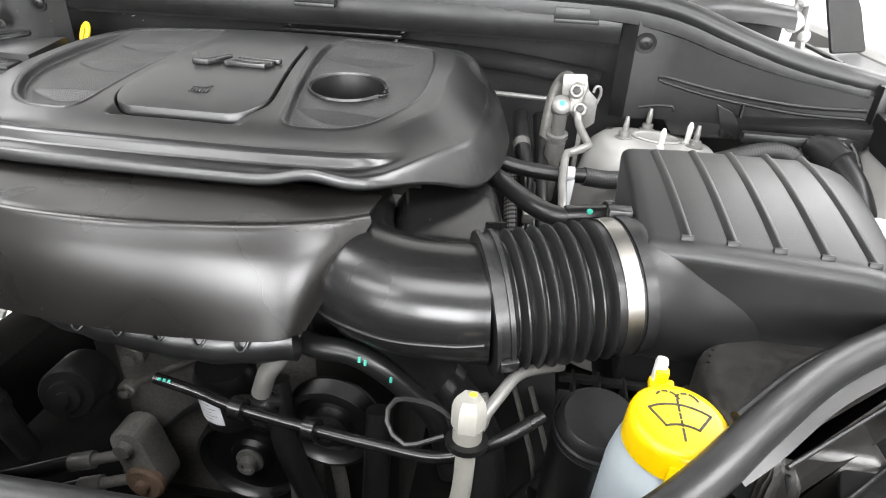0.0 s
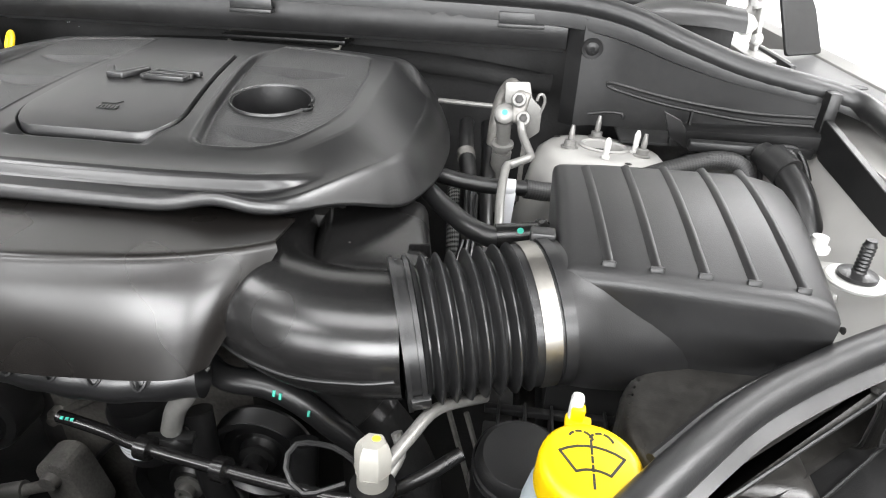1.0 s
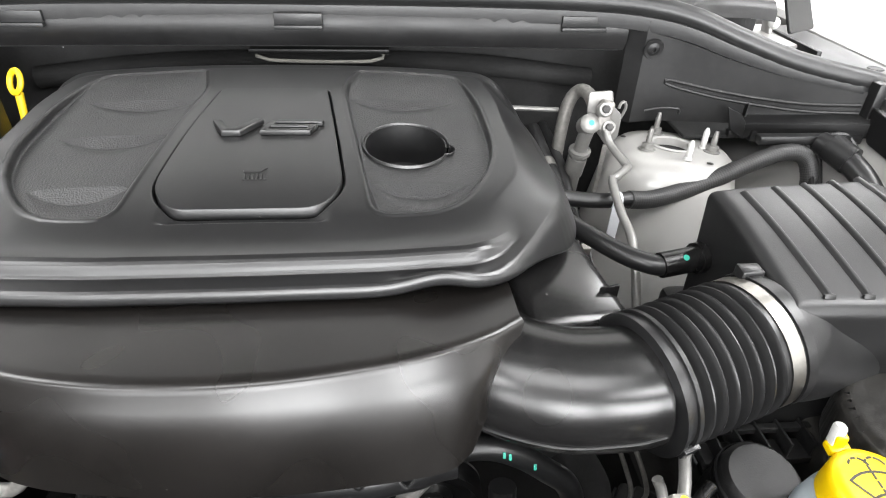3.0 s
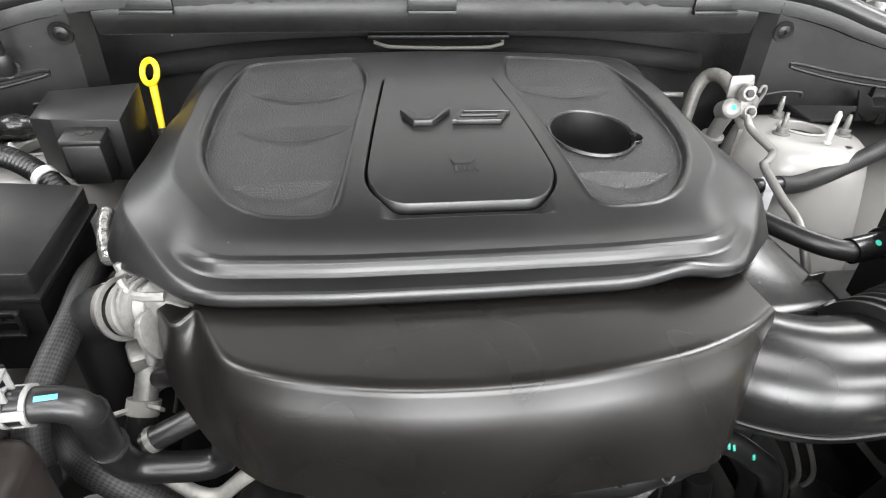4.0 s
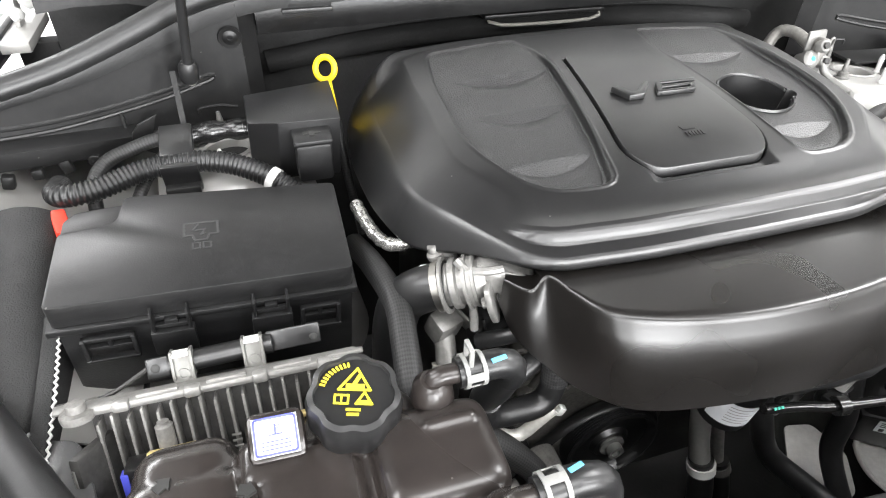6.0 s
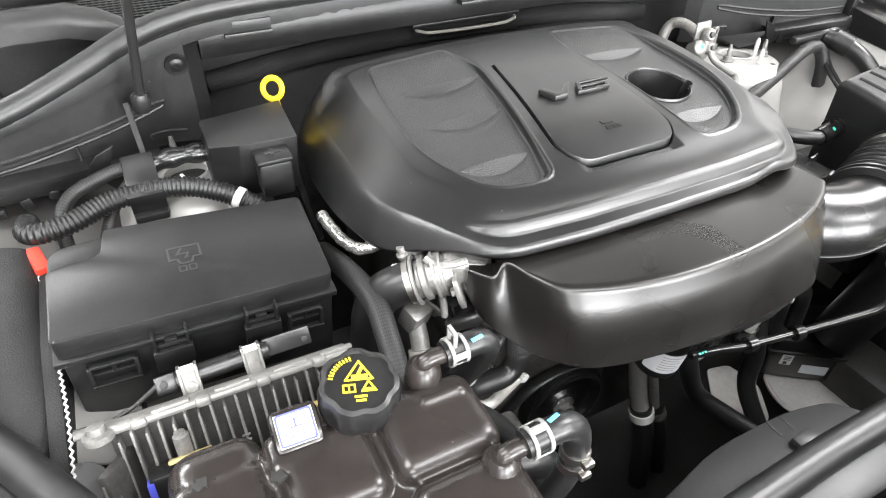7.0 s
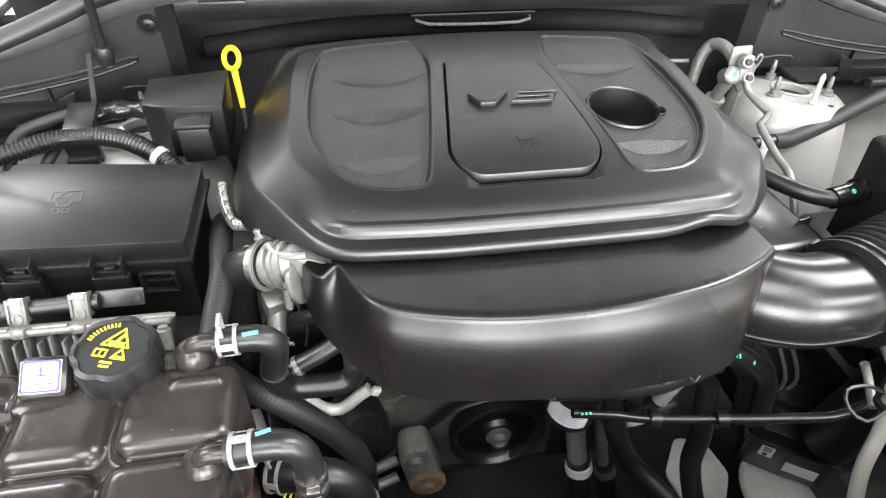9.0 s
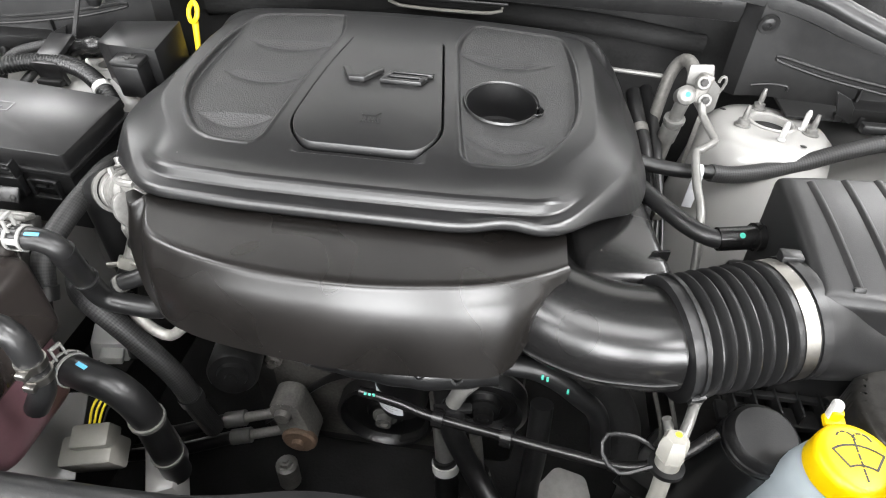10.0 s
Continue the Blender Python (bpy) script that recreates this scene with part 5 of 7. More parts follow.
def stroke(pts, w, m, closed=False, lift=0.0):
    """A flat printed line on a face."""
    bm = bmesh.new()
    P = [Vector((x, y, 0)) for x, y in pts]
    for a, b in zip(P, P[1:] + (P[:1] if closed else [])):
        t = (b - a).normalized()
        n = Vector((-t.y, t.x, 0)) * w / 2
        a2, b2 = a - t * w * 0.4, b + t * w * 0.4
        vs = [bm.verts.new((q.x, q.y, z)) for z in (lift, lift + 0.0004) for q in (a2 + n, a2 - n, b2 - n, b2 + n)]
        for idx in ((4, 5, 6, 7), (0, 3, 2, 1), (0, 1, 5, 4), (1, 2, 6, 5), (2, 3, 7, 6), (3, 0, 4, 7)):
            bm.faces.new([vs[i] for i in idx])
    return place(bm, m)


arc = lambda r, a0, a1, cy, n=7: [(r * math.cos(radians(a0 + (a1 - a0) * k / n)), cy + r * math.sin(radians(a0 + (a1 - a0) * k / n))) for k in range(n + 1)]
top = wm @ pose(0, 0, 0.0166, 0, 0, 6)
scr = arc(0.044, 125, 55, -0.030) + arc(0.028, 62, 118, -0.036)
part("wiper_mark", join(stroke(scr, 0.0022, top, True), *[stroke([(0, y), (0, y - 0.005)], 0.002, top) for y in (0.020, 0.012, 0.004, -0.004, -0.012, -0.019)], *[stroke(arc(0.010, a, a - 22, 0.012, 2), 0.002, top @ pose(sx, 0.006, 0)) for sx in (-0.008, 0.008) for a in (150, 110, 70, 40)]), M_BLACKPRINT, cap, "black printed wiper symbol", smooth=False)

ps = thing("fluid_reservoir", "black round capped fluid reservoir", "reservoir", (0.432, -0.58, 0.6))
part("reservoir_cap", lathe([(0.042, -0.14), (0.042, -0.02), (0.040, -0.006), (0.034, 0.0), (0.0, 0.001)], pose(0.434, -0.588, 0.806, 10, 0, 0) @ Matrix.Diagonal((0.92, 0.92, 1.0, 1.0)), 36), M_MATTE, ps)

part("body", lathe([(0.044, -0.24), (0.044, -0.03), (0.0435, -0.022)], pose(0.434, -0.588, 0.806, 10, 0, 0) @ Matrix.Diagonal((0.92, 0.92, 1.0, 1.0)), 36), M_COVER, ps)
part("cap_rim", lathe([(0.0425, -0.020), (0.0438, -0.018), (0.0438, -0.012), (0.042, -0.010)], pose(0.434, -0.588, 0.806, 10, 0, 0) @ Matrix.Diagonal((0.92, 0.92, 1.0, 1.0)), 36, cap=False), M_RUBBER, ps)
sn = thing("intake_snorkel", "dusty black air intake snorkel ahead of the filter box", "air intake", (0.60, -0.55, 0.8))
ma, mb = Vector((0.545, -0.672)), Vector((0.730, -0.524))
out_way = Vector((mb.y - ma.y, ma.x - mb.x)).normalized()
shell = prism(round_poly([tuple(ma), tuple(mb), (0.715, -0.468), (0.560, -0.492), (0.508, -0.545), (0.508, -0.62)], [0.002, 0.002, 0.03, 0.03, 0.03, 0.03], 5), 0.795, 0.859, 0.014, 4)
mouth = [f for f in shell.faces if abs((f.calc_center_median().xy - ma).dot(out_way)) < 0.003 and f.normal.xy.dot(out_way) > 0.7]
bmesh.ops.delete(shell, geom=mouth, context="FACES")
part("snorkel_shell", shell, M_DUSTY, sn)
rimpts = [(ma.x, ma.y, 0.861), (mb.x, mb.y, 0.861), (mb.x + 0.01, mb.y - 0.006, 0.80), (ma.x + 0.02, ma.y - 0.01, 0.797), (ma.x, ma.y, 0.861)]
part("mouth_rim", tube([p for a, b in zip(rimpts, rimpts[1:]) for p in (a, tuple(Vector(a).lerp(Vector(b), 0.9)))], 0.002, 8, 0.01), M_RUBBER, sn, "thin rolled rim of the air mouth")
part("snorkel_leg", box(0.51, 0.68, -0.60, -0.50, 0.66, 0.80, 0.02, 3), M_DUSTY, sn)
tr = thing("corner_trim", "black plastic corner trim between the seal and headlamp", "trim", (0.66, -0.68, 0.82))
part("trim_plate", prism([(0.50, -0.76), (0.59, -0.70), (0.63, -0.60), (0.715, -0.50), (0.90, -0.44), (0.90, -0.60), (0.70, -0.72), (0.60, -0.80)], 0.785, 0.792, 0.002), M_MATTE, tr)
lampR = thing("headlamp_back", "dull silver headlamp housing behind the trim", "headlamp", (0.70, -0.76, 0.78))
part("housing", box(0.58, 0.84, -0.83, -0.70, 0.70, 0.83, 0.015), M_DULL, lampR)

# quick coupling and vapour line
vc = thing("vapour_coupling", "cream plastic hexagonal service coupling on a pipe", "coupling", (0.323, -0.64, 0.8))
fm = aim((0.3225, -0.645, 0.81), (0.0, 0.12, 1))
part("hex_cap", lathe([(0.0135, 0.018), (0.0140, 0.020), (0.0140, 0.036), (0.0125, 0.042), (0.010, 0.046), (0.0, 0.0465)], fm, 6), M_CREAM, vc)
part("coupling_body", lathe([(0.0105, -0.002), (0.0120, 0.002), (0.0120, 0.018), (0.0130, 0.0195)], fm, 24), M_CREAM, vc)
part("paint_mark", lathe([(0.0035, 0.0), (0.0030, 0.0006)], fm @ pose(-0.002, -0.003, 0.0464), 10), M_YELPRINT, vc)
part("ring", lathe([(0.014, 0.0), (0.0175, 0.001), (0.0175, 0.006), (0.013, 0.007)], fm, 20), M_MATTE, vc)
part("stem", tube([(0.3225, -0.645, 0.815), (0.322, -0.655, 0.77), (0.315, -0.67, 0.72), (0.31, -0.70, 0.66)], 0.0085, 12), M_CREAM, vc)
part("branch_pipe", tube([(0.328, -0.640, 0.825), (0.345, -0.605, 0.830), (0.362, -0.570, 0.828), (0.40, -0.53, 0.81)], 0.0054, 12), M_PIPE, vc)
part("upper_pipe", tube([(0.330, -0.590, 0.815), (0.335, -0.60, 0.80), (0.322, -0.632, 0.79)], 0.005, 10), M_PIPE, vc)
part("cable_tie", tube([(0.305, -0.655, 0.826), (0.275, -0.662, 0.818), (0.258, -0.65, 0.828), (0.262, -0.635, 0.838), (0.29, -0.632, 0.836), (0.308, -0.638, 0.83)], 0.0022, 6), M_MATTE, vc)

vl = thing("vapour_line", "thin glossy black vapour line with clips and teal paint marks", "hose", (0.15, -0.59, 0.75))
vpts = [(-0.005, -0.566, 0.756), (0.045, -0.572, 0.750), (0.085, -0.582, 0.748), (0.165, -0.594, 0.747), (0.24, -0.610, 0.755), (0.30, -0.622, 0.765), (0.345, -0.615, 0.785), (0.385, -0.59, 0.80)]
part("line", tube(vpts, 0.0060, 12), M_DUCT, vl)
for i in (2, 3):
    a, b = Vector(vpts[i]), Vector(vpts[i + 1])
    part("line_clip", tube([a.lerp(b, 0.0), a.lerp(b, 0.16)], 0.0115, 12, 0.004), M_DUCT, vl)
for k in range(3):
    part("paint_mark", rbox(0.003, 0.003, 0.001, 0, pose(0.004 + 0.005 * k, -0.5725, 0.7612 - 0.0004 * k, 30, 0, 0)), M_TEAL, vl)

# ---- left side: fuse box, relay box, control unit, coolant tank ----
fb = thing("fuse_box", "black plastic fuse box with a flat lid and clips", "fuse box", (-0.56, -0.32, 0.8))
fbm = pose(-0.424, -0.393, 0.922, 4.5, 3.2, 0)
lid_pts = round_poly([(0, 0), (0.004, 0.142), (-0.215, 0.150), (-0.220, 0.112), (-0.228, 0.106), (-0.272, 0.100), (-0.272, -0.002)], [0.006, 0.006, 0.006, 0.006, 0.006, 0.006, 0.006], 2)
lid2 = part("lid", prism(lid_pts, -0.026, 0, 0.0016, 2, fbm), M_MATTE, fb)
part("lid_step", prism(round_poly([(-0.205, 0.095), (-0.205, 0.147), (-0.262, 0.139), (-0.272, 0.125), (-0.272, 0.09)], 0.004, 3), -0.026, -0.006, 0.002, 2, fbm), M_MATTE, lid2)
# lip, tray and clips are blacker than the lid, deepening the shaded sides
part("lid_lip", prism([(0.004, -0.004), (0.008, 0.146), (-0.276, 0.146), (-0.276, -0.006)], -0.034, -0.026, 0.002, 2, fbm), M_BOXBLACK, fb)
part("tray", prism([(0.0, 0.0), (0.0, 0.14), (-0.27, 0.14), (-0.27, 0.0)], -0.13, -0.034, 0.004, 2, fbm), M_BOXBLACK, fb)
for cx in (-0.172, -0.082):
    clip = part("lid_clip", rbox(0.038, 0.010, 0.030, 0.001, fbm @ pose(cx, -0.012, -0.051)), M_BOXBLACK, fb)
    for dx in (-0.0155, 0.0155):
        part("prong", rbox(0.0026, 0.013, 0.028, 0.0006, fbm @ pose(cx + dx, -0.010, -0.026, 8, 0, 0)), M_BOXBLACK, clip)
    part("hinge_pin", join(rbox(0.029, 0.005, 0.005, 0.001, fbm @ pose(cx, -0.009, -0.033)), rbox(0.012, 0.006, 0.008, 0.001, fbm @ pose(cx, -0.008, -0.030))), M_BOXBLACK, clip)
for cx in (-0.228, -0.035):
    w = 0.046 if cx < -0.1 else 0.040
    part("latch_loop", join(rbox(w, 0.006, 0.004, 0.001, fbm @ pose(cx, -0.008, -0.040)), rbox(w, 0.008, 0.004, 0.001, fbm @ pose(cx, -0.010, -0.066)), rbox(0.004, 0.008, 0.030, 0.001, fbm @ pose(cx - w / 2 + 0.002, -0.009, -0.053)), rbox(0.004, 0.008, 0.030, 0.001, fbm @ pose(cx + w / 2 - 0.002, -0.009, -0.053)), rbox(w, 0.005, 0.003, 0.001, fbm @ pose(cx, -0.006, -0.053)), rbox(0.004, 0.005, 0.014, 0.001, fbm @ pose(cx, -0.006, -0.046))), M_BOXBLACK, fb)
fmk = fbm @ pose(-0.140, 0.080, 0.0) @ Matrix.Scale(1.35, 4)
shield_line = [(-0.012, 0.010), (0.012, 0.010), (0.012, -0.004), (0.006, -0.004), (0.004, -0.010), (-0.004, -0.010), (-0.006, -0.004), (-0.012, -0.004)]
marks = [stroke(shield_line, 0.0016, fmk, True), stroke([(-0.002, 0.008), (-0.006, 0.001), (0.003, 0.002), (0.000, -0.004)], 0.0014, fmk), stroke([(0.000, -0.004), (0.003, -0.003)], 0.0012, fmk)]
for bx_ in (-0.006, 0.0015):
    marks.append(stroke([(bx_, -0.013), (bx_ + 0.005, -0.013), (bx_ + 0.005, -0.019), (bx_, -0.019)], 0.0012, fmk, True))
# paler plastic on the strokes stands in for light on the moulded edges
part("moulded_mark", join(*marks), M_SHROUD, lid2, smooth=False)

rb = thing("relay_box", "black plastic junction box with a small hooded cover", "relay box", (-0.44, -0.14, 0.9))
bx = bmesh.new()
bt = [(-0.062, 0.045), (0.046, 0.045), (0.046, -0.042), (-0.028, -0.042), (-0.062, -0.018)]
vt = [bx.verts.new((x, y, -0.016 * ease(-0.02, -0.062, x))) for x, y in bt]
vb = [bx.verts.new((x, y, -0.085)) for x, y in bt]
bx.faces.new(vt[::-1])
bx.faces.new(vb)
for i in range(5):
    bx.faces.new((vt[i], vt[(i + 1) % 5], vb[(i + 1) % 5], vb[i]))
bmesh.ops.recalc_face_normals(bx, faces=bx.faces)
bmesh.ops.bevel(bx, geom=bx.edges[:], offset=0.0018, segments=2, profile=0.5, affect="EDGES")
part("box_shell", place(bx, pose(-0.440, -0.138, 0.984, 8, 3, 0)), M_BOXBLACK, rb)
part("hooded_cover", rbox(0.042, 0.032, 0.052, 0.004, pose(-0.432, -0.190, 0.934, 6, 0, 0)), M_BOXBLACK, rb)
part("cover_hood", rbox(0.046, 0.036, 0.008, 0.003, pose(-0.432, -0.190, 0.962, 6, 0, 0)), M_BOXBLACK, rb)
part("key_slot", join(rbox(0.020, 0.006, 0.001, 0, pose(-0.432, -0.190, 0.9665, 6, 0, 0)), rbox(0.006, 0.014, 0.001, 0, pose(-0.432, -0.190, 0.9667, 6, 0, 0))), M_BLACKPRINT, rb, smooth=False)

cd = thing("corrugated_conduit", "black corrugated wiring conduit with a white band", "conduit", (-0.58, -0.17, 0.93))


def corr(s, d):
    return 0.0125 + 0.0011 * math.cos(2 * math.pi * d / 0.0055)


cpts = [(-0.455, -0.225, 0.900), (-0.485, -0.200, 0.918), (-0.53, -0.174, 0.930), (-0.58, -0.160, 0.932), (-0.63, -0.164, 0.929), (-0.675, -0.184, 0.925), (-0.705, -0.19, 0.925), (-0.722, -0.175, 0.92), (-0.725, -0.14, 0.91)]
part("conduit", tube(cpts, corr, 14, 0.0009), M_RUBBER, cd, crease=180)
part("white_band", tube([(-0.480, -0.2035, 0.9155), (-0.487, -0.1985, 0.919)], 0.0142, 14, 0.003), M_WHITE, cd, "white tape band")
ch = thing("cable_sleeve", "grey-black braided cable sleeve curving round the bracket", "cable", (-0.64, -0.11, 0.92))
part("sleeve", tube([(-0.57, -0.11, 0.938), (-0.61, -0.105, 0.938), (-0.645, -0.11, 0.931), (-0.675, -0.125, 0.924), (-0.69, -0.15, 0.905), (-0.69, -0.19, 0.85)], 0.0085, 14), M_BRAID, ch)
part("sleeve", tube([(-0.60, -0.12, 0.93), (-0.63, -0.15, 0.91), (-0.65, -0.19, 0.88), (-0.655, -0.22, 0.84)], 0.0075, 12), M_BRAID, ch)
fw = thing("foil_bundle", "wiring bundle wrapped in dark shiny tape", "wiring", (-0.53, -0.10, 0.94))
part("taped_trunk", tube([(-0.475, -0.118, 0.938), (-0.51, -0.110, 0.941), (-0.55, -0.106, 0.940), (-0.585, -0.108, 0.934)], lambda s, d: 0.0125 + 0.0015 * math.sin(d * 190), 14, 0.004), M_TAPE, fw)
hb = thing("harness_bracket", "black plastic harness bracket with small holes", "bracket", (-0.59, -0.14, 0.93))
part("top_plate", rbox(0.038, 0.050, 0.010, 0.002, pose(-0.588, -0.137, 0.948, 18, 0, 0)), M_COVER, hb)
part("front_plate", rbox(0.042, 0.010, 0.042, 0.002, pose(-0.588, -0.168, 0.917, 12, 0, 0)), M_COVER, hb)
part("clip_teeth", rbox(0.040, 0.014, 0.010, 0.002, pose(-0.588, -0.176, 0.905)), M_MATTE, hb)
stp = thing("support_strip", "thin flat black steel strip standing beside the hood strut", "bracket", (-0.583, -0.08, 0.94))
part("strip", rbox(0.007, 0.004, 0.082, 0.0008, pose(-0.580, -0.082, 0.972, -44, 0, 4)), M_FABRIC, stp)

rod = thing("hood_strut", "slim black gas strut holding the hood", "gas strut", (-0.563, -0.049, 1.0))
part("piston_rod", tube([(-0.563, -0.049, 1.0), (-0.545, -0.085, 1.14), (-0.50, -0.17, 1.48)], 0.006, 12, 0.05), M_RUBBER, rod)
part("socket", lathe([(0.010, -0.016), (0.012, -0.012), (0.012, 0.006), (0.008, 0.012)], aim((-0.563, -0.049, 1.0), (0.12, -0.25, 1)), 16), M_RUBBER, rod)
part("ball_stud", lathe([(0.007, 0), (0.007, 0.02)], aim((-0.563, -0.049, 0.985), (0, 1, 0.1)), 12), M_ZINC, rod)

dip = thing("oil_dipstick", "yellow oil dipstick with a ring handle", "dipstick", (-0.390, -0.065, 0.9))
bmr = bmesh.new()
RR, rr = 0.0148, 0.0042
rg = []
for i in range(28):
    a = 2 * math.pi * i / 28
    rg.append([bmr.verts.new(((RR + rr * math.cos(b)) * math.cos(a), (RR + rr * math.cos(b)) * math.sin(a), rr * 0.9 * math.sin(b))) for b in (2 * math.pi * j / 10 for j in range(10))])
for i in range(28):
    for j in range(10):
        bmr.faces.new((rg[i][j], rg[(i + 1) % 28][j], rg[(i + 1) % 28][(j + 1) % 10], rg[i][(j + 1) % 10]))
bmesh.ops.recalc_face_normals(bmr, faces=bmr.faces)
place(bmr, pose(-0.392, -0.052, 0.986, 68, 0, -40))
part("ring_handle", bmr, M_DIPYEL, dip)
part("neck", tube([(-0.391, -0.054, 0.972), (-0.388, -0.066, 0.945), (-0.385, -0.078, 0.918)], lambda s, d: 0.0055 - 0.0012 * s, 10), M_DIPYEL, dip)
part("tube", tube([(-0.385, -0.078, 0.92), (-0.382, -0.10, 0.86), (-0.37, -0.13, 0.76)], 0.006, 10), M_BRAID, dip, "black woven guide tube")

bar = thing("clip_bar", "black steel bar with two bright spring clips", "bracket", (-0.555, -0.44, 0.88))
part("bar", join(tube([(-0.602, -0.437, 0.883), (-0.512, -0.437, 0.885)], 0.0095, 14, 0.02), rbox(0.020, 0.004, 0.020, 0.002, pose(-0.612, -0.438, 0.883, -30, 0, 0)), rbox(0.050, 0.004, 0.020, 0.002, pose(-0.492, -0.436, 0.886, -30, 0, 0))), M_COVER, bar)
for hx in (-0.614, -0.474):
    part("eyelet", lathe([(0.004, 0.0), (0.003, 0.0004)], aim((hx, -0.4402, 0.885), (0, -0.86, 0.5)), 12), M_BLACKPRINT, bar)
for cx in (-0.590, -0.529):
    cl = part("spring_clip", join(rbox(0.019, 0.003, 0.030, 0.001, pose(cx, -0.4495, 0.884, -30, 0, 0)), rbox(0.003, 0.014, 0.026, 0.0006, pose(cx - 0.008, -0.443, 0.888, -30, 0, 0)), rbox(0.003, 0.014, 0.026, 0.0006, pose(cx + 0.008, -0.443, 0.888, -30, 0, 0))), M_ZINC, bar)
    part("clip_top", rbox(0.014, 0.010, 0.003, 0.001, pose(cx, -0.4415, 0.8995, -14, 0, 0)), M_WHITE, cl)
    part("rivet", lathe([(0.0052, 0), (0.0052, 0.0016), (0.0034, 0.0016), (0.0034, 0.0004)], aim((cx, -0.4512, 0.883), (0, -0.86, 0.5)), 16), M_ZINC, cl)

ecu = thing("engine_control_unit", "finned cast aluminium engine control unit", "control unit", (-0.555, -0.48, 0.8))
em = pose(-0.555, -0.472, 0.880, -22, 0, -0.5)
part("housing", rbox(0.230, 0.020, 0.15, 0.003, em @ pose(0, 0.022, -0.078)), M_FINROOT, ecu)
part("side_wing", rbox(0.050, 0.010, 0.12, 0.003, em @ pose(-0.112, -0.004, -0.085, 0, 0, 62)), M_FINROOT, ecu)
for k in range(4):
    part("side_fin", rbox(0.003, 0.014, 0.10, 0.0008, em @ pose(-0.122 + 0.008 * k, -0.020 + 0.012 * k, -0.085, 0, 0, -30)), M_FIN, ecu)
part("gold_strip", rbox(0.052, 0.008, 0.005, 0.002, em @ pose(0.070, -0.008, -0.040)), M_SEALGOLD, ecu, "yellowed seal edge")
part("top_rail", rbox(0.236, 0.020, 0.008, 0.003, em @ pose(0, 0.010, 0.0)), M_CAST, ecu)
for k in range(4):
    part("rail_boss", rbox(0.014, 0.012, 0.010, 0.003, em @ pose(-0.086 + 0.0575 * k, 0.002, 0.001)), M_CAST, ecu)
    part("rail_pad", rbox(0.034, 0.007, 0.004, 0.0012, em @ pose(-0.057 + 0.0575 * k if k < 3 else 0.106, 0.006, 0.0045)), M_CAST, ecu)
for k in range(19):
    part("fin", rbox(0.0026, 0.020, 0.080 + 0.012 * (k % 2), 0.0008, em @ pose(-0.106 + 0.0118 * k, 0.006, -0.050)), M_FIN, ecu)
for sx, sz in ((-0.056, -0.022), (0.112, -0.006)):
    part("boss", lathe([(0.0075, -0.03), (0.0075, 0.0), (0.005, 0.0015), (0.005, 0.004)], em @ pose(sx, -0.006, sz), 16), M_FIN, ecu)
for k in range(5):
    part("rung", rbox(0.008, 0.002, 0.0016, 0, em @ pose(0.0, -0.004, -0.048 - 0.006 * k)), M_FIN, ecu)
part("end_bolt", lathe([(0.013, -0.004), (0.0135, 0.0), (0.0135, 0.003), (0.008, 0.004), (0.008, 0.011), (0.004, 0.012)], em @ pose(-0.120, 0.002, 0.0), 18), M_FIN, ecu)
part("end_bracket", rbox(0.034, 0.012, 0.003, 0.001, em @ pose(-0.125, 0.016, 0.001, 10, 0, 8)), M_ZINC, ecu)
part("bracket_wire", tube([(-0.70, -0.44, 0.862), (-0.66, -0.445, 0.868), (-0.63, -0.440, 0.880), (-0.61, -0.432, 0.888)], 0.0022, 6), M_DARK, ecu)
plug = part("plug", rbox(0.058, 0.024, 0.040, 0.003, em @ pose(-0.062, -0.014, -0.066)), M_MATTE, ecu, "black wiring plug")
part("gold_label", rbox(0.040, 0.010, 0.004, 0.0015, em @ pose(-0.052, -0.014, -0.042, -20, 0, 0)), M_SEALGOLD, plug, "yellowed seal edge")
part("blue_catch", rbox(0.006, 0.010, 0.026, 0.001, em @ pose(-0.090, -0.022, -0.062)), M_BLUE, plug, "blue locking catch")

tank = thing("coolant_tank", "dark brown plastic coolant expansion tank with pinkish lower half", "coolant tank", (-0.50, -0.63, 0.75))


def tank_lobe(x0, x1, y0, y1, z0, z1, b):
    return box(x0, x1, y0, y1, z0, z1, b, 5)


lobes = [box(-0.622, -0.358, -0.726, -0.556, 0.79, 0.8955, 0.024, 5)]
for x0, x1, zt in ((-0.630, -0.5455, 0.906), (-0.5425, -0.4555, 0.9105), (-0.4525, -0.352, 0.916)):
    for y0, y1 in ((-0.737, -0.6515), (-0.6495, -0.560)):
        lobes.append(tank_lobe(x0, x1, y0, y1, 0.80, zt, 0.019))
lobes += [tank_lobe(-0.626, -0.545, -0.60, -0.530, 0.80, 0.905, 0.024), tank_lobe(-0.548, -0.496, -0.60, -0.552, 0.83, 0.912, 0.014), tank_lobe(-0.50, -0.400, -0.60, -0.52, 0.80, 0.908, 0.03), tank_lobe(-0.408, -0.366, -0.591, -0.583, 0.90, 0.9205, 0.0035)]
tb_ = part("tank_body", join(*lobes), M_TANK, tank)
rm = tb_.modifiers.new("fuse", "REMESH")
rm.mode, rm.voxel_size, rm.use_smooth_shade = "VOXEL", 0.0028, True
sm = tb_.modifiers.new("soften", "SMOOTH")
sm.factor, sm.iterations = 0.5, 3
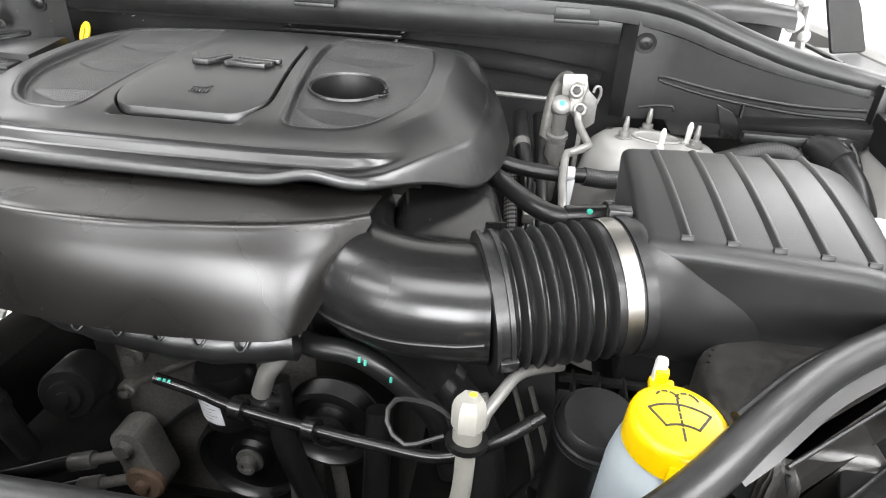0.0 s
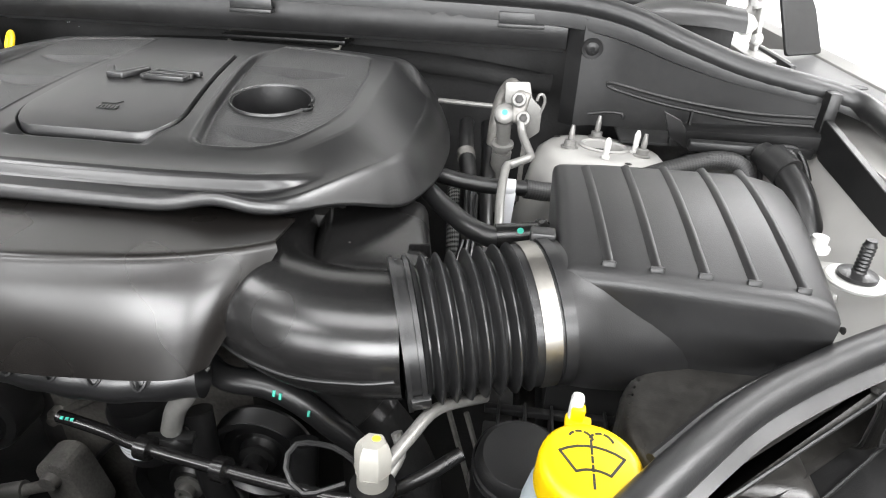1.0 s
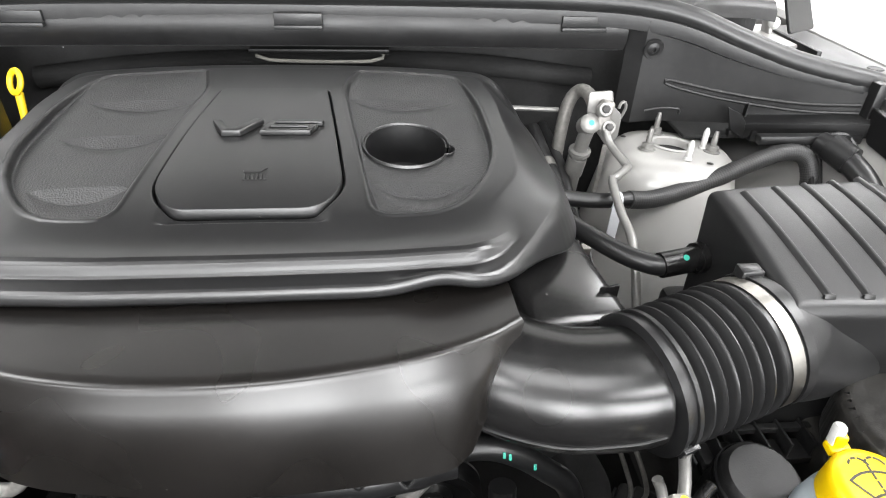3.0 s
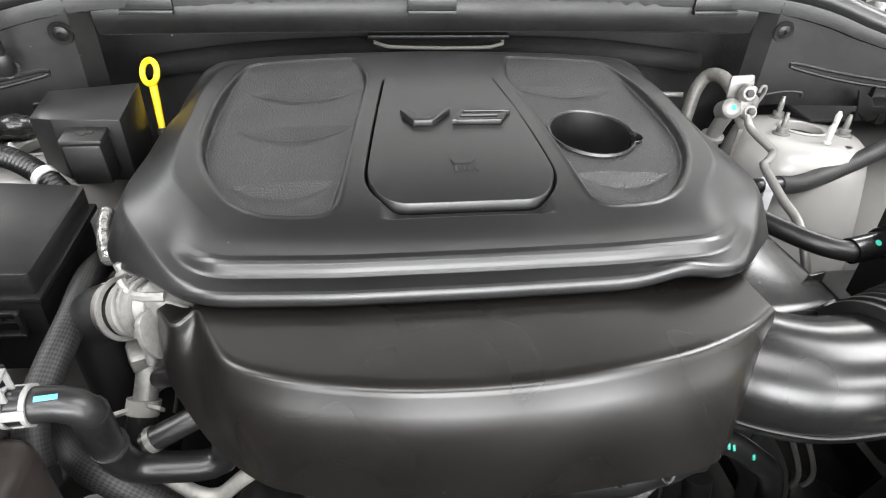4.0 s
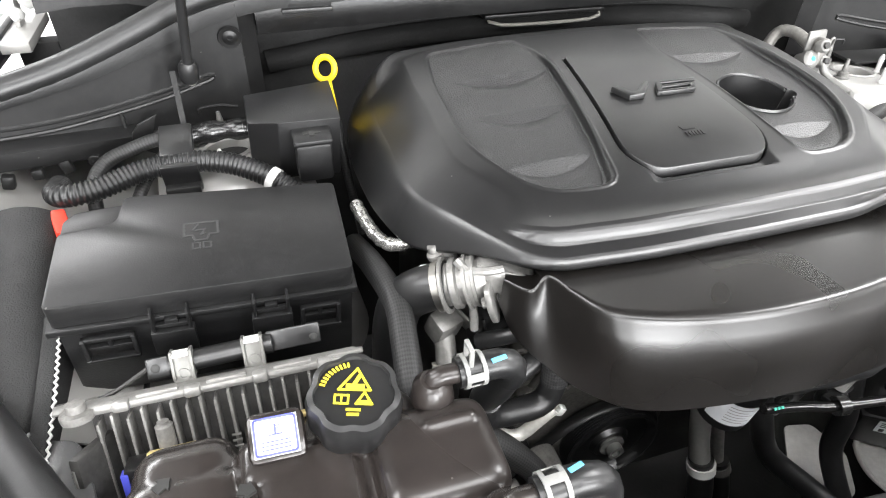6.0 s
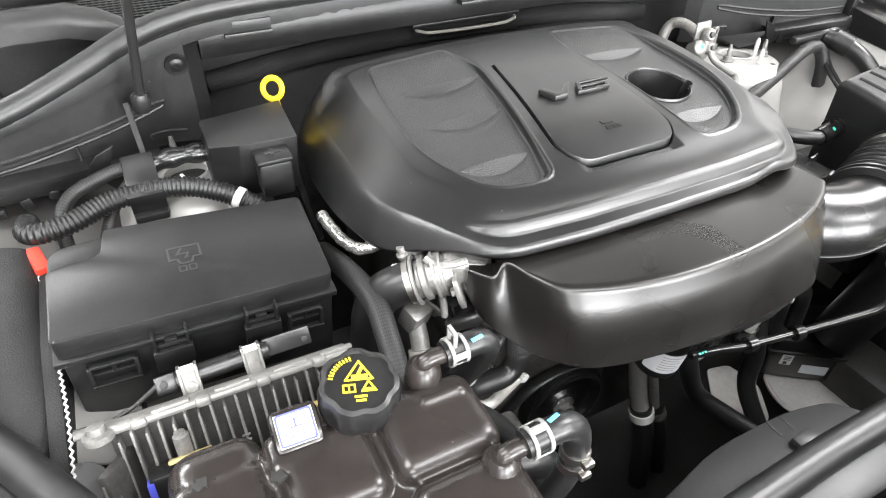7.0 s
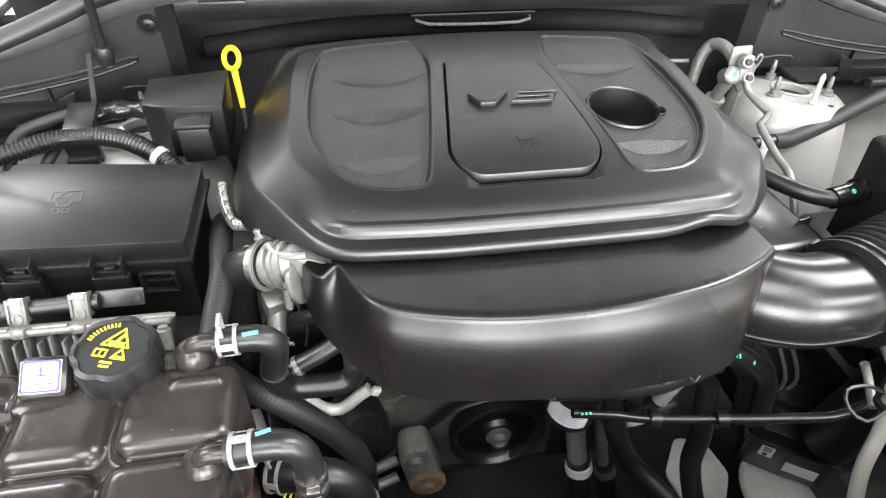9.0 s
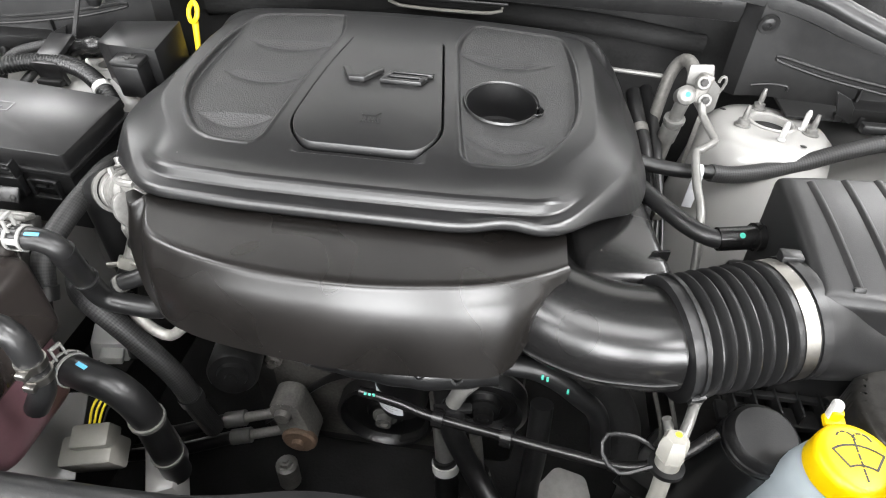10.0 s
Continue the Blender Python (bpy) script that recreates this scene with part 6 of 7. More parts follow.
for ax_, ay_, az_, aa_ in ((-0.598, -0.575, 0.9045, 40), (-0.540, -0.600, 0.911, -20), (-0.47, -0.69, 0.9145, 10)):
    part("arrow_mark", prism([(-0.006, -0.004), (0.0, -0.004), (0.0, -0.007), (0.007, 0.0), (0.0, 0.007), (0.0, 0.004), (-0.006, 0.004)], 0, 0.003, 0, m=pose(ax_, ay_, az_, 0, 0, aa_)), M_BLACKPRINT, tank)
part("lower_half", box(-0.632, -0.360, -0.722, -0.56, 0.69, 0.835, 0.045, 6), M_PINK, tank)
part("label_pad", rbox(0.042, 0.037, 0.02, 0.006, pose(-0.5155, -0.5655, 0.918, 33, 3, 0)), M_TANK, tank)
lb = part("label", rbox(0.0325, 0.028, 0.0008, 0, pose(-0.5155, -0.571, 0.9268, 33, 3, 0)), M_LABEL, tank, "white warning label with blue border", smooth=False)
lm = pose(-0.5155, -0.571, 0.9273, 33, 3, 0) @ Matrix.Scale(0.78, 4)
part("border", stroke(round_poly([(-0.019, -0.0165), (0.019, -0.0165), (0.019, 0.0165), (-0.019, 0.0165)], 0.003, 3), 0.0022, lm, True), M_BLUE, lb, smooth=False)
part("print", join(stroke([(0, 0.010), (0, 0.002)], 0.002, lm), stroke([(-0.006, 0.001), (0.006, 0.001)], 0.0015, lm), stroke([(0.001, 0.009), (0.004, 0.009)], 0.001, lm), stroke([(0.001, 0.0065), (0.004, 0.0065)], 0.001, lm), *[stroke([(-0.013, y), (0.013, y)], 0.0012, lm) for y in (-0.005, -0.0085, -0.012)]), M_BLUE, lb, smooth=False)
tcm = pose(-0.455, -0.558, 0.925, 6, 2, 0)
tcap = part("cap", lathe([(0.036, -0.016), (0.038, -0.012), (0.0385, 0.010), (0.0365, 0.017), (0.032, 0.0185), (0.031, 0.016), (0.0, 0.0155)], tcm, 112, wave=lambda a: 0.965 - 0.075 * (0.5 + 0.5 * math.cos(7 * a)) ** 2), M_RUBBER, tank, "black knurled pressure cap with yellow symbols")
part("cap_neck", lathe([(0.034, -0.05), (0.034, -0.014)], tcm, 32), M_TANK, tank)
cm = tcm @ pose(0, 0, 0.0162, 0, 0, -16)
part("warning_mark", join(stroke([(-0.012, 0.002), (0.012, 0.002), (0.001, 0.021)], 0.0018, cm, True), stroke([(-0.005, 0.005), (0.006, 0.005)], 0.004, cm), stroke([(0.0, 0.008), (0.003, 0.014)], 0.003, cm), stroke([(-0.014, -0.010), (-0.004, -0.010), (-0.004, -0.003), (-0.014, -0.003)], 0.0016, cm, True), stroke([(-0.009, -0.010), (-0.009, -0.003)], 0.0014, cm), stroke([(0.002, -0.010), (0.014, -0.010), (0.008, 0.0)], 0.0016, cm, True), stroke([(0.004, -0.0085), (0.012, -0.0085)], 0.003, cm), stroke([(-0.004, -0.015), (0.005, -0.015)], 0.0022, cm), stroke([(-0.003, -0.019), (0.004, -0.019)], 0.0022, cm), *[stroke([(0.0235 * math.cos(radians(a)), 0.0235 * math.sin(radians(a))), (0.0265 * math.cos(radians(a)), 0.0265 * math.sin(radians(a)))], 0.0016, cm) for a in range(105, 170, 7)]), M_YELPRINT, tcap, "yellow warning symbols", smooth=False)
for nx_, ny_, nz_, dx_ in ((-0.392, -0.558, 0.930, 1), (-0.372, -0.668, 0.922, 1)):
    part("spout", join(tube([(nx_, ny_, nz_ - 0.02), (nx_, ny_, nz_ - 0.002), (nx_ + 0.008, ny_, nz_ + 0.004), (nx_ + 0.04, ny_, nz_ + 0.002)], 0.0085, 12, 0.004), lathe([(0.018, -0.02), (0.016, -0.004), (0.010, 0.002), (0.0, 0.003)], pose(nx_, ny_, nz_), 20)), M_TANK, tank)

hz = thing("coolant_hose", "black coolant hose with a pale spring clamp and blue paint mark", "hose", (-0.34, -0.56, 0.92), "coolant hoses")
part("hose", tube([(-0.372, -0.558, 0.933), (-0.335, -0.557, 0.932), (-0.322, -0.556, 0.922), (-0.322, -0.553, 0.905)], 0.0125, 14), M_RUBBER, hz)
spring_clamp((-0.368, -0.558, 0.933), (-0.350, -0.5575, 0.933), 0.0128, hz, 0)
part("paint_mark", rbox(0.014, 0.004, 0.0008, 0.0002, pose(-0.338, -0.562, 0.9440, 14, 6, 12)), M_CYAN, hz)
h2 = thing("coolant_hose", "black coolant hose with pale clamp, teal marks and a steel clamp", "hose", (-0.33, -0.68, 0.9), "coolant hoses")
part("hose", tube([(-0.352, -0.668, 0.926), (-0.315, -0.668, 0.928), (-0.297, -0.668, 0.915), (-0.292, -0.670, 0.885), (-0.297, -0.67, 0.84), (-0.32, -0.67, 0.80)], 0.0125, 14), M_RUBBER, h2)
spring_clamp((-0.348, -0.668, 0.9265), (-0.330, -0.668, 0.9275), 0.0128, h2, 200)
part("paint_mark", rbox(0.012, 0.004, 0.0008, 0.0002, pose(-0.322, -0.664, 0.9405, -10, 0, 15)), M_CYAN, h2)
part("paint_mark", rbox(0.009, 0.006, 0.0008, 0.0002, pose(-0.306, -0.672, 0.9345, 10, 42, -20)), M_TEAL, h2)
for zc in (0.884, 0.866):
    part("steel_clamp", tube([(-0.292, -0.670, zc), (-0.2925, -0.670, zc - 0.009)], 0.0142, 18, 0.003), M_STEEL, h2)
    part("clamp_screw", rbox(0.012, 0.008, 0.008, 0.002, pose(-0.290, -0.686, zc - 0.005)), M_STEEL, h2)

wn = thing("water_neck", "cast aluminium water outlet with hose and clamps", "water outlet", (-0.30, -0.43, 0.9))
wax = Vector((-0.85, 0.35, -0.30)).normalized()
part("casting", join(rbox(0.060, 0.040, 0.040, 0.009, pose(-0.285, -0.440, 0.915, 0, 14, -24), 3), rbox(0.05, 0.05, 0.10, 0.010, pose(-0.262, -0.415, 0.87, 0, 0, 0), 3)), M_CAST, wn)
part("outlet_port", lathe([(0.020, -0.030), (0.022, -0.020), (0.026, -0.016), (0.026, -0.011), (0.0225, -0.010), (0.0225, -0.002), (0.026, 0.0), (0.026, 0.006), (0.022, 0.008), (0.022, 0.020)], aim((-0.325, -0.430, 0.908), wax), 28), M_CAST, wn)
part("rib", tube([(-0.29, -0.452, 0.936), (-0.305, -0.450, 0.935), (-0.322, -0.440, 0.932), (-0.330, -0.43, 0.938)], 0.0045, 8), M_CAST, wn)
part("bolt_eye", lathe([(0.0095, -0.01), (0.0095, 0.004), (0.0075, 0.006), (0.0045, 0.006), (0.0045, -0.002), (0.0, -0.002)], aim((-0.315, -0.444, 0.915), (-0.25, -0.75, 0.6)), 20), M_CAST, wn)
part("pin", tube([(-0.317, -0.448, 0.895), (-0.316, -0.452, 0.880), (-0.316, -0.455, 0.864)], 0.0045, 10), M_CAST, wn)
for bx_, by_, bz_ in ((-0.340, -0.397, 0.921), (-0.328, -0.398, 0.926)):
    part("vent_nipple", lathe([(0.007, -0.016), (0.007, -0.004), (0.009, -0.002), (0.009, 0.003), (0.006, 0.005), (0.005, 0.012)], aim((bx_, by_, bz_), (-0.4, 0.2, 1)), 12), M_CAST, wn)
part("radiator_hose", tube([(-0.336, -0.426, 0.904), (-0.358, -0.417, 0.896), (-0.378, -0.405, 0.872), (-0.386, -0.395, 0.82), (-0.388, -0.39, 0.72)], 0.0240, 22), M_RUBBER, wn)
part("clamp", tube([(-0.340, -0.4243, 0.9027), (-0.346, -0.4219, 0.9004)], 0.0258, 28, 0.003), M_STEEL, wn)
for k in range(6):
    ang = 120 + 11 * k
    part("hose_print", rbox(0.0045, 0.0005, 0.006, 0, aim((-0.3545, -0.4185, 0.8975), wax) @ pose(0.0243 * math.cos(radians(ang)), 0.0243 * math.sin(radians(ang)), 0, 0, 0, ang + 90)), M_LABEL, wn, smooth=False)
part("sensor_body", join(rbox(0.034, 0.028, 0.036, 0.006, pose(-0.335, -0.416, 0.838, 20, 0, 22)), tube([(-0.336, -0.420, 0.828), (-0.338, -0.435, 0.812), (-0.342, -0.450, 0.795)], 0.0115, 14)), M_CAST, wn, "silver sensor housing")
part("sensor_bracket", rbox(0.003, 0.030, 0.034, 0.001, pose(-0.313, -0.424, 0.842, 20, -18, 24)), M_ZINC, wn)
part("clamp", join(tube([(-0.340, -0.442, 0.805), (-0.3425, -0.451, 0.794)], 0.0155, 18, 0.004), rbox(0.020, 0.004, 0.010, 0.001, pose(-0.356, -0.455, 0.803, 30, 0, 20)), rbox(0.014, 0.004, 0.010, 0.001, pose(-0.326, -0.455, 0.806, 30, 0, -20))), M_CREAM, wn)
part("lower_hose", tube([(-0.340, -0.444, 0.802), (-0.347, -0.468, 0.76), (-0.352, -0.485, 0.66)], 0.014, 14), M_RUBBER, wn)
for k, (rr_, dd_) in enumerate(((0.0285, 0.010), (0.0270, 0.018), (0.0290, -0.014))):
    part("cast_ring", lathe([(rr_ - 0.004, -0.002), (rr_, -0.0015), (rr_, 0.0015), (rr_ - 0.004, 0.002)], aim(Vector((-0.325, -0.430, 0.908)) - wax * dd_, wax), 30, cap=False), M_CAST, wn)
part("flange_plate", prism(round_poly([(-0.030, -0.022), (0.030, -0.022), (0.038, 0.0), (0.030, 0.022), (-0.030, 0.022), (-0.038, 0.0)], 0.008, 3), 0, 0.006, 0.001, m=aim((-0.292, -0.444, 0.905), wax)), M_CAST, wn)
for ang in (25, 205):
    part("flange_bolt", lathe([(0.0055, 0.0), (0.0055, 0.004), (0.004, 0.005)], aim((-0.292, -0.444, 0.905), wax) @ pose(0.031 * math.cos(radians(ang)), 0.018 * math.sin(radians(ang)), 0.006), 6), M_ZINC, wn)
part("cast_web", rbox(0.05, 0.004, 0.018, 0.001, pose(-0.292, -0.452, 0.926, 0, 10, -24)), M_CAST, wn)
part("strap", tube([(-0.306, -0.452, 0.872), (-0.302, -0.458, 0.850), (-0.300, -0.462, 0.832), (-0.304, -0.470, 0.815)], 0.0018, 6), M_MATTE, wn)
part("hose_stripe", tube([(-0.352, -0.430, 0.917), (-0.362, -0.424, 0.912), (-0.371, -0.418, 0.902)], 0.0022, 6), M_LABEL, wn, "white printed stripe")
part("black_block", rbox(0.05, 0.03, 0.06, 0.006, pose(-0.285, -0.432, 0.845, 8, 0, 10)), M_RUBBER, wn)
fp = thing("foil_pipe", "pipe wrapped in silver foil", "pipe", (-0.38, -0.32, 0.9))
part("wrap", tube([(-0.398, -0.270, 0.910), (-0.394, -0.295, 0.906), (-0.386, -0.322, 0.900), (-0.374, -0.345, 0.902), (-0.352, -0.352, 0.908), (-0.33, -0.345, 0.912)], lambda s, d: 0.0076 + 0.0005 * math.sin(d * 420), 12, 0.003), M_FOIL, fp)
kb = thing("return_hose", "black moulded hose bending below the coolant tank", "hose", (-0.28, -0.52, 0.82))
part("hose", tube([(-0.321, -0.554, 0.918), (-0.327, -0.543, 0.880), (-0.333, -0.530, 0.848), (-0.325, -0.524, 0.815), (-0.296, -0.520, 0.804), (-0.265, -0.516, 0.799), (-0.251, -0.513, 0.810), (-0.248, -0.512, 0.838)], 0.0135, 14), M_RUBBER, kb)
part("clamp", tube([(-0.331, -0.533, 0.856), (-0.332, -0.531, 0.851)], 0.0150, 16, 0.004), M_RUBBER, kb)
part("woven_hose", tube([(-0.248, -0.512, 0.828), (-0.247, -0.508, 0.86), (-0.244, -0.500, 0.90)], 0.0145, 14), M_BRAID, kb)
part("straight_hose", tube([(-0.318, -0.508, 0.822), (-0.28, -0.500, 0.838), (-0.22, -0.480, 0.862)], 0.0105, 14), M_RUBBER, kb)
part("thin_hose", tube([(-0.312, -0.46, 0.85), (-0.285, -0.480, 0.872), (-0.24, -0.485, 0.880), (-0.20, -0.475, 0.885)], 0.0085, 12), M_RUBBER, kb)
part("end_ring", tube([(-0.314, -0.507, 0.8237), (-0.309, -0.506, 0.826)], 0.0118, 16, 0.003), M_ZINC, kb)
b2 = thing("braided_hose", "thick black braided hose beside the fuse box", "hose", (-0.39, -0.45, 0.85))
part("sleeve", tube([(-0.405, -0.28, 0.86), (-0.397, -0.35, 0.883), (-0.388, -0.42, 0.888), (-0.392, -0.47, 0.877), (-0.396, -0.51, 0.858), (-0.39, -0.54, 0.82)], 0.0135, 16), M_BRAID, b2)
part("end_cuff", tube([(-0.392, -0.532, 0.832), (-0.390, -0.542, 0.818)], 0.016, 16, 0.004), M_RUBBER, b2)
b3 = thing("braided_hose", "black braided hose curving down past the coolant tank", "hose", (-0.28, -0.55, 0.8))
part("sleeve", tube([(-0.41, -0.46, 0.795), (-0.375, -0.505, 0.802), (-0.345, -0.525, 0.800), (-0.305, -0.535, 0.765), (-0.262, -0.540, 0.700), (-0.250, -0.535, 0.620), (-0.250, -0.520, 0.550)], 0.0145, 16), M_BRAID, b3)

part("end_cuff", tube([(-0.2535, -0.5375, 0.655), (-0.252, -0.5365, 0.640)], 0.0168, 18, 0.004), M_RUBBER, b3)

# ---- engine front, low in the bay ----
blk = thing("engine_block", "dark greasy engine block under the covers", "engine", (-0.03, -0.2, 0.5))
part("block", box(-0.27, 0.21, -0.36, 0.08, 0.28, 0.80, 0.02), M_DARK, blk)
part("head", box(-0.30, 0.25, -0.40, 0.05, 0.78, 0.915, 0.02), M_DARK, blk)
part("timing_cover", box(-0.24, 0.10, -0.362, -0.30, 0.30, 0.80, 0.02), M_GREASY, blk, "dark greasy timing cover")
for cx, cz, cr in ((-0.215, 0.70, 0.016), (-0.105, 0.735, 0.014), (-0.19, 0.60, 0.018), (-0.07, 0.62, 0.020), (-0.215, 0.53, 0.014), (0.07, 0.735, 0.014)):
    part("bolt_boss", lathe([(cr, -0.01), (cr, 0.012), (cr - 0.003, 0.015), (cr * 0.55, 0.015), (cr * 0.55, 0.022), (0.0, 0.023)], aim((cx, -0.362, cz), (0, -1, 0)), 18), M_GREASY, blk)
for (ax, az), (bx, bz) in (((-0.215, 0.70), (-0.07, 0.62)), ((-0.19, 0.60), (-0.105, 0.735)), ((-0.215, 0.53), (-0.07, 0.62))):
    part("cast_rib", tube([(ax, -0.363, az), (bx, -0.363, bz)], 0.006, 10, 0.02), M_GREASY, blk)
part("side_pump", lathe([(0.040, -0.06), (0.040, 0.0), (0.036, 0.006), (0.024, 0.006), (0.022, 0.014), (0.010, 0.014), (0.010, 0.022)], aim((-0.248, -0.44, 0.578), (0.25, -1, 0.25)), 28), M_MATTE, blk, "black round pump housing")


def pulley(name, at, r, label, mat=M_RUBBER, bolt=M_CASTB, disc=M_DULL):
    p = thing(name, label, "pulley", at, "belt pulleys")
    m = aim(at, (0, -1, 0))
    prof = [(r, -0.02), (r, -0.018)] + [(r - 0.003 * (k % 2), -0.016 + 0.002 * k) for k in range(12)] + [(r, 0.010), (r - 0.006, 0.012), (r - 0.012, 0.004), (r - 0.014, -0.004)]
    part("rim", lathe(prof, m, 44, cap=False), mat, p)
    part("disc", lathe([(r - 0.012, -0.004), (r * 0.6, 0.0), (r * 0.42, -0.004), (r * 0.36, 0.004), (0.0, 0.004)], m, 40, cap=False), disc, p)
    part("hub_bolt", lathe([(0.022, 0.002), (0.022, 0.008), (0.014, 0.010), (0.014, 0.022), (0.008, 0.022), (0.008, 0.016)], m, 18), bolt, p)
    return p


pulley("belt_pulley", (-0.023, -0.381, 0.434), 0.084, "black grooved pulley with a grey centre bolt", M_RUBBER, M_PIPE, M_COVER)
pulley("alternator_pulley", (0.144, -0.475, 0.628), 0.060, "black alternator pulley with a black bolt", M_COVER, M_MATTE, M_COVER)
tn = thing("belt_tensioner", "dull cast belt tensioner arm with a rusty bolt", "tensioner", (-0.165, -0.42, 0.45))
part("arm", prism(round_poly([(-0.029, -0.062), (0.029, -0.062), (0.026, 0.060), (-0.026, 0.060)], 0.026, 6), -0.02, 0.03, 0.006, 2, aim((-0.166, -0.42, 0.464), (0, -1, 0)) @ pose(0, 0, 0, 0, 0, 12)), M_ARM, tn)
part("pivot", lathe([(0.030, 0.026), (0.030, 0.034), (0.026, 0.038), (0.011, 0.038), (0.010, 0.046), (0.006, 0.047)], aim((-0.156, -0.42, 0.432), (0, -1, 0)), 20), M_RUST, tn)
part("upper_bolt", lathe([(0.014, 0.03), (0.012, 0.040), (0.006, 0.041)], aim((-0.176, -0.42, 0.497), (0, -1, 0)), 16), M_DULL, tn)
bt_ = thing("engine_bolt", "tall hexagonal steel bolt low on the engine front", "bolt", (-0.125, -0.42, 0.36))
bl_at = (-0.196, -0.445, 0.332)
part("boss", lathe([(0.020, -0.06), (0.020, -0.004), (0.015, 0.0)], pose(*bl_at), 18), M_DULL, bt_)
part("hex_head", lathe([(0.012, 0.0), (0.012, 0.010), (0.007, 0.010), (0.007, 0.016)], pose(*bl_at), 6), M_CAST, bt_)
belt = thing("drive_belt", "black ribbed drive belt", "belt", (-0.05, -0.41, 0.45))
part("belt", tube([(-0.25, -0.380, 0.36), (-0.10, -0.380, 0.525), (0.02, -0.380, 0.525), (0.06, -0.380, 0.42), (0.0, -0.380, 0.36)], 0.010, 8, flat=0.4), M_RUBBER, belt)
of = thing("canister", "black canister with a white printed label", "canister", (0.0, -0.50, 0.65))
part("body", lathe([(0.034, -0.05), (0.035, 0.02), (0.030, 0.032), (0.0, 0.034)], pose(0.033, -0.500, 0.700, 8, 0, 0), 28), M_COVER, of)


def band(r, z0, z1, x0, x1):
    """A strip of paper or print round the front of the canister."""
    b = lathe([(r, z0), (r + 0.0001, z1)], pose(0.033, -0.500, 0.700, 8, 0, 0), 72, cap=False)
    bmesh.ops.delete(b, geom=[f for f in b.faces if f.calc_center_median().y > -0.503 or not x0 < f.calc_center_median().x < x1], context="FACES")
    return b


lbl = part("paper_label", band(0.0355, -0.034, 0.012, -0.01, 0.040), M_LABEL, of, "white printed paper label")
part("print_bars", join(*[band(0.0358, 0.004 - 0.006 * k, 0.0055 - 0.006 * k, 0.005, 0.034 - 0.006 * (k % 2)) for k in range(6)]), M_DULL, lbl, "rows of small grey print", smooth=False)
part("bracket_arm", box(0.02, 0.036, -0.46, -0.38, 0.69, 0.70, 0.002), M_DARK, of)
cn = thing("coolant_pipe", "dull silver coolant pipes with pale clamps and black hoses", "pipe", (0.10, -0.45, 0.45))
part("pipe", tube([(0.075, -0.43, 0.58), (0.085, -0.445, 0.50), (0.092, -0.460, 0.45)], 0.016, 16), M_PIPE, cn)
part("pipe", tube([(0.115, -0.42, 0.57), (0.135, -0.43, 0.49), (0.150, -0.45, 0.40)], 0.010, 12), M_DULL, cn)
part("hose", tube([(0.092, -0.46, 0.455), (0.10, -0.48, 0.38), (0.11, -0.50, 0.25)], 0.020, 16), M_RUBBER, cn)
part("hose", tube([(0.150, -0.45, 0.41), (0.165, -0.47, 0.33), (0.17, -0.49, 0.24)], 0.016, 14), M_RUBBER, cn)
part("clamp", tube([(0.093, -0.463, 0.447), (0.095, -0.467, 0.432)], 0.0225, 18, 0.004), M_WHITE, cn)
part("clamp", tube([(0.151, -0.452, 0.40), (0.155, -0.457, 0.387)], 0.0185, 18, 0.004), M_ZINC, cn)
tb = thing("silver_pipe", "bent silver pipe under the front cover with a black connector", "pipe", (0.10, -0.57, 0.8))
part("pipe", tube([(0.142, -0.550, 0.830), (0.131, -0.560, 0.803), (0.116, -0.562, 0.780), (0.106, -0.562, 0.752)], 0.0098, 14), M_PIPE, tb)
part("connector", join(lathe([(0.015, -0.02), (0.016, 0.0), (0.012, 0.006)], pose(0.106, -0.562, 0.742), 12), rbox(0.045, 0.012, 0.008, 0.002, pose(0.106, -0.566, 0.745, 0, 0, 12))), M_MATTE, tb)
ph = thing("steering_hose", "two black pressure hoses with crimped silver ends", "hose", (-0.27, -0.42, 0.4))
for zz in (0.417, 0.363):
    part("hose", tube([(-0.50, -0.46, zz - 0.06), (-0.40, -0.45, zz - 0.03), (-0.30, -0.425, zz - 0.004)], 0.012, 12), M_RUBBER, ph)
    part("crimp", tube([(-0.30, -0.425, zz - 0.004), (-0.265, -0.418, zz + 0.003)], 0.014, 14, 0.006), M_PIPE, ph)
    part("pipe", tube([(-0.265, -0.418, zz + 0.003), (-0.20, -0.405, zz + 0.018)], 0.009, 12), M_DULL, ph)
lh = thing("lower_coolant_hose", "thick black coolant hose with pale ring clamps", "hose", (-0.28, -0.61, 0.7))
part("hose", tube([(-0.345, -0.60, 0.775), (-0.31, -0.61, 0.778), (-0.275, -0.614, 0.765), (-0.258, -0.613, 0.72), (-0.262, -0.605, 0.64), (-0.27, -0.595, 0.55)], 0.019, 18), M_RUBBER, lh)
for za, zb in (((-0.2575, -0.6128, 0.712), (-0.2578, -0.6122, 0.706)), ((-0.2645, -0.602, 0.614), (-0.265, -0.601, 0.608))):
    part("ring_clamp", tube([za, zb], 0.0215, 20, 0.004), M_ZINC, lh)
spring_clamp((-0.342, -0.601, 0.776), (-0.328, -0.606, 0.778), 0.0195, lh, 0)
part("paint_mark", rbox(0.014, 0.005, 0.0008, 0.0002, pose(-0.309, -0.611, 0.7974, 0, 4, -20)), M_CYAN, lh)
pp = thing("silver_heater_pipe", "bent pale aluminium heater pipe", "pipe", (-0.28, -0.48, 0.72))
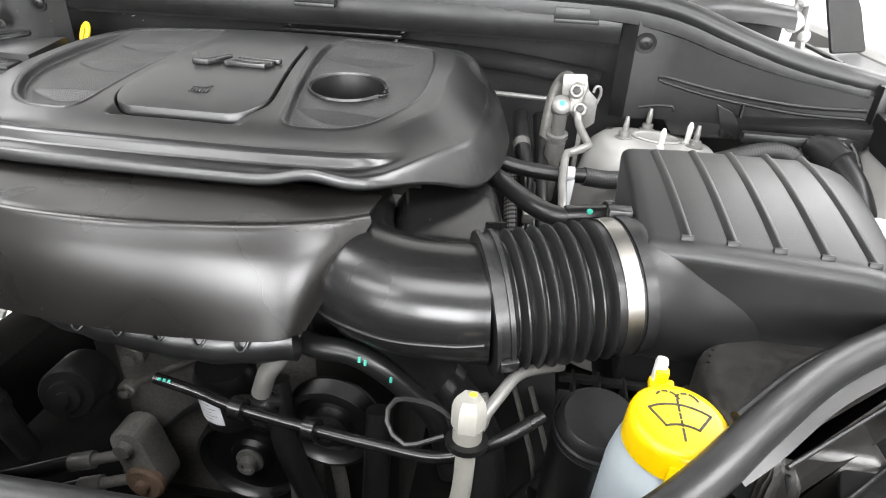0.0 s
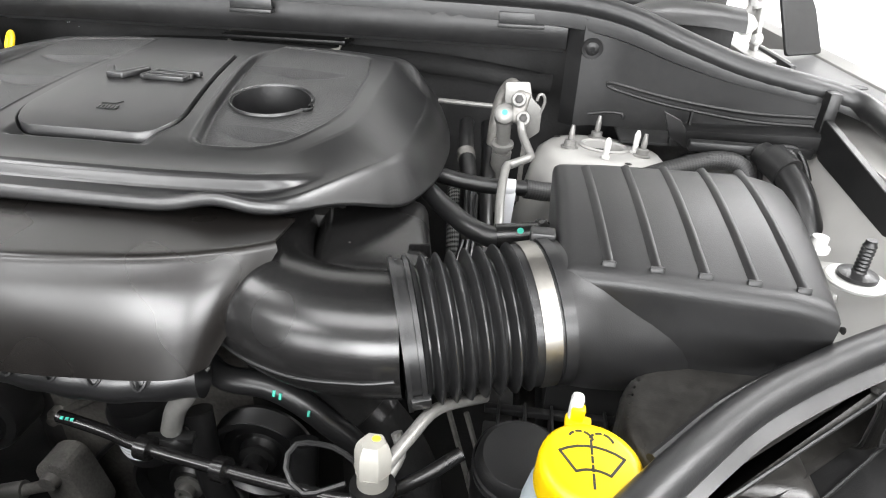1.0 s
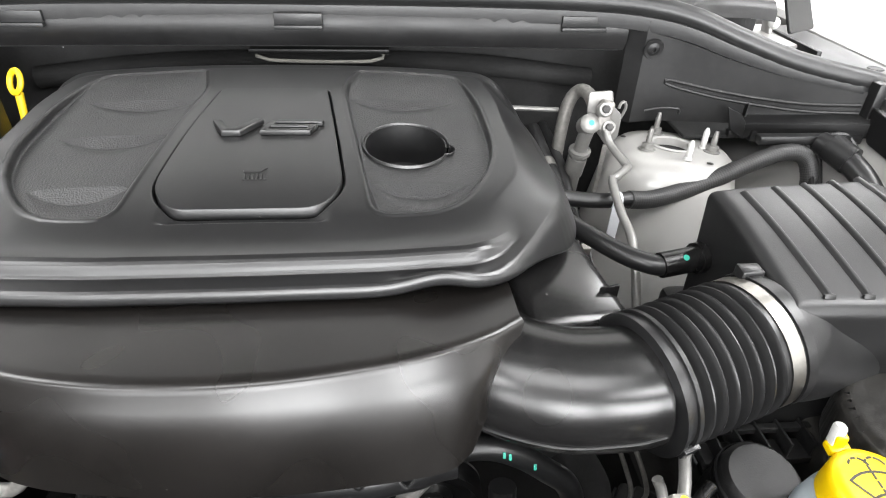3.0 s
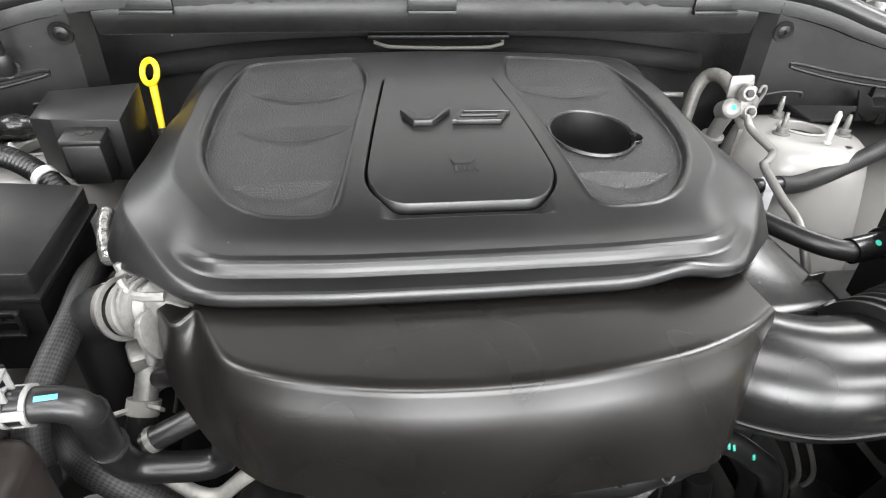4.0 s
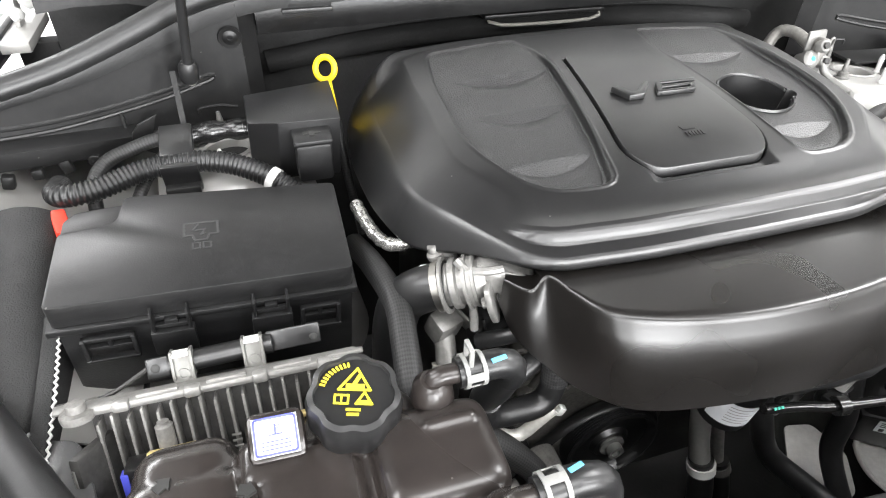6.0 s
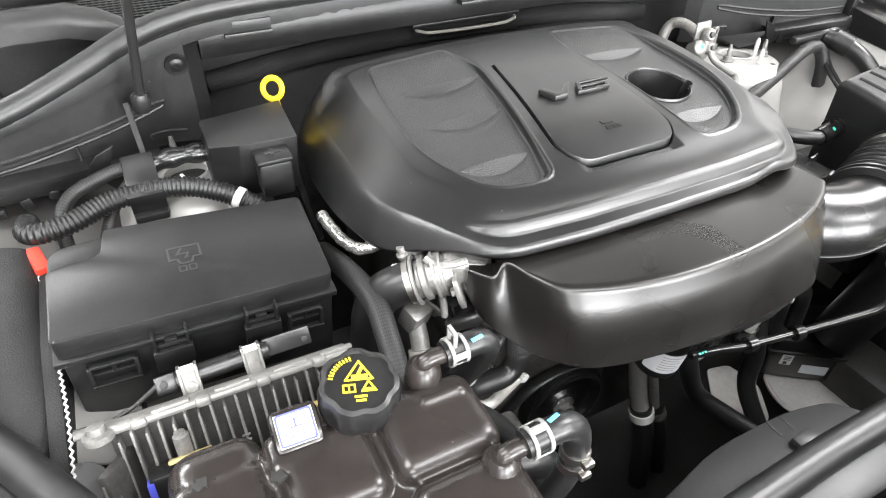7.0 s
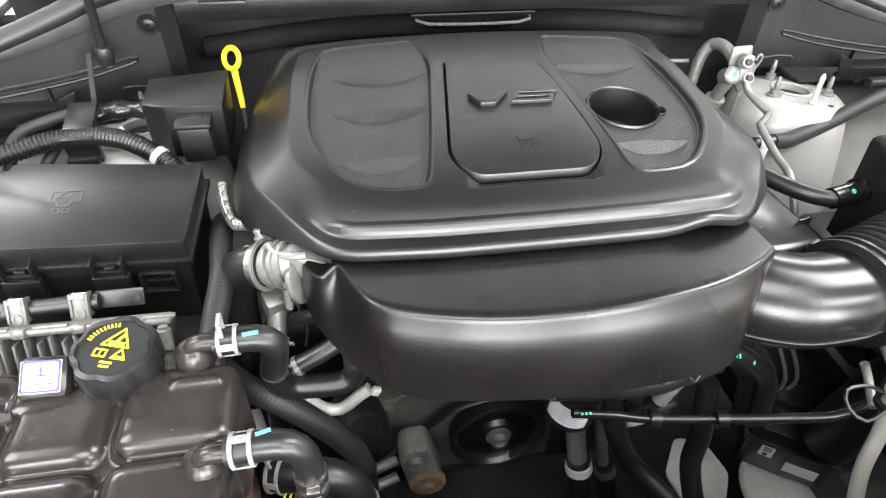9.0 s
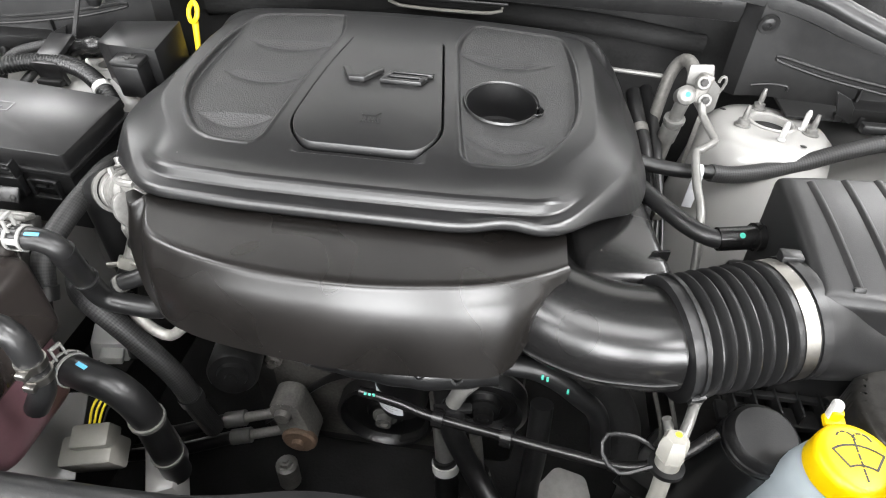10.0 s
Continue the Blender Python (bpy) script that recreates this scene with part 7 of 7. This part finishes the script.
part("pipe", tube([(-0.325, -0.49, 0.785), (-0.311, -0.505, 0.768), (-0.292, -0.506, 0.742), (-0.272, -0.506, 0.736), (-0.250, -0.506, 0.757), (-0.236, -0.505, 0.768)], 0.0075, 12), M_CASTB, pp)
part("end_clip", rbox(0.010, 0.008, 0.012, 0.002, pose(-0.229, -0.507, 0.764, 0, 30, 0)), M_WHITE, pp)
wc = thing("wiring_connector", "pale grey plastic wiring connector", "connector", (-0.40, -0.47, 0.66))
part("shell", join(rbox(0.05, 0.04, 0.05, 0.005, pose(-0.403, -0.468, 0.655, 10, 15, 20)), rbox(0.03, 0.02, 0.02, 0.003, pose(-0.39, -0.492, 0.655, 10, 15, 20))), M_WHITE, wc)
wp = thing("wiring_plug", "pale grey wiring plug with yellow wires", "connector", (-0.33, -0.64, 0.6))
part("shell", join(rbox(0.07, 0.04, 0.045, 0.006, pose(-0.345, -0.625, 0.63, 20, -8, 10)), rbox(0.05, 0.03, 0.03, 0.004, pose(-0.34, -0.618, 0.655, 20, -8, 10))), M_CREAM, wp)
for k in range(4):
    part("wire", tube([(-0.350 + 0.006 * k, -0.61, 0.665), (-0.345 + 0.007 * k, -0.59, 0.69), (-0.33 + 0.006 * k, -0.56, 0.70)], 0.0016, 6), M_YELPRINT if k < 3 else M_RUBBER, wp)
sh = thing("heat_shield", "pale bent sheet metal shield low beside the radiator", "shield", (-0.36, -0.60, 0.5))
part("plate", join(rbox(0.10, 0.12, 0.003, 0.001, pose(-0.45, -0.60, 0.60, 20, 10, 20)), rbox(0.04, 0.10, 0.10, 0.01, pose(-0.30, -0.58, 0.52, 10, 0, 25))), M_BODY, sh)
ap = thing("aluminium_bracket", "pale aluminium bracket plate beside the hydraulic module", "bracket", (0.33, -0.60, 0.45))
part("plate", prism(round_poly([(0.489, -0.552), (0.481, -0.652), (0.346, -0.598), (0.338, -0.555), (0.360, -0.505), (0.395, -0.49)], 0.006, 3), 0.441, 0.445, 0.001), M_PALEPLATE, ap)
part("arm", prism(round_poly([(0.270, -0.445), (0.317, -0.456), (0.330, -0.52), (0.290, -0.579), (0.236, -0.592), (0.225, -0.505)], 0.010, 3), 0.446, 0.450, 0.001), M_PALEPLATE, ap)
part("raised_edge", tube([(0.385, -0.49, 0.447), (0.352, -0.52, 0.448), (0.338, -0.56, 0.448), (0.346, -0.598, 0.447)], 0.004, 8), M_PALEPLATE, ap)
cdt = thing("cooling_duct", "black curved plastic duct low in the bay", "duct", (0.20, -0.52, 0.5))
part("duct", tube([(0.085, -0.485, 0.70), (0.100, -0.506, 0.62), (0.135, -0.520, 0.54), (0.177, -0.560, 0.505), (0.205, -0.597, 0.49), (0.235, -0.63, 0.48)], 0.016, 16), M_RUBBER, cdt)
part("duct", tube([(0.216, -0.51, 0.70), (0.217, -0.536, 0.62), (0.216, -0.549, 0.55), (0.220, -0.599, 0.49), (0.228, -0.63, 0.46)], 0.015, 14), M_RUBBER, cdt)
rh = thing("vacuum_hose", "black hose with teal paint marks below the intake duct", "hose", (0.25, -0.58, 0.7))
part("hose", tube([(0.12, -0.51, 0.797), (0.152, -0.53, 0.796), (0.193, -0.53, 0.792), (0.222, -0.53, 0.778), (0.251, -0.53, 0.753), (0.281, -0.53, 0.719), (0.30, -0.53, 0.64)], 0.0125, 16), M_RUBBER, rh)
for a, b in (((0.204, -0.53, 0.7875), (0.207, -0.53, 0.786)), ((0.210, -0.53, 0.7845), (0.213, -0.53, 0.783)), ((0.236, -0.53, 0.767), (0.238, -0.53, 0.765))):
    part("paint_mark", rbox(0.0028, 0.004, 0.006, 0.0004, pose(a[0], a[1] - 0.0108, a[2] + 0.0062, -35, 0, 0)), M_TEAL, rh)
uh = thing("radiator_hose", "thick black radiator hose low behind the intake duct", "hose", (0.28, -0.47, 0.65))
part("hose", tube([(0.16, -0.42, 0.76), (0.22, -0.445, 0.745), (0.28, -0.465, 0.71), (0.325, -0.48, 0.65), (0.34, -0.49, 0.57)], 0.027, 20), M_LINER, uh)
part("ring_clamp", tube([(0.2765, -0.464, 0.7125), (0.287, -0.467, 0.704)], 0.0285, 22, 0.004), M_MATTE, uh)
md = thing("brake_module", "black boxed hydraulic module with small white labels", "control module", (0.34, -0.52, 0.5))
mm = pose(0.434, -0.490, 0.50, 0, 0, -35)
part("module", rbox(0.13, 0.11, 0.10, 0.008, mm), M_COVER, md)
part("flange", rbox(0.14, 0.12, 0.006, 0.002, mm @ pose(0, 0, 0.02)), M_COVER, md)
lab = part("module_label", rbox(0.020, 0.001, 0.026, 0, mm @ pose(-0.03, -0.0562, 0.002)), M_LABEL, md, "small white printed label", smooth=False)
part("print_bars", join(*[rbox(0.012, 0.0006, 0.002, 0, mm @ pose(-0.03, -0.0568, 0.010 - 0.004 * k)) for k in range(3)], rbox(0.007, 0.0006, 0.007, 0, mm @ pose(-0.031, -0.0568, -0.006))), M_BLACKPRINT, lab, smooth=False)
part("module_label", rbox(0.048, 0.001, 0.022, 0, mm @ pose(0.025, -0.0562, -0.018)), M_LABEL, md, smooth=False)
part("plug", rbox(0.05, 0.05, 0.03, 0.006, mm @ pose(-0.02, 0.01, 0.065)), M_RUBBER, md)
for k in range(2):
    part("brake_pipe", tube([(0.40 + 0.02 * k, -0.45, 0.55), (0.39 + 0.02 * k, -0.47, 0.62), (0.36 + 0.02 * k, -0.44, 0.70)], 0.0032, 8), M_DULL, md)

# padded sleeve beside the fuse box
pd = thing("padded_duct", "black padded fabric duct with a pale stitched seam", "duct", (-0.73, -0.38, 0.8))
part("padding", tube([(-0.754, -0.20, 0.905), (-0.752, -0.30, 0.868), (-0.748, -0.40, 0.835), (-0.742, -0.52, 0.78)], 0.035, 18, 0.02, flat=0.8), M_FABRIC, pd)
sl = spline([(-0.722, -0.20, 0.905), (-0.716, -0.26, 0.885), (-0.709, -0.34, 0.872), (-0.704, -0.42, 0.862), (-0.704, -0.49, 0.85)], 0.004)
part("stitching", tube([(p.x + 0.0012 * (-1) ** i, p.y, p.z + 0.002) for i, p in enumerate(sl)], 0.0013, 6, smooth_line=False), M_WHITE, pd, "pale zigzag stitched seam")
part("side_panel", prism(round_poly([(-0.21, 0.90), (-0.49, 0.845), (-0.49, 0.62), (-0.21, 0.70)], 0.01, 3), -0.012, 0.004, 0.003, 2, Matrix(((0, 0, 1, -0.712), (1, 0, 0, 0), (0, 1, 0, 0), (0, 0, 0, 1)))), M_FABRIC, pd)

# red plastic pieces at the left side
for rx_, ry_, rz_, ra_ in ((-0.716, -0.215, 0.905, 20), (-0.71, -0.035, 0.985, -30)):
    rc = thing("fuse_link", "small red plastic fusible link cover on black cables", "fuse", (rx_, ry_, rz_ - 0.02), "red link covers")
    part("link_cover", rbox(0.016, 0.034, 0.014, 0.003, pose(rx_, ry_, rz_, 20, 10, ra_)), M_RED, rc)
    part("cable", tube([(rx_ - 0.004, ry_ + 0.012, rz_ - 0.006), (rx_ - 0.01, ry_ + 0.03, rz_ - 0.03), (rx_ - 0.02, ry_ + 0.05, rz_ - 0.10)], 0.006, 10), M_RUBBER, rc)
cav = thing("wiper_linkage", "pale brown metal wiper linkage inside the dark cowl cavity", "wiper linkage", (-0.60, 0.04, 1.0))
part("arm", rbox(0.07, 0.05, 0.012, 0.004, pose(-0.60, 0.045, 1.0, 25, 10, 30)), material("tan_primer", (0.16, 0.12, 0.10), 0.6, vary=0.3), cav)
part("rod", tube([(-0.66, 0.02, 0.93), (-0.655, 0.03, 0.98), (-0.65, 0.05, 1.02)], 0.004, 8), M_DULL, cav)
part("pivot", lathe([(0.014, 0), (0.014, 0.01), (0.006, 0.012), (0.006, 0.02)], pose(-0.70, 0.03, 0.97, 20, 0, 0), 14), M_DULL, cav)
